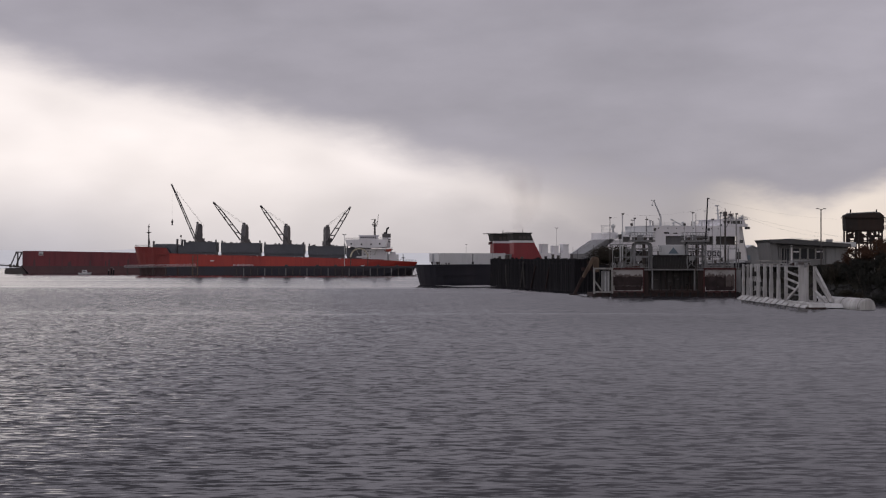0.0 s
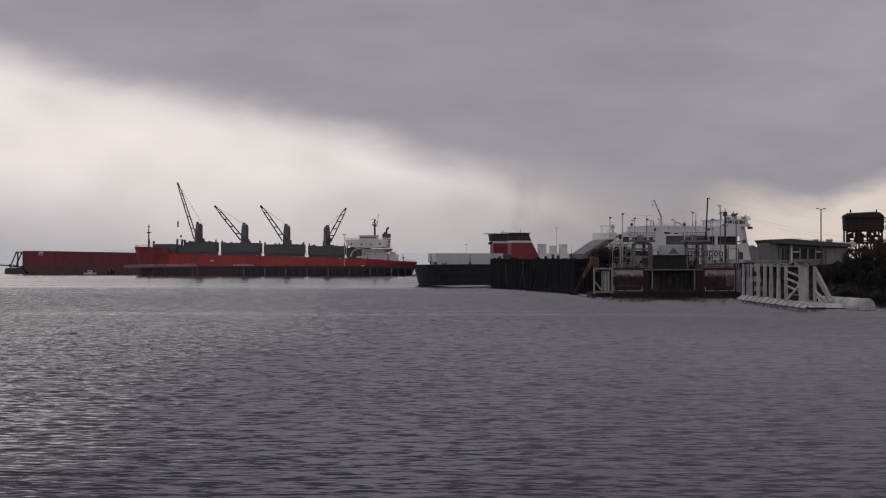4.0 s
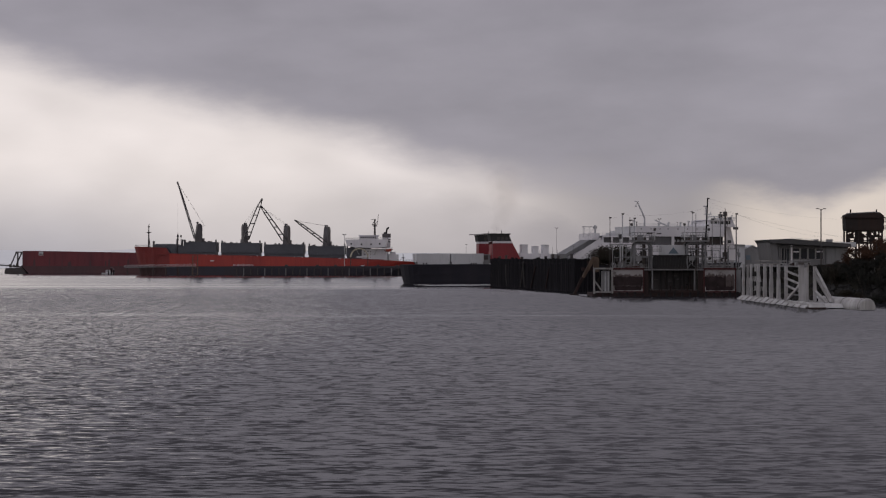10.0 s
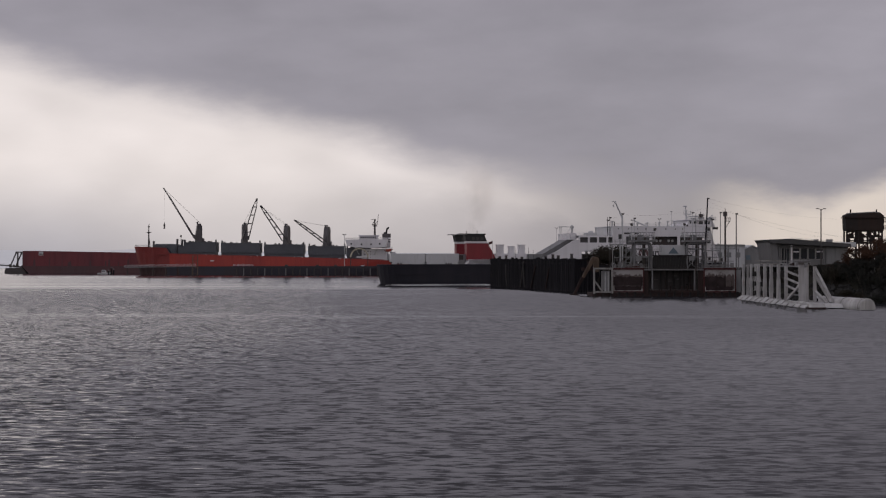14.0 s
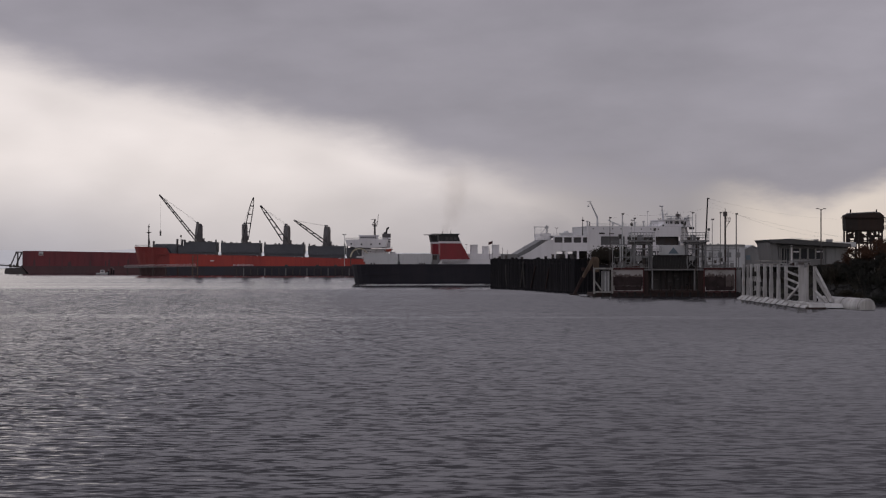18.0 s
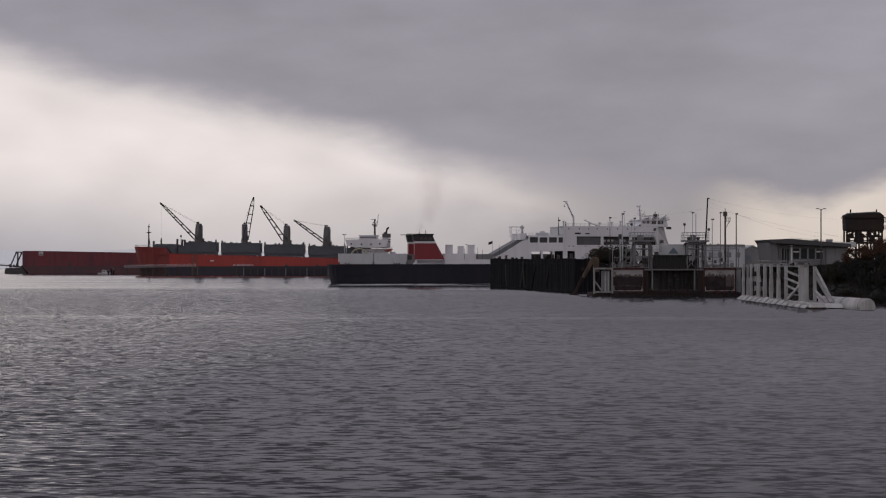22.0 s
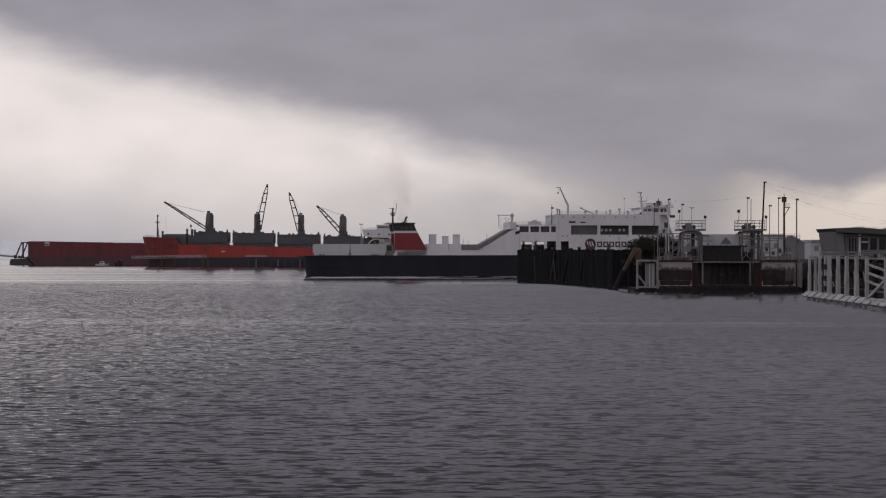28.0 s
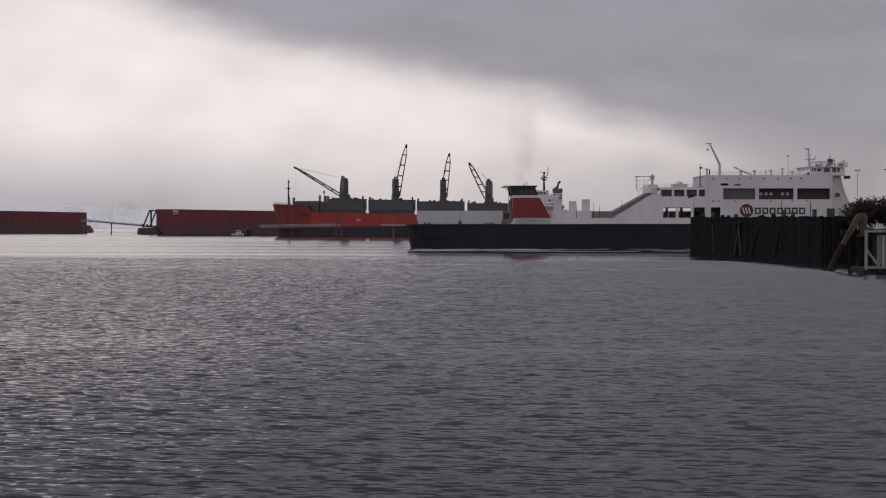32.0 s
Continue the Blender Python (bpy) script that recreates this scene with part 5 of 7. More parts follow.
        for q in range(4):
            bm = B()
            u = u0 + 6 + q * (u1 - u0 - 10) / 3.2
            box(bm, LX(u), LX(u + 0.9), 0.42, 0.5, LZ(515), LZ(500 - 3 * (q % 2)))
            part("board_batten", bm, RUST, bd)
    bm = B()
    box(bm, LX(1304), LX(1312.5), 0.8, 1.2, LZ(518), LZ(478))
    part("grey_panel", bm, MID_GREY, ls)
    for u0, u1 in ((1139.8, 1148), (1236, 1245.8)):
        bm = B()
        box(bm, LX(u0), LX(u1), 0.8, 1.3, LZ(519), LZ(478))
        part("rusted_cheek", bm, RUST, ls)
    # the ramp mouth: recess wall darkened as shadow, black curtain above, posts both sides
    bm = B()
    box(bm, LX(1140), LX(1246), 9.0, 9.3, LZ(478), LZ(455))
    part("back_plate", bm, CURTAIN, ls)
    bm = B()
    box(bm, LX(1148), LX(1237), 3.4, 3.7, LZ(520), LZ(478.8))
    box(bm, LX(1150), LX(1236), 1.05, 3.4, LZ(517), LZ(513))
    part("recess", bm, RECESS, ls, "rust-streaked recess, painted dark as the ramp's shadow")
    rnd = random.Random(15)
    for i in range(15):
        u = 1156 + rnd.uniform(0, 70)
        v = rnd.uniform(484, 508)
        bm = B()
        if i % 3:
            box(bm, LX(u), LX(u + rnd.uniform(2, 9)), 2.9, 3.3, LZ(v + rnd.uniform(0.8, 2.2)), LZ(v))
        else:
            box(bm, LX(u), LX(u + rnd.uniform(0.8, 2.0)), 2.9, 3.3, LZ(516), LZ(v))
        part("recess_rib", bm, rnd.choice((RUST, DARK_STEEL, CURTAIN)), ls)
    n = 26
    bm = B()
    box(bm, LX(1161), LX(1220), 2.5, 2.7, LZ(477), LZ(452.6))
    apron = part("ramp_apron", bm, APRON, ls, "raised black ramp apron")
    top0, top1, low0, low1 = 1157.5, 1226, 1160, 1221
    for i in range(n):
        a0, a1 = i / n, (i + 0.96) / n
        y = 2.0 + 0.12 * (i % 2)
        v = 478 + (1.2 * noise.noise(Vector((i * 0.7, 2, 0))))
        bm = B()
        prism(bm, [(LX(top0 + (top1 - top0) * a0), LZ(452.5)), (LX(top0 + (top1 - top0) * a1), LZ(452.5)), (LX(low0 + (low1 - low0) * a1), LZ(v)), (LX(low0 + (low1 - low0) * a0), LZ(v))], y, y + 0.3)
        part("apron_strip", bm, APRON, apron)
    bm = B()
    box(bm, LX(top0 - 1), LX(top1 + 1), 1.8, 2.7, LZ(453.4), LZ(451.4))
    part("apron_bar", bm, APRON, apron)
    for u in (1154, 1229):
        bm = B()
        box(bm, LX(u), LX(u + 2.2), 0.6, 1.1, LZ(519), LZ(478))
        part("guide_post", bm, TOWER_GREY, ls)
    for u in (1172, 1183, 1194, 1206, 1213):
        bm = B()
        rod(bm, (LX(u), 2.5, LZ(513)), (LX(u), 2.5, LZ(479)), 0.24, 0.22, 8)
        part("timber_fender", bm, CURTAIN, ls)
    bm = B()
    box(bm, LX(1138), LX(1250), 0.5, 1.2, LZ(478.8), LZ(477.0))
    part("cross_beam", bm, TOWER_GREY, ls, "grey steel cross beam")
    bm = B()
    box(bm, LX(1150), LX(1240), 0.2, 1.0, LZ(519), LZ(514.5))
    part("sill_beam", bm, RUST, ls, "rust-brown sill beam")
    rnd = random.Random(5)
    for i in range(8):
        u = 1152 + i * 10.8 + rnd.uniform(-3.5, 3.5)
        bm = B()
        box(bm, LX(u), LX(u + rnd.uniform(1, 2.2)), 0.1, 0.5, LZ(516), LZ(rnd.uniform(505, 513)))
        part("fender_bracket", bm, RUST, ls)
    # deck behind and roadway to the shore
    bm = B()
    box(bm, LX(1084), LX(1300), 1.3, 8.8, LZ(478.5), LZ(476.0))
    part("deck", bm, DARK_STEEL, ls)
    bm = B()
    box(bm, LX(1150), LX(1245), 9.4, 60, LZ(478), LZ(471))
    part("roadway", bm, DARK_STEEL, ls)
    for u0, u1, y in ((1086, 1150, 1.4), (1246, 1300, 1.4), (1086, 1152, 8.0), (1246, 1300, 8.0)):
        bm = B()
        railing(bm, [(LX(u0), y, LZ(476)), (LX(u1), y, LZ(476))], 1.1, 0.045, 1.5)
        part("guard_rail", bm, OLD_WHITE, ls)
    bm = B()
    bar(bm, (LX(1108), 2.2, LZ(474.5)), (LX(1134), 2.2, LZ(472.5)), 0.5, 1.4)
    part("mooring_skid", bm, RUST_RED, ls, "low dull red skid on the deck")
    # signboard over the ramp with a blue triangle
    bm = B()
    box(bm, LX(1172), LX(1219), 6.0, 6.3, LZ(452), LZ(434))
    sign = part("sign_board", bm, PALE_GREY, ls, "pale signboard with a blue-grey triangle")
    bm = B()
    prism(bm, [(LX(1189), LZ(449)), (LX(1207.5), LZ(449)), (LX(1198), LZ(437.5))], 5.9, 5.99)
    part("triangle", bm, BLUE_GREY, sign, "blue-grey triangle")
    for u in (1174, 1216):
        bm = B()
        box(bm, LX(u), LX(u + 1.5), 6.3, 6.6, LZ(476), LZ(434))
        part("sign_post", bm, MID_GREY, sign)


def lift_tower(u0, u1, seed):
    """A steel portal tower with round-cornered top, platform, rails and sheaves; x runs across the ramp."""
    w = (u1 - u0) * KL
    tw = thing("lift_tower", pose(LX0 + LX(u0), LY0 + 2, 0), "grey steel hoist tower with railed top platform", "tower", "hoist towers")
    zb, zt = LZ(477), LZ(428)
    for y in (0.3, 4.5):
        # a round-cornered portal of heavy tube
        bm = B()
        rr = 0.9 if seed == 1 else 0.4
        run = [(0.45, zb)] + [(0.45 + rr - rr * math.cos(k), zt - 0.4 - rr + rr * math.sin(k)) for k in (math.pi / 2 * i / 5 for i in range(6))]
        run += [(w - x, z) for x, z in run[::-1]]
        for (xa, za), (xb, zb2) in zip(run, run[1:]):
            rod(bm, (xa, y, za), (xb, y, zb2), 0.33, 0.33, 8)
        part("portal_frame", bm, TOWER_GREY, tw, "grey round-cornered portal of heavy tube")
    bm = B()
    box(bm, 0.75, w - 0.75, 0.1, 0.5, zb + 3.2, zb + 3.7)
    part("tie_beam", bm, TOWER_GREY, tw)
    bm = B()
    box(bm, -0.5, w + 0.5, -0.5, 5.4, zt, zt + 0.45)
    part("platform", bm, TOWER_GREY, tw)
    bm = B()
    box(bm, w * 0.52, w * 0.66, 1.6, 2.8, zb, zt)
    part("counterweight_duct", bm, DARK_STEEL, tw, "dark counterweight casing")
    for x in (w * 0.2, w * 0.62):
        bm = B()
        rod(bm, (x, 1.6, zt + 0.95), (x, 2.0, zt + 0.95), 0.5, 0.5, 14)
        box(bm, x - 0.35, x + 0.35, 1.5, 2.1, zt + 0.45, zt + 0.9)
        part("sheave", bm, DARK_STEEL, tw)
    bm = B()
    box(bm, w * 0.3, w * 0.55, 2.4, 4.0, zt + 0.45, zt + 1.9)
    part("motor_box", bm, TOWER_GREY, tw)
    bm = B()
    railing(bm, [(-0.4, -0.4, zt + 0.45), (w + 0.4, -0.4, zt + 0.45), (w + 0.4, 5.3, zt + 0.45), (-0.4, 5.3, zt + 0.45), (-0.4, -0.4, zt + 0.45)], 2.1, 0.06, 1.7, 3)
    part("guard_rail", bm, MID_GREY, tw)
    for x, h in ((-0.4, 4.6), (w + 0.4, 3.2)):
        bm = B()
        rod(bm, (x, -0.4, zt + 0.45), (x, -0.4, zt + h), 0.1, 0.08, 6)
        post = part("lamp_post", bm, PALE_GREY, tw)
        bm = B()
        box(bm, x - 0.35, x + 0.25, -0.65, -0.15, zt + h - 0.2, zt + h + 0.5)
        part("lamp_head", bm, DARK_STEEL, post, "dark lamp housing")
    bm = B()
    for k in range(2):
        z0 = zb + 0.5 + k * 2.4
        bar(bm, (0.4, 0.1, z0), (w * 0.45, 0.1, z0 + 2.3), 0.14, 0.14)
        bar(bm, (w * 0.45, 0.1, z0), (0.4, 0.1, z0 + 2.3), 0.14, 0.14)
    part("cross_brace", bm, TOWER_GREY, tw)
    bm = B()
    bar(bm, (-1.5, 0.3, zb), (0.3, 0.3, zb + 4.6), 0.28, 0.28)
    bar(bm, (-0.9, 0.8, zb), (0.3, 0.8, zb + 4.6), 0.2, 0.2)
    part("raking_strut", bm, TOWER_GREY, tw)
    bm = B()
    box(bm, 0.9, 2.3, -0.1, 0.4, zb + 2.4, zb + 3.6)
    part("cabinet", bm, MID_GREY, tw)
    # an outrigger landing beside the tower, with pipe rails and hangers
    side = w if seed == 2 else -0.2
    way = 1 if seed == 2 else -1
    for dx, h in ((1.6, 4.6), (3.4, 5.4), (4.9, 3.6)):
        bm = B()
        rod(bm, (side + way * dx, 0.6, zb), (side + way * dx, 0.6, zb + h), 0.10, 0.09, 6)
        part("outrigger_post", bm, TOWER_GREY, tw)
    for h, reach in ((1.2, 4.9), (3.3, 4.9), (5.1, 3.4)):
        bm = B()
        rod(bm, (side, 0.6, zb + h), (side + way * reach, 0.6, zb + h), 0.09, 0.09, 6)
        part("pipe_rail", bm, MID_GREY, tw)
    for dx, h in ((0.8, 2.6), (2.4, 1.6), (4.1, 2.2)):
        bm = B()
        box(bm, side + way * dx - 0.3, side + way * dx + 0.3, 0.7, 1.3, zb + h, zb + h + 0.9)
        part("junction_box", bm, DARK_STEEL, tw)
    for x in (w * 0.32, w * 0.40):
        bm = B()
        rod(bm, (x, 0.9, zb + 0.2), (x, 0.9, zt), 0.05, 0.05, 5)
        part("hoist_wire", bm, DARK_STEEL, tw)
    bm = B()
    rod(bm, (0.5, 0.25, zb + 5.6), (w - 0.5, 0.25, zb + 5.6), 0.2, 0.2, 8)
    part("upper_tie", bm, TOWER_GREY, tw)


def pole(u, v_top, v_low, r, mat, label, y=361, head="", lean=0.0, name="mooring_light_pole"):
    K = y / 2500.0
    x0 = (u - 784) * K
    Zf = lambda v: 9.9 + (461 - v) * K
    p = thing(name, pose(x0, y, Zf(v_low)), label, "pole")
    h = Zf(v_top) - Zf(v_low)
    bm = B()
    rod(bm, (-lean * h, 0, 0), (0, 0, h), r, r * 0.75, 8)
    part("shaft", bm, mat, p)
    if head == "lamp":
        bm = B()
        box(bm, -0.2, 0.5, -0.18, 0.18, h - 0.3, h + 0.08)
        part("lamp_head", bm, DARK_STEEL, p, "dark lamp housing")
    elif head == "cap":
        bm = B()
        rod(bm, (0, 0, h - 1.3), (0, 0, h), r * 2.0, r * 2.0, 10)
        part("cap", bm, DARK_STEEL, p)
    elif head == "twin":
        bm = B()
        for s in (-1, 1):
            bar(bm, (0, 0, h - 0.3), (s * 0.7, 0, h), 0.1, 0.1)
            box(bm, s * 0.95 - 0.4, s * 0.95 + 0.4, -0.2, 0.2, h - 0.06, h + 0.14)
        part("lamp_arms", bm, DARK_STEEL, p, "two lamp arms")
    elif head == "cross":
        bm = B()
        bar(bm, (-0.9, 0, h - 0.2), (0.9, 0, h - 0.2), 0.16, 0.16)
        box(bm, -1.2, -0.4, -0.3, 0.3, h - 0.1, h + 0.35)
        box(bm, 0.4, 1.2, -0.3, 0.3, h - 0.1, h + 0.35)
        part("floodlights", bm, DARK_STEEL, p)
    return p


def build_poles():
    pl = "grey steel pole with a dark lamp head beside the ramp"
    for a in ((1079.5, 385, 478, 0.11, DARK_STEEL, pl, 398, "lamp"), (1101.5, 378, 478, 0.2, PALE_GREY, pl, 391, "lamp"), (1097.5, 415, 478, 0.24, PALE_GREY, pl, 393, "cap"),
              (1122.5, 386, 478, 0.12, PALE_GREY, pl, 391, "lamp"), (1225.5, 376, 470, 0.1, PALE_GREY, pl, 390, "lamp"), (1231.5, 378, 470, 0.11, MID_GREY, pl, 392, ""),
              (1260.5, 388, 476, 0.1, MID_GREY, pl, 390, "lamp"), (1275, 376, 476, 0.12, MID_GREY, pl, 393, "lamp"), (1303, 378, 476, 0.2, MID_GREY, pl, 390, "lamp"), (1289, 436, 478, 0.16, MID_GREY, pl, 389, "")):
        pole(*a)
    pole(1252.5, 351, 478, 0.24, TIMBER, "tall leaning dark timber mast with a lamp", 391, "lamp", 0.045, "timber_mast")
    p = pole(1283.5, 375, 476, 0.3, DARK_STEEL, "stout dark signal column with bracket and railed stage", 391, "cap", 0.0, "signal_column")
    h = (476 - 375) * 391 / 2500
    bm = B()
    rod(bm, (0, 0, h), (0, 0, h + 0.9), 0.12, 0.06, 6)
    bar(bm, (0, 0, h - 2.6), (1.4, 0, h - 2.6), 0.2, 0.5)
    bar(bm, (0, 0, h - 4.8), (1.2, 0, h - 2.7), 0.14, 0.14)
    railing(bm, [(0.3, -0.3, h - 2.5), (1.4, -0.3, h - 2.5)], 0.9, 0.04, 0.6)
    part("stage", bm, DARK_STEEL, p)
    # rails round the signal stage and the catwalk beside it
    cw = thing("catwalk", pose(LX0, LY0 + 3, 0), "pale railed steel catwalk linking the towers", "catwalk")
    for u0, u1, v in ((1262, 1312, 440), (1084, 1122, 432), (1158, 1174, 444), (1217, 1232, 444)):
        bm = B()
        box(bm, LX(u0), LX(u1), 0, 1.2, LZ(v + 1.2), LZ(v))
        railing(bm, [(LX(u0), 0.05, LZ(v)), (LX(u1), 0.05, LZ(v))], 1.1, 0.045, 1.2)
        part("walkway", bm, MID_GREY, cw)
    for u, v in ((1264, 440), (1292, 440), (1311, 440), (1086, 432), (1110, 432)):
        bm = B()
        box(bm, LX(u), LX(u + 1.6), 0.3, 0.6, LZ(477), LZ(v + 1.2))
        part("post", bm, MID_GREY, cw)
    for u0, u1, v in ((1250, 1312, 463), (1262, 1312, 470)):
        bm = B()
        box(bm, LX(u0), LX(u1), 7.0, 7.2, LZ(v + 1.4), LZ(v - 1.4))
        part("crash_rail", bm, WHITE_STEEL, cw, "white crash rail")
    pole(1453, 370, 482, 0.19, DARK_STEEL, "tall street lamp with two curved arms by the terminal", 372, "twin", 0, "street_lamp")
    pole(1120, 390, 481.5, 0.12, MID_GREY, "distant floodlight mast on the quay", 830, "cross", 0, "floodlight_mast")
    pole(985, 404, 472.5, 0.14, MID_GREY, "distant floodlight mast on the quay", 1500, "cross", 0, "floodlight_mast")
    pole(1167, 388, 480, 0.14, MID_GREY, "distant floodlight mast on the quay", 900, "cross", 0, "floodlight_mast")
    pole(609.5, 415.5, 472.8, 0.22, PALE_GREY, "pale floodlight mast on the loading pier", 934, "cross", 0, "floodlight_mast")
    pole(825, 433, 474.6, 0.2, MID_GREY, "distant floodlight mast across the water", 1800, "cross", 0, "floodlight_mast")


def wire(p, q, sag, r=0.014):
    w = thing("overhead_wire", pose(*p), "thin black overhead wire sagging between poles", "wire", "overhead wires")
    p, q = Vector(p), Vector(q)
    bm = B()
    n = 14
    pts = [p.lerp(q, i / n) - Vector((0, 0, sag * 4 * (i / n) * (1 - i / n))) - p for i in range(n + 1)]
    for a, b in zip(pts, pts[1:]):
        rod(bm, a, b, r, seg=4)
    part("strand", bm, DARK_STEEL, w)


def at(u, v, y):
    return ((u - 784) * y / 2500, y, 9.9 + (461 - v) * y / 2500)


def build_wires():
    wire(at(1253, 352, 391), at(1490, 388, 515), 1.2)
    wire(at(1253, 356, 391), at(1454, 420, 372), 1.4)
    wire(at(1253, 366, 391), at(1568, 432, 430), 1.0)
    wire(at(1101, 380, 391), at(1253, 368, 391), 1.0, 0.014)
    wire(at(1079, 386, 398), at(1101, 380, 391), 0.4, 0.014)


# ---- leaning fender arm ----
def build_fender_arm():
    f = thing("fender_arm", pose(0, 405, 0), "faded yellow steel fender arm leaning into the water", "fender")
    K = 0.162
    X = lambda u: (u - 784) * K
    Z = lambda v: 9.9 + (461 - v) * K
    bm = B()
    prism(bm, [(X(1013), Z(523)), (X(1017), Z(523)), (X(1034), Z(492)), (X(1029), Z(489))], -0.5, 0.5)
    part("arm_foot", bm, RUST, f, "dark weed-covered lower arm")
    bm = B()
    prism(bm, [(X(1029.5), Z(490.5)), (X(1034), Z(492.5)), (X(1054), Z(459)), (X(1052.5), Z(454.5)), (X(1047), Z(456))], -0.6, 0.6)
    round_edges(part("arm", bm, YELLOW_STEEL, f), 0.12)
    bm = B()
    prism(bm, [(X(1050), Z(482)), (X(1060), Z(482)), (X(1061), Z(459)), (X(1058), Z(455)), (X(1052), Z(455))], 0.8, 2.0)
    round_edges(part("head", bm, YELLOW_STEEL, f), 0.1)
    bm = B()
    box(bm, X(1030), X(1052), 0.75, 1.5, Z(480), Z(474))
    box(bm, X(1040), X(1050), 0.8, 1.4, Z(468), Z(463))
    part("tie_beam", bm, RUST, f)
    bm = B()
    box(bm, X(1008), X(1024), -0.4, 0.4, -0.8, 0.35)
    part("foot", bm, RUST, f)
    for u in (1044, 1056, 1066):
        bm = B()
        rod(bm, (X(u), 3.0, -1.5), (X(u), 3.0, Z(478)), 0.5, 0.45, 8)
        part("support_pile", bm, TIMBER, f)


# ---- white guide fender on its floats ----
def build_guide_fender():
    L = 68.0
    g = thing("guide_fender", pose(75.5, 355, 0, 0, 0, -90), "white steel guide fender with tall slats on a long float", "fender")
    # local: x runs along the fender towards the viewer, +y to the bank side
    bm = B()
    slab(bm, [(0.1, -1.5), (L + 1.5, -1.5), (L + 2.8, 0.2), (L + 1.5, 1.9), (0.1, 1.9)], -0.9, 0.35)
    part("float_hull", bm, RUST, g, "dark weedy float hull")
    n = 13
    for i in range(n):
        a0, a1 = L * i / n + 0.6, L * (i + 1) / n - 0.6
        bm = B()
        lift = 0.12 * (i % 2)
        run = [(-1.95, 0.22), (-0.75, 1.15 + lift), (-0.3, 1.2 + lift), (-0.3, 1.0 + lift), (-0.7, 0.95 + lift), (-1.85, 0.05)]
        ends = [[bm.verts.new((x, y, z)) for y, z in run] for x in (a0, a1)]
        bm.faces.new(ends[0])
        bm.faces.new(ends[1][::-1])
        for k in range(len(run)):
            q = (k + 1) % len(run)
            bm.faces.new((ends[0][k], ends[1][k], ends[1][q], ends[0][q]))
        bmesh.ops.recalc_face_normals(bm, faces=bm.faces)
        part("wedge_plate", bm, PLATE_WHITE, g)
    bm = B()
    box(bm, 0, L + 1.2, -1.56, -1.50, -0.5, 0.22)
    part("weed_line", bm, RUST, g, "dark weedy waterline strip")
    for k, x in enumerate((2.0, 7.2, 10.9, 12.6, 14.8, 18.8, 25.6, 32.0, 39.0)):
        slim = k in (3, 4)
        w = 0.12 if slim else 0.22 if k < 3 else 0.31
        y = -0.55 if not slim else 0.1
        bm = B()
        prism(bm, [(x, 0.8), (x + 0.8, 0.8), (x + 0.8, 9.0), (x, 9.0)], y - w, y + w)
        if not slim:
            prism(bm, [(x - 0.15, 0.8), (x + 0.95, 0.8), (x + 0.95, 4.6), (x + 0.8, 5.6), (x, 5.6), (x - 0.15, 4.6)], y - w - 0.06, y + w + 0.03)
        part("slat", bm, WHITE_STEEL, g)
        bm = B()
        bar(bm, (x + 0.5, 1.7, 0.6), (x + 0.4, 0.6, 6.8), 0.22, 0.22)
        part("strut", bm, WHITE_STEEL, g)
        for z in (2.0, 4.2, 6.6):
            bm = B()
            rod(bm, (x + 1.2, 0.15, z - 0.5), (x + 1.2, 0.15, z + 0.6), 0.42, 0.42, 10)
            part("rubber_roller", bm, CURTAIN, g, "black rubber roller")
    for z, y in ((8.6, 0.5), (2.4, 0.9)):
        bm = B()
        box(bm, 0, L * 0.84, y - 0.12, y + 0.12, z - 0.16, z + 0.16)
        part("rail_beam", bm, MID_GREY, g)
    # raker frame and the broad end slab
    bm = B()
    box(bm, 46, 46.7, -0.85, -0.25, 0.7, 8.6)
    part("raker_post", bm, WHITE_STEEL, g)
    for z in (7.6, 6.0, 4.4):
        bm = B()
        bar(bm, (46.3, -0.6, z), (56.6, 0.6, z - 1.4), 0.4, 0.35)
        part("raker", bm, WHITE_STEEL, g)
    bm = B()
    bar(bm, (47, -1.0, 0.7), (56.6, 0.3, 5.2), 0.5, 0.4)
    part("raker", bm, WHITE_STEEL, g)
    bm = B()
    box(bm, 57, 57.8, -0.55, 1.45, 0.9, 9.0)
    slab_part = part("end_slab", bm, WHITE_STEEL, g, "broad white end slab")
    round_edges(slab_part, 0.08)
    bm = B()
    prism(bm, [(56.8, 9.0), (58.0, 9.0), (57.8, 9.5), (57.0, 9.6)], -0.65, 1.6)
    part("slab_cap", bm, DARK_STEEL, slab_part, "dark worn cap")
    for y in (-0.1, 0.5, 1.1):
        bm = B()
        box(bm, 56.9, 57.02, y, y + 0.1, 1.1, 8.8)
        part("slab_rib", bm, OLD_WHITE, slab_part)
    # walkway rail and odds and ends along the top
    bm = B()
    railing(bm, [(34, 0.9, 8.7), (60, 1.2, 8.9)], 1.0, 0.07, 2.2, 2)
    part("top_rail", bm, MID_GREY, g)
    rnd = random.Random(41)
    for i in range(9):
        bm = B()
        x = 36 + i * 2.7
        box(bm, x, x + rnd.uniform(0.6, 1.4), 0.5, 1.1, 8.4, 8.8 + rnd.uniform(0.1, 0.7))
        part("top_fitting", bm, rnd.choice((DARK_STEEL, RUST, MID_GREY)), g)
    bm = B()
    box(bm, 59, 59.6, 2.0, 2.6, 0.6, 8.6)
    part("end_post", bm, WHITE_STEEL, g)
    for y0, z0, y1, z1 in ((2.4, 8.2, 5.6, 1.0), (2.5, 6.6, 5.0, 1.2), (2.4, 3.4, 4.2, 1.0)):
        bm = B()
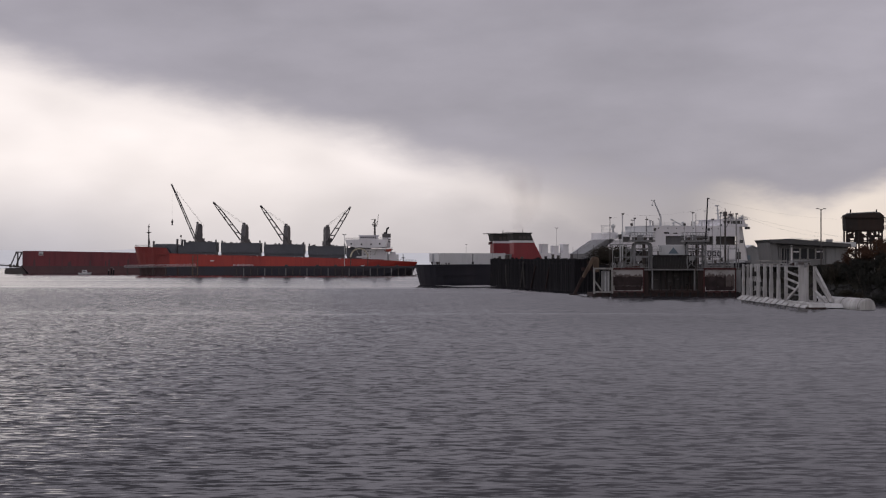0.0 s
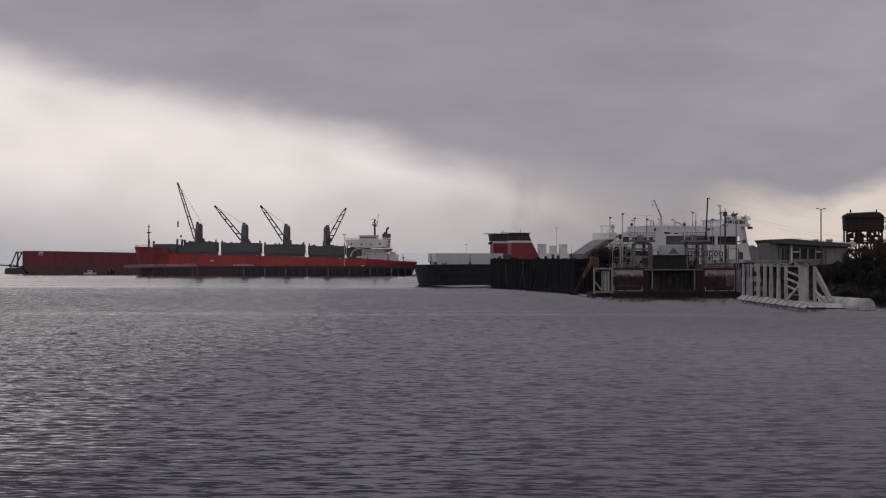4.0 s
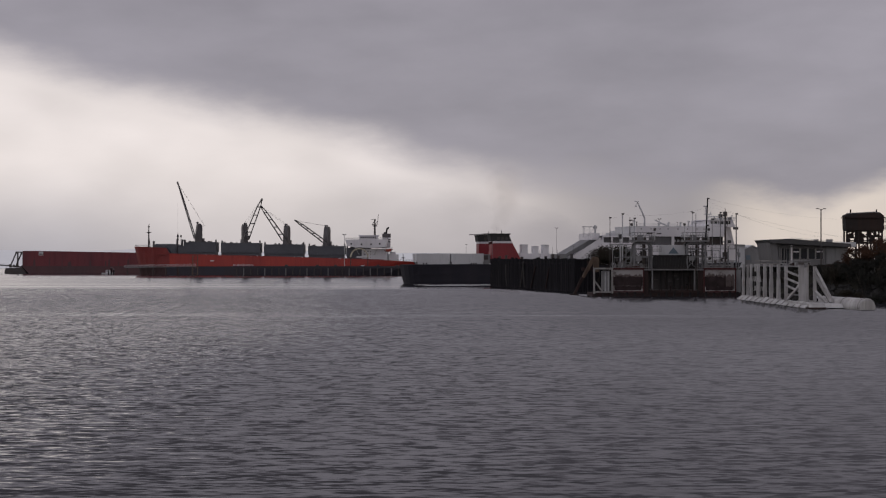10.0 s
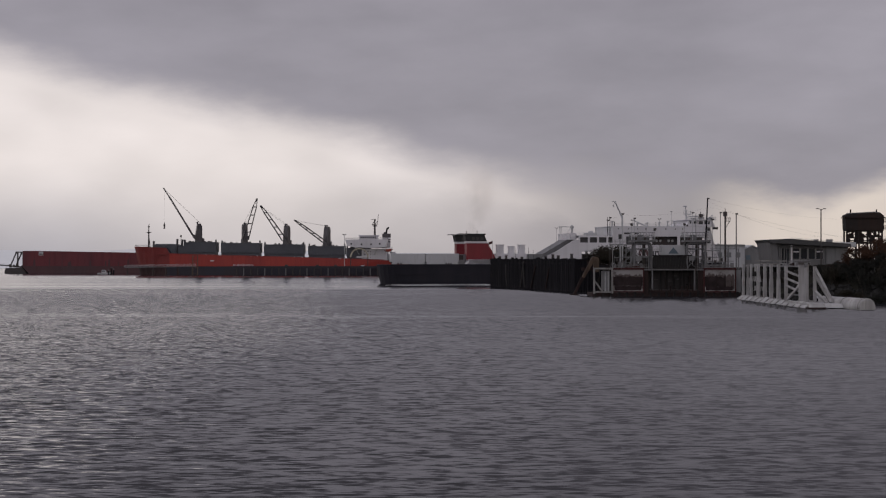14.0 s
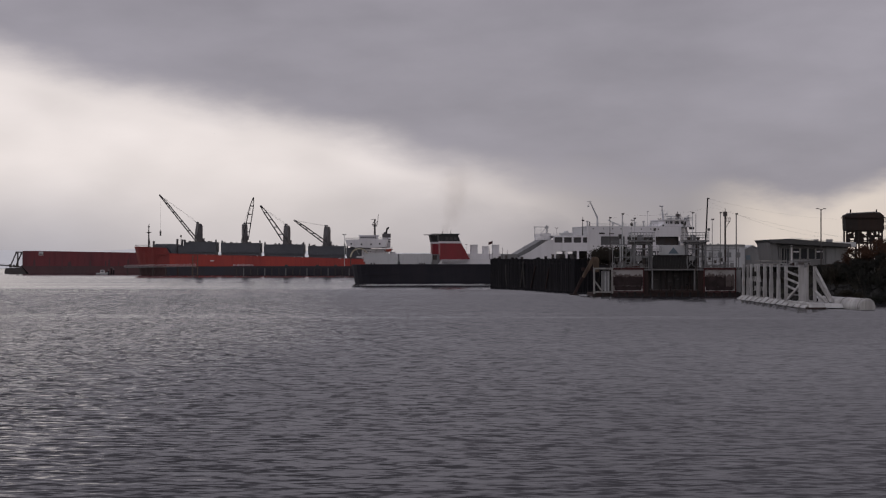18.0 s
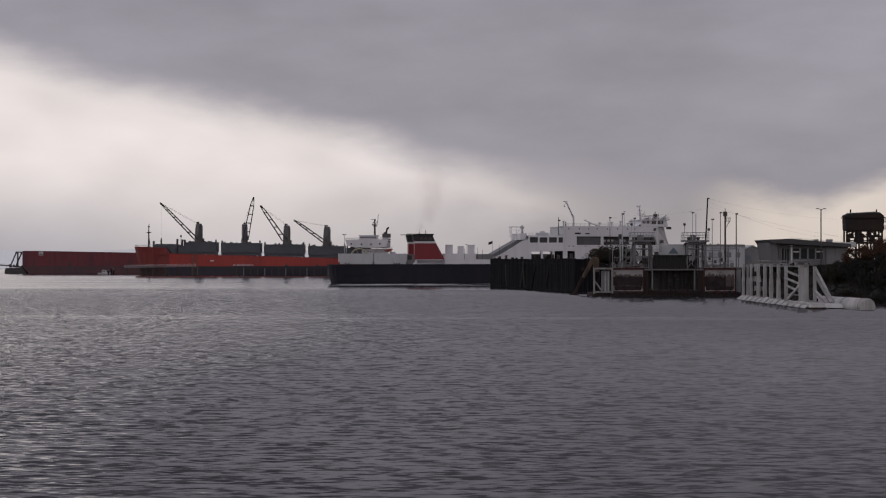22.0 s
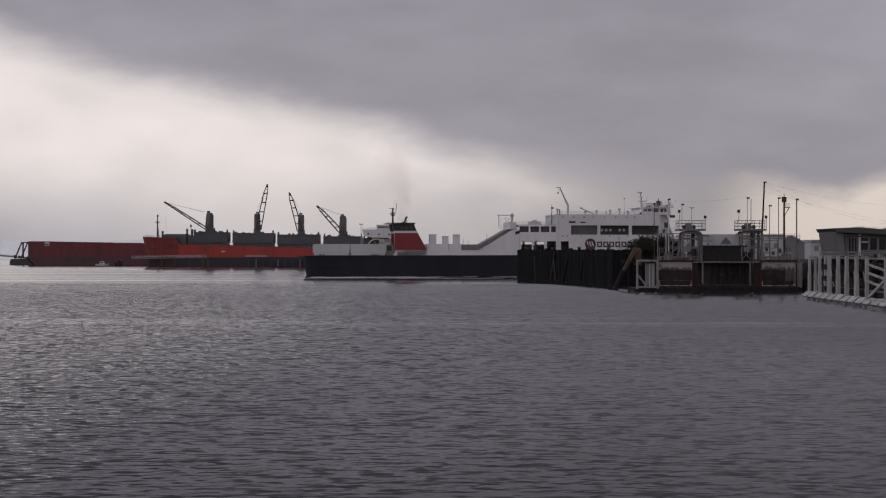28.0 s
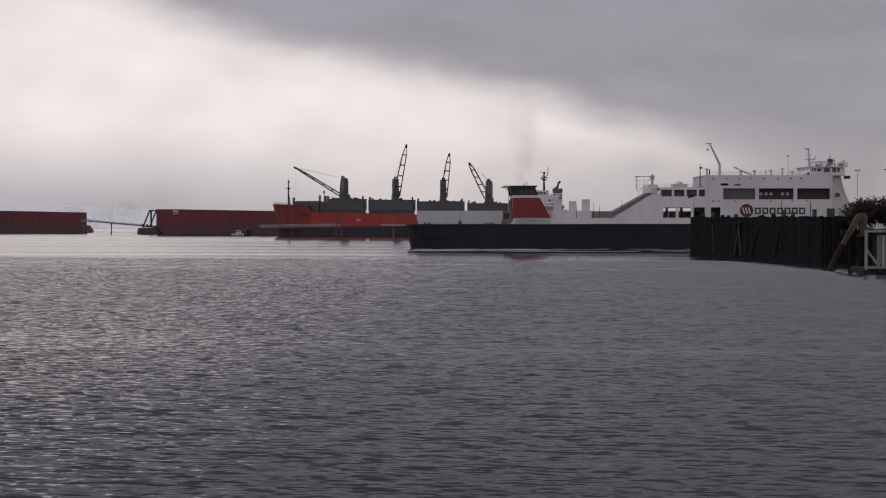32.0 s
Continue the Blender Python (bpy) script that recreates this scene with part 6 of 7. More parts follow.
        bar(bm, (59.4, y0, z0), (61.5, y1, z1), 0.5, 0.5)
        part("side_brace", bm, WHITE_STEEL, g)
    for y, z in ((1.8, 2.0), (1.8, 4.6), (2.6, 1.6)):
        bm = B()
        rod(bm, (58.2, y, z), (59.0, y, z), 0.5, 0.5, 10)
        part("rubber_roller", bm, CURTAIN, g)
    bm = B()
    prism(bm, [(48, 0.36), (L + 1.0, 0.36), (L + 0.2, 1.1), (49, 1.15)], -1.3, 2.0)
    prism(bm, [(56, 0.2), (67, 0.2), (66, 1.0), (57, 1.1)], 2.0, 6.2)
    part("end_deck", bm, PLATE_WHITE, g)
    d = Vector((0.15, -1, 0)).normalized()
    # round pontoon beside it
    t = thing("round_pontoon", pose(84.6, 281.5, 0.55, 0, 0, math.degrees(math.atan2(-d.y, -d.x))), "white cylindrical steel pontoon floating by the fender", "pontoon")
    bm = B()
    rod(bm, (0, 0, 0), (26, 0, 0), 1.75, 1.75, 28)
    round_edges(part("drum", bm, PLATE_WHITE, t), 0.25)
    for x in (0.6, 9, 17):
        bm = B()
        rod(bm, (x, 0, 0), (x + 0.25, 0, 0), 1.82, 1.82, 28)
        part("band", bm, OLD_WHITE, t)
    bm = B()
    rod(bm, (2.6, 0.2, 1.6), (2.6, 0.2, 1.95), 0.2, 0.2, 8)
    part("mooring_eye", bm, RUST, t)
    bm = B()
    bar(bm, (8.0, -0.6, 1.85), (10.2, 0.4, 1.85), 0.2, 0.15)
    part("deck_bar", bm, RUST, t)


# ---- terminal, tower and far sheds ----
def build_terminal():
    K = 0.154
    X = lambda u: (u - 784) * K
    Z = lambda v: 9.9 + (461 - v) * K
    t = thing("terminal_building", pose(0, 385, 0), "low grey terminal building with slanted dark roof and glazing", "building")
    bm = B()
    prism(bm, [(X(1358), Z(424.5)), (X(1396), Z(422.8)), (X(1502), Z(432)), (X(1503), Z(437.5)), (X(1462), Z(436)), (X(1372), Z(431)), (X(1361), Z(430))], -2.0, 16)
    part("roof", bm, ROOF, t, "dark slanted roof slab")
    bm = B()
    prism(bm, [(X(1361), Z(430)), (X(1373), Z(431)), (X(1379), Z(485)), (X(1369), Z(485))], -1.0, 15)
    part("canted_wall", bm, WALL_GREY, t, "outward leaning grey end wall")
    bm = B()
    panes = [(1383, 1397, 470, 440), (1403, 1415, 459, 440), (1417, 1429, 459, 440), (1431, 1443, 459, 440), (1444, 1457, 459, 441)]
    pierced(bm, X(1374), X(1462), Z(485), Z(433), 0, 0.4, [(X(u), X(u1), Z(v0), Z(v1)) for u, u1, v0, v1 in panes])
    part("front_wall", bm, WALL_GREY, t)
    for k, (u, u1, v0, v1) in enumerate(panes):
        bm = B()
        box(bm, X(u), X(u1), 0.25, 0.32, Z(v0), Z(v1))
        w = part("window", bm, GLASS, t, "dark glazing")
        bm = B()
        for a in (u, u1):
            box(bm, X(a) - 0.07, X(a) + 0.07, -0.05, 0.3, Z(v0), Z(v1))
        box(bm, X(u), X(u1), -0.04, 0.28, Z(v0) - 0.08, Z(v0) + 0.08)
        part("window_frame", bm, OLD_WHITE, w, "dull white window frame")
        if k in (1, 4):
            bm = B()
            box(bm, X(u) + 0.2, X(u1) - 0.2, -0.12, 0.2, Z(447), Z(445))
            part("transom", bm, SHIP_WHITE, w, "white transom")
    bm = B()
    box(bm, X(1399.2), X(1401.8), -0.3, 0.2, Z(478), Z(434))
    part("mullion_post", bm, SHIP_WHITE, t, "white post beside the glazing")
    for u in (1387.5, 1392):
        bm = B()
        box(bm, X(u), X(u + 0.8), -0.06, 0.24, Z(470), Z(440))
        part("mullion", bm, MID_GREY, t)
    bm = B()
    box(bm, X(1376), X(1500), -0.35, -0.05, Z(438.2), Z(436.4))
    part("soffit_band", bm, ROOF, t)
    for u in (1379, 1459, 1478, 1492):
        bm = B()
        rod(bm, (X(u), -0.3, Z(485)), (X(u), -0.3, Z(437)), 0.09, 0.09, 6)
        part("downpipe", bm, MID_GREY, t)
    bm = B()
    prism(bm, [(X(1462), Z(485)), (X(1500), Z(485)), (X(1500), Z(437)), (X(1462), Z(436))], -0.2, 14)
    part("side_wall", bm, MID_GREY, t)
    bm = B()
    box(bm, X(1375), X(1500), 13.5, 14, Z(485), Z(436))
    part("back_wall", bm, WALL_GREY, t)
    bm = B()
    railing(bm, [(X(1400), 2, Z(424)), (X(1500), 2, Z(432))], 0.5, 0.04, 1.5, 1)
    part("roof_rail", bm, MID_GREY, t)
    for u, w in ((1380, 1.2), (1448, 0.9), (1470, 1.4)):
        bm = B()
        box(bm, X(u), X(u) + w, 3, 5, Z(432), Z(423.5))
        part("roof_unit", bm, MID_GREY, t)
    bm = B()
    box(bm, X(1462), X(1516), 0.5, 13, Z(437), Z(429))
    part("annex_roof", bm, PALE_GREY, t, "pale flat annex roof")
    # yard furniture in front
    for u0, u1, v in ((1318, 1372, 462), (1318, 1372, 467)):
        f = thing("crash_barrier", pose(X(u0), 372, 7.0), "white crash barrier along the approach road", "barrier", "crash barriers")
        bm = B()
        w = X(u1) - X(u0)
        z = Z(v) - 7.0
        box(bm, 0, w, 0, 0.12, z - 0.2, z + 0.2)
        part("rail", bm, OLD_WHITE, f)
        for i in range(6):
            bm = B()
            box(bm, w * i / 5 - 0.08, w * i / 5 + 0.08, 0.12, 0.3, -0.5, z + 0.15)
            part("post", bm, MID_GREY, f)


def build_bunker_tower():
    K = 0.208
    X = lambda u: (u - 1490) * K
    Z = lambda v: 9.9 + (461 - v) * K
    t = thing("bunker_tower", pose((1490 - 784) * K + 1.3, 520, 0), "derelict blackened hopper tower on lattice legs", "tower")
    bm = B()
    prism(bm, [(0.3, Z(409)), (14.2, Z(409)), (14.4, Z(382)), (13.2, Z(377.5)), (11, Z(376)), (6, Z(377.5)), (1.4, Z(378.5)), (0.1, Z(381))], 0, 5)
    round_edges(part("hopper", bm, TOWER_BLACK, t, "soot-black hopper body"), 0.3)
    bm = B()
    pierced(bm, 0.4, 14.0, Z(432), Z(409), 0.7, 1.0, [(0.9, 2.3, Z(415), Z(411)), (3.2, 4.2, Z(420), Z(412)), (6.2, 8.6, Z(418), Z(410.5)), (9.8, 10.6, Z(416), Z(411)), (11.6, 13.4, Z(417), Z(410.5)), (2.0, 3.4, Z(428), Z(422)), (7.0, 9.0, Z(428), Z(421)), (11.0, 13.0, Z(428), Z(420))])
    part("skirt_wall", bm, TOWER_BLACK, t, "broken cladding with holes showing sky")
    bm = B()
    box(bm, -0.2, 14.8, -0.4, 5.4, Z(386), Z(384.6))
    part("rim", bm, RUST, t)
    bm = B()
    prism(bm, [(1.5, Z(378.6)), (6, Z(377.7)), (11, Z(376.2)), (13.2, Z(377.7)), (13.0, Z(376.2)), (11, Z(374.6)), (6, Z(376)), (1.6, Z(377))], 0.4, 4.6)
    part("roof", bm, MID_GREY, t)
    for x in (0.5, 4.9, 9.2, 13.4):
        for y in (0.3, 4.3):
            bm = B()
            box(bm, x, x + 0.55, y, y + 0.55, 6.0, Z(409))
            part("leg", bm, TOWER_BLACK, t)
    for k in range(3):
        z0, z1 = Z(409) - 3.6 * (k + 1), Z(409) - 3.6 * k
        for x in (0.7, 5.1, 9.4):
            bm = B()
            bar(bm, (x, 0.4, z0), (x + 4.2, 0.4, z1), 0.3, 0.25)
            bar(bm, (x + 4.2, 0.4, z0), (x, 0.4, z1), 0.3, 0.25)
            part("lattice", bm, TOWER_BLACK, t)
        bm = B()
        box(bm, 0.5, 13.9, 0.25, 0.65, z0 - 0.2, z0 + 0.2)
        part("girt", bm, TOWER_BLACK, t)
    for x in (2.6, 12.2):
        bm = B()
        rod(bm, (x, 2.5, Z(378)), (x, 2.5, Z(370.5)), 0.3, 0.25, 7)
        part("vent_pipe", bm, TOWER_BLACK, t)
    bm = B()
    box(bm, 14.5, 18, 1, 3, Z(406), Z(404.5))
    railing(bm, [(14.5, 1, Z(404.5)), (18, 1, Z(404.5))], 1.1, 0.08, 1.0)
    railing(bm, [(14.5, 1, Z(392)), (18, 1, Z(392))], 1.1, 0.08, 1.0)
    box(bm, 14.5, 18, 1, 3, Z(393.5), Z(392))
    part("side_stage", bm, TOWER_BLACK, t)
    for v, u in ((414, 1497), (414, 1519), (412, 1541)):
        bm = B()
        box(bm, X(u), X(u + 6), 1.2, 1.4, Z(v + 6), Z(v))
        part("chute_plate", bm, RUST, t)


def build_sheds():
    K = 0.32
    X = lambda u: (u - 784) * K
    Z = lambda v: 9.9 + (461 - v) * K
    s = thing("warehouse", pose(0, 800, 0), "long pale metal warehouse behind the berth", "warehouse")
    bm = B()
    box(bm, X(1150), X(1318), 0, 25, 3.2, Z(436))
    part("wall", bm, SHED_GREY, s)
    bm = B()
    prism(bm, [(X(1149), Z(436)), (X(1319), Z(436)), (X(1317), Z(433)), (X(1151), Z(433))], -0.6, 25.6)
    part("roof", bm, MID_GREY, s)
    for i in range(10):
        bm = B()
        u = 1158 + i * 16
        box(bm, X(u), X(u + 8), -0.15, 0, Z(456), Z(447))
        part("roller_door", bm, MID_GREY, s)
    for u in (1240, 1258, 1272):
        bm = B()
        box(bm, X(u), X(u + 2), 3, 4, Z(433), Z(431))
        part("roof_vent", bm, MID_GREY, s)
    g = thing("gabled_shed", pose(0, 812, 0), "grey shed with a low gabled roof", "shed")
    bm = B()
    prism(bm, [(X(1316), 3.2), (X(1362), 3.2), (X(1362), Z(447)), (X(1340), Z(435.5)), (X(1318), Z(440)), (X(1316), Z(445))], 0, 20)
    part("wall", bm, MID_GREY, g)
    bm = B()
    for a, b in (((1316, 445.5), (1340, 435)), ((1340, 435), (1363, 447.5))):
        prism(bm, [(X(a[0]), Z(a[1])), (X(b[0]), Z(b[1])), (X(b[0]), Z(b[1] - 1.6)), (X(a[0]), Z(a[1] - 1.6))], -0.5, 20.5)
    part("roof", bm, SHED_GREY, g)
    bm = B()
    box(bm, X(1328), X(1336), -0.15, 0, Z(460), Z(452))
    part("door", bm, BLUE_GREY, g)
    # a longer shed behind the terminal
    K = 0.34
    d = thing("transit_shed", pose(0, 850, 0), "long pale metal transit shed behind the terminal", "shed")
    bm = B()
    box(bm, X(1366), X(1500), 0, 22, 3.2, Z(447))
    part("wall", bm, SHED_GREY, d)
    bm = B()
    prism(bm, [(X(1365), Z(447)), (X(1501), Z(447)), (X(1499), Z(442)), (X(1367), Z(442))], -0.6, 22.6)
    part("roof", bm, MID_GREY, d)
    for i in range(8):
        bm = B()
        u = 1371 + i * 16
        box(bm, X(u), X(u + 8), -0.15, 0, Z(461), Z(452))
        part("roller_door", bm, MID_GREY, d)


# ---- loading pier beside the bulk carrier, boom and small craft ----
def build_pier():
    K = 0.374
    X = lambda u: (u - 784) * K
    p = thing("loading_pier", pose(0, 935, 0), "dark loading pier with pale piles beside the ship", "pier")
    bm = B()
    box(bm, X(412), X(746), -3, 8, 4.6, 5.6)
    part("deck", bm, DARK_STEEL, p)
    bm = B()
    box(bm, X(412), X(746), -3.3, -3.0, 5.0, 6.1)
    part("kerb", bm, DARK_HULL, p)
    for i in range(27):
        bm = B()
        x = X(420 + i * 12.4)
        rod(bm, (x, -2.6, -1.5), (x, -2.6, 4.8), 0.34, 0.34, 7)
        part("pile", bm, TOWER_GREY if i % 3 == 1 else DARK_STEEL, p)
    bm = B()
    railing(bm, [(X(414), -2.8, 6.0), (X(450), -2.8, 6.0)], 1.2, 0.1, 3.0)
    part("guard_rail", bm, PALE_GREY, p)
    for u in (505, 560, 592, 667, 700):
        bm = B()
        box(bm, X(u), X(u + 5), -3.2, -2.0, 5.6, 7.0)
        part("bollard", bm, DARK_STEEL, p)
    # arch over a conveyor on the pier
    a = thing("conveyor_arch", pose(X(636), 934, 5.6), "grey steel conveyor arch with a white board", "arch")
    bm = B()
    n = 24
    ro, ri = 6.1, 5.3
    zc = 6.3
    for i in range(n):
        t0, t1 = math.pi * i / n, math.pi * (i + 1) / n
        prism(bm, [(ri * math.cos(t0), zc + ri * math.sin(t0)), (ro * math.cos(t0), zc + ro * math.sin(t0)), (ro * math.cos(t1), zc + ro * math.sin(t1)), (ri * math.cos(t1), zc + ri * math.sin(t1))], -0.5, 0.5)
    part("arch_rib", bm, CREAM, a, "pale cream arch rib")
    for s in (-1, 1):
        bm = B()
        box(bm, s * 5.7 - 0.25, s * 5.7 + 0.25, -0.3, 0.3, 0, zc)
        part("leg", bm, DARK_STEEL, a)
    bm = B()
    box(bm, -5.6, 5.6, -0.15, 0.15, zc - 0.7, zc - 0.3)
    part("tie", bm, DARK_STEEL, a)
    bm = B()
    box(bm, -1.8, 1.8, -0.25, 0.1, zc - 0.3, zc + 0.7)
    part("board", bm, SHIP_WHITE, a, "small white board")
    # gangway stair at the bow and floating walkway
    g = thing("gangway_stair", pose(X(345), 936, 0), "yellowish lattice gangway stair beside the hull", "stair")
    for x in (-1.6, 1.6):
        bm = B()
        box(bm, x - 0.18, x + 0.18, -0.5, 0.5, -1.0, 13.5)
        part("post", bm, YELLOW_STEEL, g)
    for k in range(6):
        bm = B()
        z = 1.6 + k * 2.1
        bar(bm, (-1.6, 0, z), (1.6, 0, z + (1.6 if k % 2 else -1.0)), 0.25, 0.25)
        part("flight", bm, YELLOW_STEEL, g)
    w = thing("walkway", pose(X(218), 938, 0), "long pale railed walkway on piles by the bow", "walkway")
    bm = B()
    ww = X(345) - X(218)
    prism(bm, [(0, 4.9), (ww, 5.6), (ww, 6.1), (0, 5.4)], 0, 2)
    part("deck", bm, MID_GREY, w)
    bm = B()
    railing(bm, [(0, 0.1, 5.4), (ww, 0.1, 6.1)], 1.3, 0.09, 2.6)
    part("guard_rail", bm, PALE_GREY, w)
    for i in range(6):
        bm = B()
        x = ww * (0.04 + 0.18 * i)
        rod(bm, (x, 1, -1.5), (x, 1, 5.1), 0.3, 0.3, 7)
        part("pile", bm, DARK_STEEL, w)
    # mooring piles near the barge
    for u, h in ((197, 4.5), (201, 3.6), (192, 3.0)):
        d = thing("mooring_pile", pose((u - 784) * 0.39, 975, 0), "dark timber mooring pile by the barge", "pile", "mooring piles")
        bm = B()
        rod(bm, (0, 0, -1.5), (0.1, 0, h), 0.55, 0.45, 8)
        part("shaft", bm, TIMBER, d)
        bm = B()
        rod(bm, (0.1, 0, h), (0.1, 0, h + 0.3), 0.5, 0.2, 8)
        part("cap", bm, PALE_GREY, d)
    # conveyor boom between the barges
    c = thing("access_boom", pose(-366, 1056, 0), "long sloping grey access boom between two barges", "boom")
    bm = B()
    bar(bm, (0, 0, 9.3), (44, 0, 5.6), 1.0, 1.7)
    rod(bm, (-0.2, -0.6, 9.0), (-0.2, 0.6, 9.0), 1.0, 1.0, 12)
    part("girder", bm, MID_GREY, c)
    bm = B()
    railing(bm, [(0, -0.9, 9.8), (44, -0.9, 6.1)], 0.7, 0.05, 3.0, 2)
    part("guard_rail", bm, MID_GREY, c)
    for x in (2, 20):
        bm = B()
        rod(bm, (x, 0, -1.5), (x, 0, 8.8 - x * 0.084), 0.4, 0.4, 7)
        part("pile", bm, DARK_STEEL, c)


def build_drift_logs():
    for x, y, w in ((-110, 628, 2.4), (-90, 622, 1.8), (-70.5, 622, 2.2)):
        g = thing("drift_log", pose(x, y, 0.05, 0, 0, 4), "dark waterlogged timber adrift on the calm water", "log", "drift logs")
        bm = B()
        rod(bm, (0, 0, -0.05), (w, 0, -0.03), 0.14, 0.11, 9)
        part("trunk", bm, TIMBER, g)
        bm = B()
        rod(bm, (w * 0.7, 0, 0.0), (w * 0.78, 0.1, 0.22), 0.05, 0.03, 6)
        part("branch_stub", bm, TIMBER, g)


def build_workboat():
    b = thing("workboat", pose(-240, 1000, 0), "small white workboat with a low cabin", "boat")
    bm = B()
    hull(bm, [(-4.2, -4.4, 1.2, 1.4, 1.0), (-1, -1, 1.5, 1.7, 1.0), (2, 2, 1.3, 1.6, 1.15), (4.2, 4.9, 0.1, 0.3, 1.5)])
    part("hull", bm, PALE_GREY, b)
    bm = B()
    prism(bm, [(-1.6, 0.9), (1.6, 0.9), (1.2, 3.0), (-1.4, 3.0)], -1.0, 1.0)
    cabin = part("cabin", bm, SHIP_WHITE, b)
    bm = B()
    box(bm, -1.1, 1.0, -1.06, -0.98, 1.9, 2.6)
    part("window", bm, GLASS, cabin)
    bm = B()
    rod(bm, (-0.6, 0, 3.0), (-0.6, 0, 5.2), 0.06, 0.04, 5)
    part("mast", bm, DARK_STEEL, b)
    return b


# ---- plants and rocks on the bank ----
def build_plants():
    rnd = random.Random(21)

    def shrub(x, y, r, h, mat, label, n, size=0.22, name="shrub"):
        z = ground_height(x, y)
        if x > 80:
            h = max(1.6, min(h, 8.9 + max(0.0, min(4.4, (x - 95) * 0.42)) - z))
        s = thing(name, pose(x, y, z), label, name)
        for _ in range(5):
            a = rnd.uniform(0, 6.28)
            bm = B()
            rod(bm, (0, 0, -0.4), (r * 0.5 * math.cos(a), r * 0.5 * math.sin(a), h * 0.7), 0.09, 0.03, 5)
            part("stem", bm, BARK, s)
        bm = B()
        k = 7
        for i in range(k):
            a = 6.283 * i / k + rnd.uniform(-0.4, 0.4)
            q = rnd.uniform(0.1, 0.6)
            leaves(bm, (r * q * math.cos(a), r * q * math.sin(a), h * rnd.uniform(0.3, 0.72)), (r * rnd.uniform(0.4, 0.6), r * rnd.uniform(0.4, 0.6), h * rnd.uniform(0.26, 0.42)), n // k, size, rnd)
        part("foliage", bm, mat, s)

    bank = "dense dark scrub on the harbour bank"
    shrub(52.6, 446, 9.0, 9.4, LEAF_OLIVE, "bushy olive-brown shrub behind the fender arm", 9000, 0.3)
    shrub(57.0, 443, 5.0, 7.2, LEAF, "dark green shrub behind the linkspan", 4000, 0.28)
    shrub(50.0, 441, 3.0, 5.0, LEAF_OLIVE, "low brown shrub at the wharf end", 1000, 0.24)
    for i in range(30):
        x = 84 + i * 1.55 + rnd.uniform(-0.6, 0.6)
        y = shore(x) + rnd.uniform(4.5, 9)
        shrub(x, y, rnd.uniform(2.4, 3.6), rnd.uniform(4.0, 6.5), rnd.choice((LEAF, LEAF, LEAF_OLIVE)), bank, 1100, 0.22)
    for i in range(20):
        x = 92 + i * 2.0 + rnd.uniform(-0.8, 0.8)
        y = shore(x) + rnd.uniform(9, 15)
        shrub(x, y, rnd.uniform(2.8, 4.2), rnd.uniform(5.0, 8.0), rnd.choice((LEAF, LEAF, LEAF_OLIVE)), bank, 1300, 0.24)
    for i in range(26):
        x = 87 + i * 1.75 + rnd.uniform(-0.6, 0.6)
        y = shore(x) + rnd.uniform(14, 21)
        shrub(x, y, rnd.uniform(2.6, 3.8), 2.6 + 0.19 * (x - 87) + rnd.uniform(0, 1.6), LEAF_RUST if x > 95 else rnd.choice((LEAF, LEAF_OLIVE)), "rusty brown autumn scrub on the harbour bank" if x > 95 else bank, 1500, 0.24)
    for i in range(26):
        x = 82 + i * 1.9 + rnd.uniform(-0.6, 0.6)
        y = shore(x) + rnd.uniform(0.8, 3.6)
        shrub(x, y, rnd.uniform(1.8, 2.6), rnd.uniform(2.4, 3.6), rnd.choice((LEAF, LEAF, LEAF_OLIVE)), "low dark scrub overhanging the waterline", 700, 0.22)
    # an autumn tree among them
    for x, y, h, r, n in ((103.0, 336, 7.4, 3.8, 7500), (108.0, 339, 8.0, 4.0, 8500), (99.5, 342, 5.6, 3.0, 3500), (112.5, 336, 7.8, 4.0, 6500)):
        z = ground_height(x, y)
        t = thing("tree", pose(x, y, z), "small autumn tree with thinning orange leaves", "tree", "autumn trees")
        bm = B()
        rod(bm, (0, 0, -0.5), (0.2, 0, h * 0.5), 0.22, 0.14, 7)
        rod(bm, (0.2, 0, h * 0.5), (0.1, 0.1, h * 0.95), 0.14, 0.04, 6)
        part("trunk", bm, BARK, t)
        tips = []
        for k in range(14):
            a = k * 2.4
            z0 = h * rnd.uniform(0.3, 0.8)
            e = Vector((r * rnd.uniform(0.5, 0.95) * math.cos(a), r * rnd.uniform(0.5, 0.95) * math.sin(a), min(h, z0 + h * rnd.uniform(0.1, 0.25))))
            bm = B()
            rod(bm, (0.15, 0, z0), e, 0.07, 0.02, 5)
            part("limb", bm, BARK, t)
            tips.append(e)
        bm = B()
        for e in tips:
            leaves(bm, e, (r * 0.5, r * 0.5, h * 0.16), n // 13, 0.17, rnd, 0.1)
        part("crown", bm, LEAF_AUTUMN, t)
    # riprap along the waterline, too many to count
    bm = B()
    for i in range(2200):
        x = rnd.uniform(80, 140)
        y = shore(x) + rnd.uniform(-1.5, 7.0)
        s = rnd.uniform(0.25, 0.85)
        z = ground_height(x, y) + s * 0.25
        m = pose(x, y, z, rnd.uniform(0, 360), rnd.uniform(0, 360), rnd.uniform(0, 360)) @ Matrix.Diagonal((s, s * rnd.uniform(0.6, 1), s * rnd.uniform(0.5, 0.9), 1))
        v = [bm.verts.new(m @ Vector(p)) for p in ((-1, -0.8, -0.8), (0.9, -1, -0.7), (1, 0.8, -0.9), (-0.8, 1, -0.7), (-0.7, -0.6, 0.8), (0.6, -0.8, 0.9), (0.8, 0.6, 0.7), (-0.6, 0.7, 0.9))]
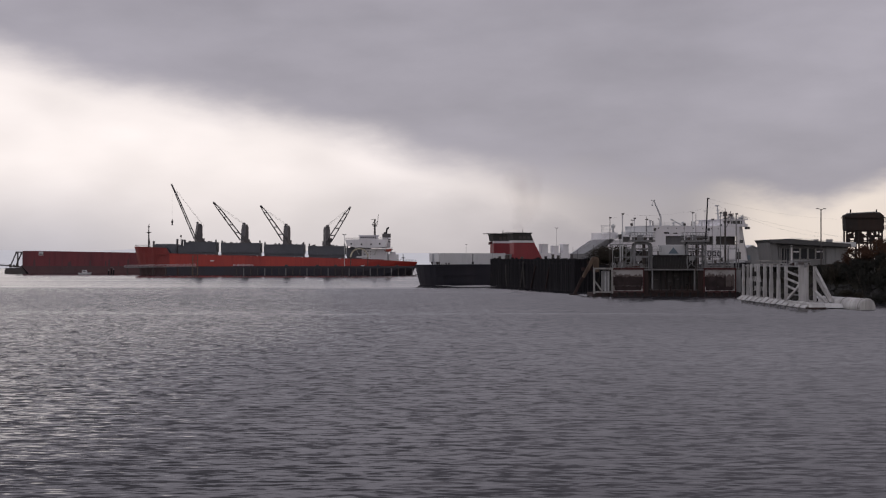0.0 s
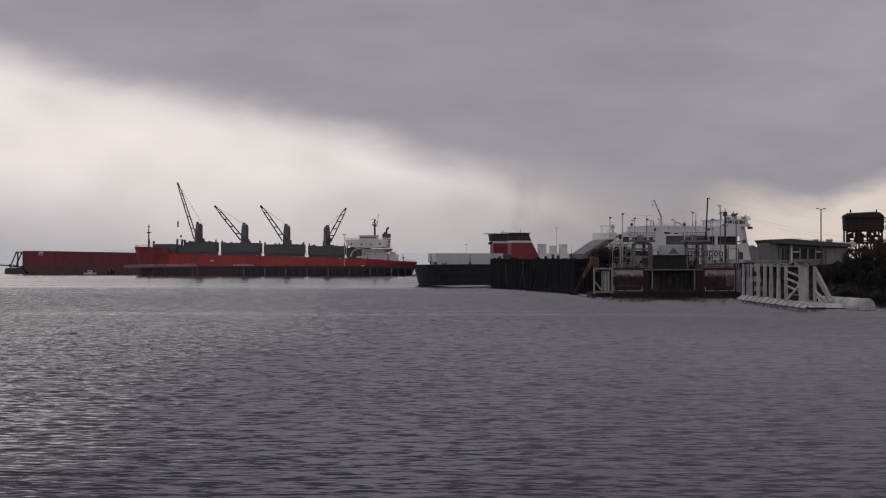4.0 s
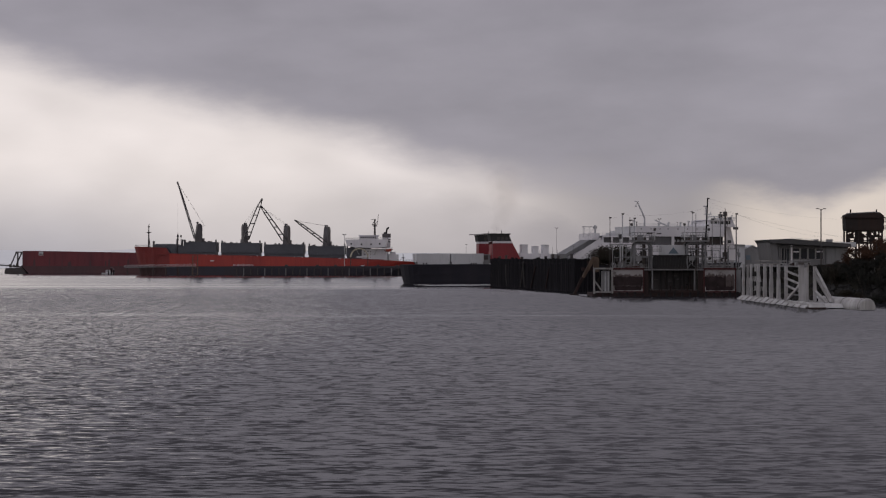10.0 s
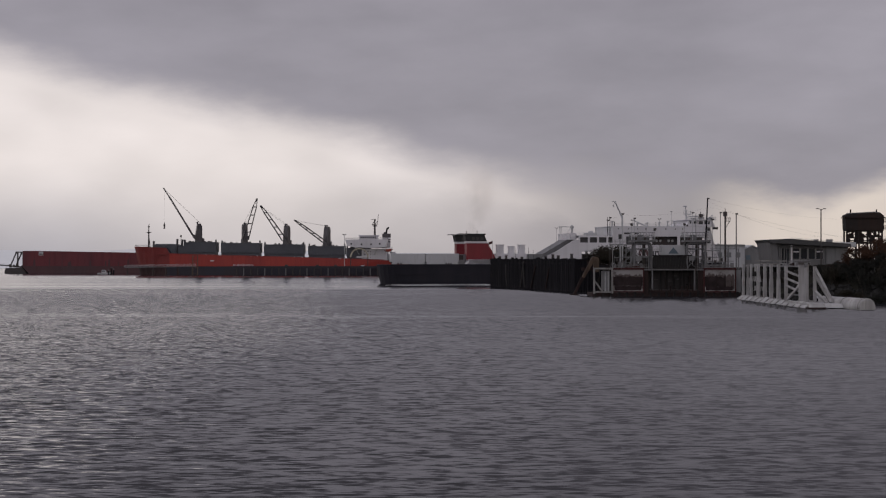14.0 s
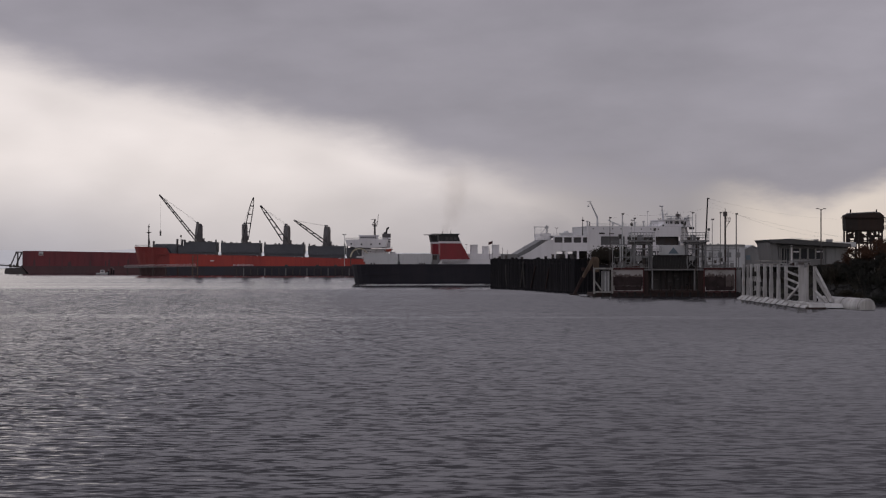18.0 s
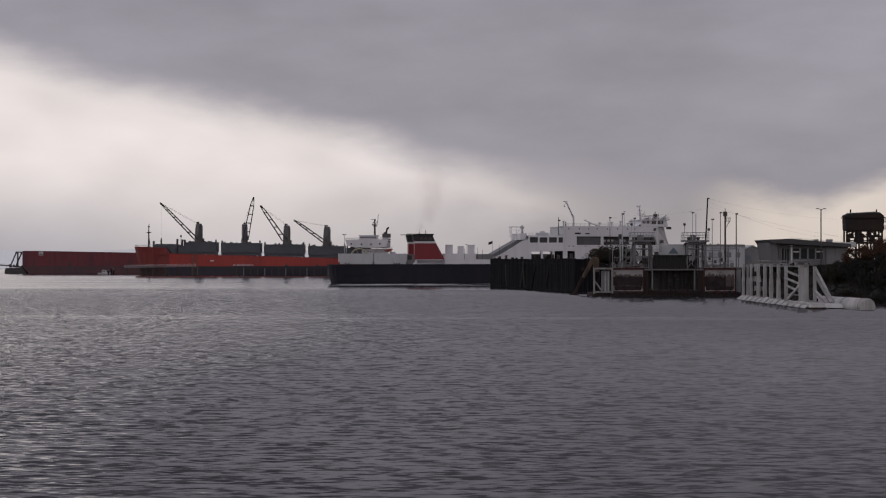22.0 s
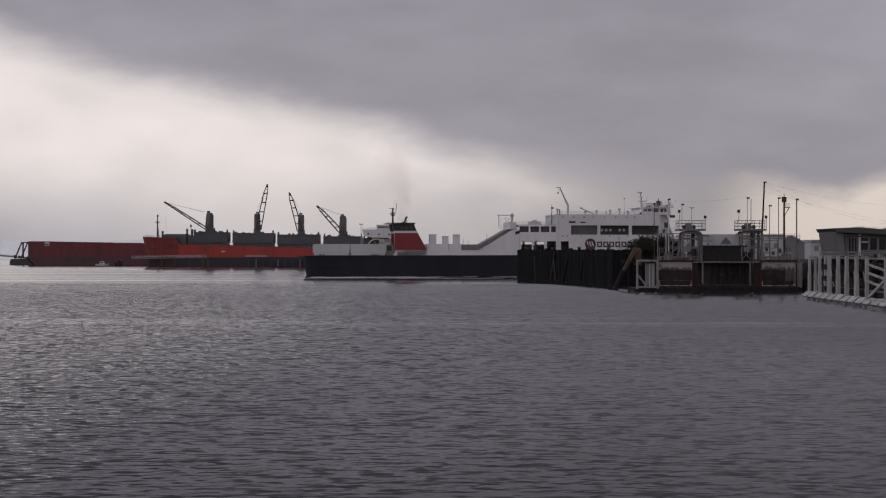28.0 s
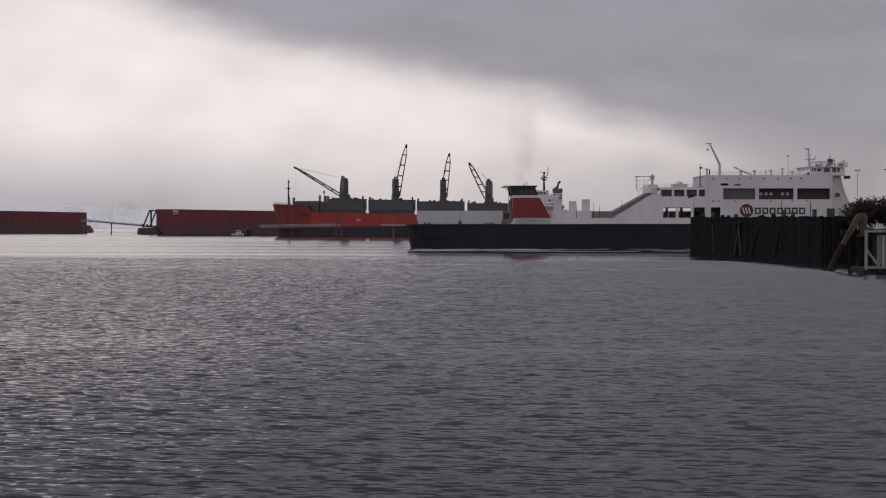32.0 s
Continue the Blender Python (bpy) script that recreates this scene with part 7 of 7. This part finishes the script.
        for q in ((3, 2, 1, 0), (4, 5, 6, 7), (0, 1, 5, 4), (1, 2, 6, 5), (2, 3, 7, 6), (3, 0, 4, 7)):
            bm.faces.new([v[i] for i in q])
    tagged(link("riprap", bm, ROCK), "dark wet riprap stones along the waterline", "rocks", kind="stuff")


# ---- exhaust smoke over the ferry ----
def puff(parent, mat, p, r, tall, seed):
    """One lumpy, soft-edged cloud of smoke about p."""
    bm = B()
    bmesh.ops.create_icosphere(bm, subdivisions=3, radius=1.0)
    for v in bm.verts:
        k = 1.0 + 0.22 * noise.noise(v.co * 1.3 + Vector((seed * 3.1, seed, 0)))
        v.co = Vector((v.co.x * r * k, v.co.y * r * k, v.co.z * r * tall * k))
    ob = part("puff", bm, mat, parent)
    ob.location = p
    for f in ob.data.polygons:
        f.use_smooth = True
    return ob


def build_smoke():
    s = thing("exhaust_smoke", pose(0, 0, 0), "thin brown exhaust smoke rising from the ferry funnel", "smoke")
    rnd = random.Random(31)
    puffs = []
    for i in range(5):
        k = i / 4
        p = (-38.0 + 3.0 * math.sin(2.6 * k) + rnd.uniform(-0.6, 0.6), -8 + rnd.uniform(-1, 1), 25 + 18 * k)
        puffs.append((puff(s, SMOKE, p, 3.0 + 6.5 * k ** 0.9, 1.6 - 0.4 * k, i), p, k))
    return s, puffs


def build_steam():
    s = thing("steam_plume", pose(-462, 1320, 0), "white steam drifting over the far shore", "steam")
    puffs = []
    for i, (x, z, r, tall) in enumerate(((-44, 7, 13, 0.7), (-24, 13, 15, 0.8), (4, 11, 17, 0.8), (25, 15, 16, 0.9))):
        puffs.append((puff(s, STEAM, (x, 2.0 * i, z), r, tall, i + 40), (x, 2.0 * i, z), 0.5))
    return s, puffs


# ---- a gull crossing ----
def build_gull():
    g = thing("gull", pose(-128.2, 957, 21.75), "small grey gull on spread wings", "bird")
    bm = B()
    rod(bm, (-0.28, 0, 0), (0.05, 0, 0.02), 0.03, 0.11, 8)
    rod(bm, (0.05, 0, 0.02), (0.34, 0, 0.05), 0.11, 0.03, 8)
    part("body", bm, GULL_WHITE, g)
    wings = []
    for s in (-1, 1):
        bm = B()
        prism(bm, [(-0.12, 0), (0.14, 0), (0.14, 0.02), (-0.12, 0.02)], min(0, s * 0.35), max(0, s * 0.35))
        prism(bm, [(-0.16, 0.01), (0.06, 0.01), (0.06, 0.03), (-0.16, 0.03)], min(s * 0.35, s * 0.72), max(s * 0.35, s * 0.72))
        wings.append(part("wing", bm, GULL_WHITE, g))
    return g, wings


# ---- steel clutter round the ramp ----
def build_ramp_clutter():
    a = thing("stair_frame", pose(LX0 + LX(1104), LY0 + 2.5, LZ(477)), "white lattice stair frame on the linkspan deck", "stair")
    w, h = 2.3, 5.4
    for x in (0, w):
        bm = B()
        bar(bm, (x, 0, 0), (x * 0.9 + 0.1, 0, h), 0.16, 0.16)
        part("post", bm, MID_GREY, a)
    for k in range(3):
        bm = B()
        z = k * h / 3
        bar(bm, (0.1, 0, z), (w - 0.1, 0, z + h / 3), 0.12, 0.12)
        part("brace", bm, MID_GREY, a)
        bm = B()
        bar(bm, (0, 0, z + h / 3), (w, 0, z + h / 3), 0.12, 0.12)
        part("rung", bm, MID_GREY, a)
    rnd = random.Random(77)
    for i in range(16):
        u = rnd.choice((rnd.uniform(1090, 1150), rnd.uniform(1246, 1298)))
        c = thing("deck_cabinet", pose(LX0 + LX(u), LY0 + 3 + rnd.uniform(0, 3.5), LZ(476.0)), "small grey steel cabinet on the linkspan deck", "cabinet", "deck cabinets")
        bw, bh = rnd.uniform(0.5, 1.3), rnd.uniform(0.7, 2.0)
        bm = B()
        box(bm, 0, bw, 0, 0.6, 0, bh)
        round_edges(part("body", bm, rnd.choice((MID_GREY, DARK_STEEL, TOWER_GREY, RUST)), c), 0.04)
        bm = B()
        box(bm, 0.06, bw - 0.06, -0.03, 0, 0.08, bh - 0.08)
        part("door", bm, MID_GREY, c)
    for u, v0, v1 in ((1146, 476, 430), (1152, 476, 446), (1236, 476, 430), (1266, 476, 448), (1242, 476, 452)):
        c = thing("ladder", pose(LX0 + LX(u), LY0 + 1.7, LZ(v0)), "narrow pale steel ladder up the hoist tower", "ladder", "tower ladders")
        hh = LZ(v1) - LZ(v0)
        for x in (0, 0.5):
            bm = B()
            box(bm, x, x + 0.08, 0, 0.08, 0, hh)
            part("stile", bm, TOWER_GREY, c)
        for k in range(int(hh / 0.4)):
            bm = B()
            rod(bm, (0.04, 0.04, 0.3 + k * 0.4), (0.54, 0.04, 0.3 + k * 0.4), 0.03, 0.03, 4)
            part("rung", bm, TOWER_GREY, c)


# ---- the scene ----
WATER_SHEET = build_setting()
build_land()
BULK, CRANES, HOOK = build_bulk_carrier()
build_barge(pose(-313.5, 1052, 0, 0, 0, -1.0), 98, "rusty red chip barge with dark hull, moored end on", True)
build_barge(pose(-494, 1150, 0, 0, 0, 0), 88, "rusty red chip barge with dark hull beside a log boom", False)
FERRY = build_ferry()
build_wharf()
build_linkspan()
lift_tower(1122, 1158, 1)
lift_tower(1216, 1254, 2)
build_poles()
build_wires()
build_fender_arm()
build_flag()
build_ramp_clutter()
build_guide_fender()
build_terminal()
build_bunker_tower()
build_sheds()
build_pier()
build_drift_logs()
BOAT = build_workboat()
build_plants()
SMOKE_PLUME, PUFFS = build_smoke()
STEAM_PLUME, CLOUDLETS = build_steam()
GULL, WINGS = build_gull()


def motions():
    # the whole sheet of ripples drifts slowly with the tide
    walk(WATER_SHEET, [(0, pose(-3, 14, 0)), (32, pose(3, -14, 0))])
    course = [
        (0, pose(62.3, 590.0, 0, 0, 0, 21.6)),
        (3, pose(62.6, 590.6, 0, 0, 0, 19.9)),
        (6, pose(62.0, 596.0, 0, 0, 0, 17.4)),
        (9, pose(59.0, 604.0, 0, 0, 0, 15.0)),
        (12, pose(52.8, 606.5, 0, 0, 0, 13.1)),
        (14, pose(47.8, 606.5, 0, 0, 0, 12.0)),
        (17, pose(39.7, 607.5, 0, 0, 0, 10.7)),
        (20, pose(32.7, 608.1, 0, 0, 0, 9.6)),
        (23, pose(24.3, 608.5, 0, 0, 0, 8.5)),
        (25, pose(18.7, 608.8, 0, 0, 0, 7.7)),
        (26.5, pose(15.0, 607.5, 0, 0, 0, 7.2)),
        (28, pose(12.1, 605.8, 0, 0, 0, 6.7)),
        (28.5, pose(10.5, 606.8, 0, 0, 0, 6.6)),
        (29, pose(8.4, 607.2, 0, 0, 0, 6.5)),
        (29.5, pose(6.5, 609.6, 0, 0, 0, 6.5)),
        (30, pose(4.6, 616.0, 0, 0, 0, 6.5)),
        (31, pose(2.0, 622.5, 0, 0, 0, 6.5)),
        (32, pose(2.4, 611.5, 0, 0, 0, 6.5)),
    ]
    walk(FERRY, course)
    walk(SMOKE_PLUME, course)
    # the smoke and the steam climb and lean with the air
    for ob, (x, y, z), k in PUFFS:
        walk(ob, [(t, pose(x + k * lean + 0.8 * k * math.sin(0.5 * t + 4 * k), y, z - 2 + 4.0 * k * t / 32)) for t, lean in ((0, 2), (6, 3), (12, 2), (18, 3), (24, 3), (26, 0), (28, -5), (30, -7), (31, -5), (32, -2))])
    for ob, (x, y, z), k in CLOUDLETS:
        walk(ob, [(0, pose(x - 9, y, z - 2)), (16, pose(x - 3, y, z - 1)), (32, pose(x + 3, y, z + 1))])
    walk(BOAT, [(t, pose((u - 784) * 0.4, 1000, 0)) for t, u in ((0, 150), (3, 158), (6, 168), (9, 192), (12, 188), (17, 181), (21, 186), (25, 174), (28, 168), (32, 180))])
    walk(GULL, [(0, pose(-128.2, 957, 21.75, 0, 0, 170)), (17.1, pose(-128.2, 957, 21.75, 0, 0, 170)), (17.6, pose(-134, 957, 70, 0, 0, 170)), (18, pose(-155, 957, 96, 0, 0, 170)), (18.5, pose(-179, 957, 98, 0, 0, 170)),
                (19, pose(-206, 957, 105, 0, 0, 170)), (19.5, pose(-237, 957, 113, 0, 0, 170)), (20, pose(-274, 957, 122, 0, 0, 170)), (21, pose(-346, 957, 133, 0, 0, 170)), (23, pose(-460, 957, 148, 0, 0, 170)), (32, pose(-700, 957, 160, 0, 0, 170))])
    # slewing and luffing of the deck cranes: seconds, heading, jib angle
    slew = (
        [(0, 212, 65), (0.3, 226, 47), (0.6, 245, 42), (0.9, 246, 37), (1.8, 246, 37), (2.1, 256, 36), (2.4, 247, 37), (2.7, 228, 39), (3, 214, 47), (3.2, 210, 59), (3.5, 222, 67), (5.5, 226, 70), (9, 210, 73),
         (10, 206, 72), (11, 203, 69), (12, 202, 66), (13, 201, 62), (14, 200, 58), (17, 217, 49), (18, 222, 46), (19, 228, 42), (21, 233, 38), (23, 236, 33), (25, 235, 32), (28, 235, 24), (32, 235, 23)],
        [(0, 242, 37), (0.3, 242, 37), (0.6, 260, 34), (0.9, 289, 41), (1.08, 289, 42), (1.3, 277, 57), (1.8, 274, 57), (2.1, 279, 54), (2.4, 272, 46), (2.7, 248, 34), (3, 245, 35), (3.5, 243, 34), (5.5, 268, 30), (6.5, 275, 34),
         (7.5, 281, 37), (8.5, 290, 40), (9, 294, 41), (10, 298, 41), (11, 300, 41), (12, 299, 41), (14, 292, 41), (17, 288, 42), (25, 289, 43), (32, 291, 46)],
        [(0, 248, 34), (24, 248, 34), (25, 251, 33), (27.5, 262, 35), (29, 269, 36), (30, 272, 37), (32, 283, 37)],
        [(0, 300, 34), (0.3, 276, 34), (0.6, 248, 25), (0.9, 244, 22), (2.1, 244, 23), (2.4, 258, 27), (2.7, 285, 41), (3, 313, 33), (3.2, 311, 30), (3.5, 308, 35), (5.5, 245, 20), (25, 243, 20), (28, 251, 23), (32, 258, 29)],
    )
    for (house, jib), rows in zip(CRANES, slew):
        place = house.location.copy()
        walk(house, [(t, pose(*place, 0, 0, a)) for t, a, e in rows])
        walk(jib, [(t, pose(2.4, 0, 2.6, 0, -e, 0)) for t, a, e in rows])
    house = CRANES[0][0].location.copy()
    hang = []
    for t, a, e in slew[0]:
        r = 2.4 + 39.5 * math.cos(radians(e))
        z = house.z + 2.6 + 39.5 * math.sin(radians(e)) - (35.0 if 5 < t < 10.5 else 23.5)
        hang.append((t, pose(house.x + r * math.cos(radians(a)), r * math.sin(radians(a)), z)))
    walk(HOOK, hang)


motions()
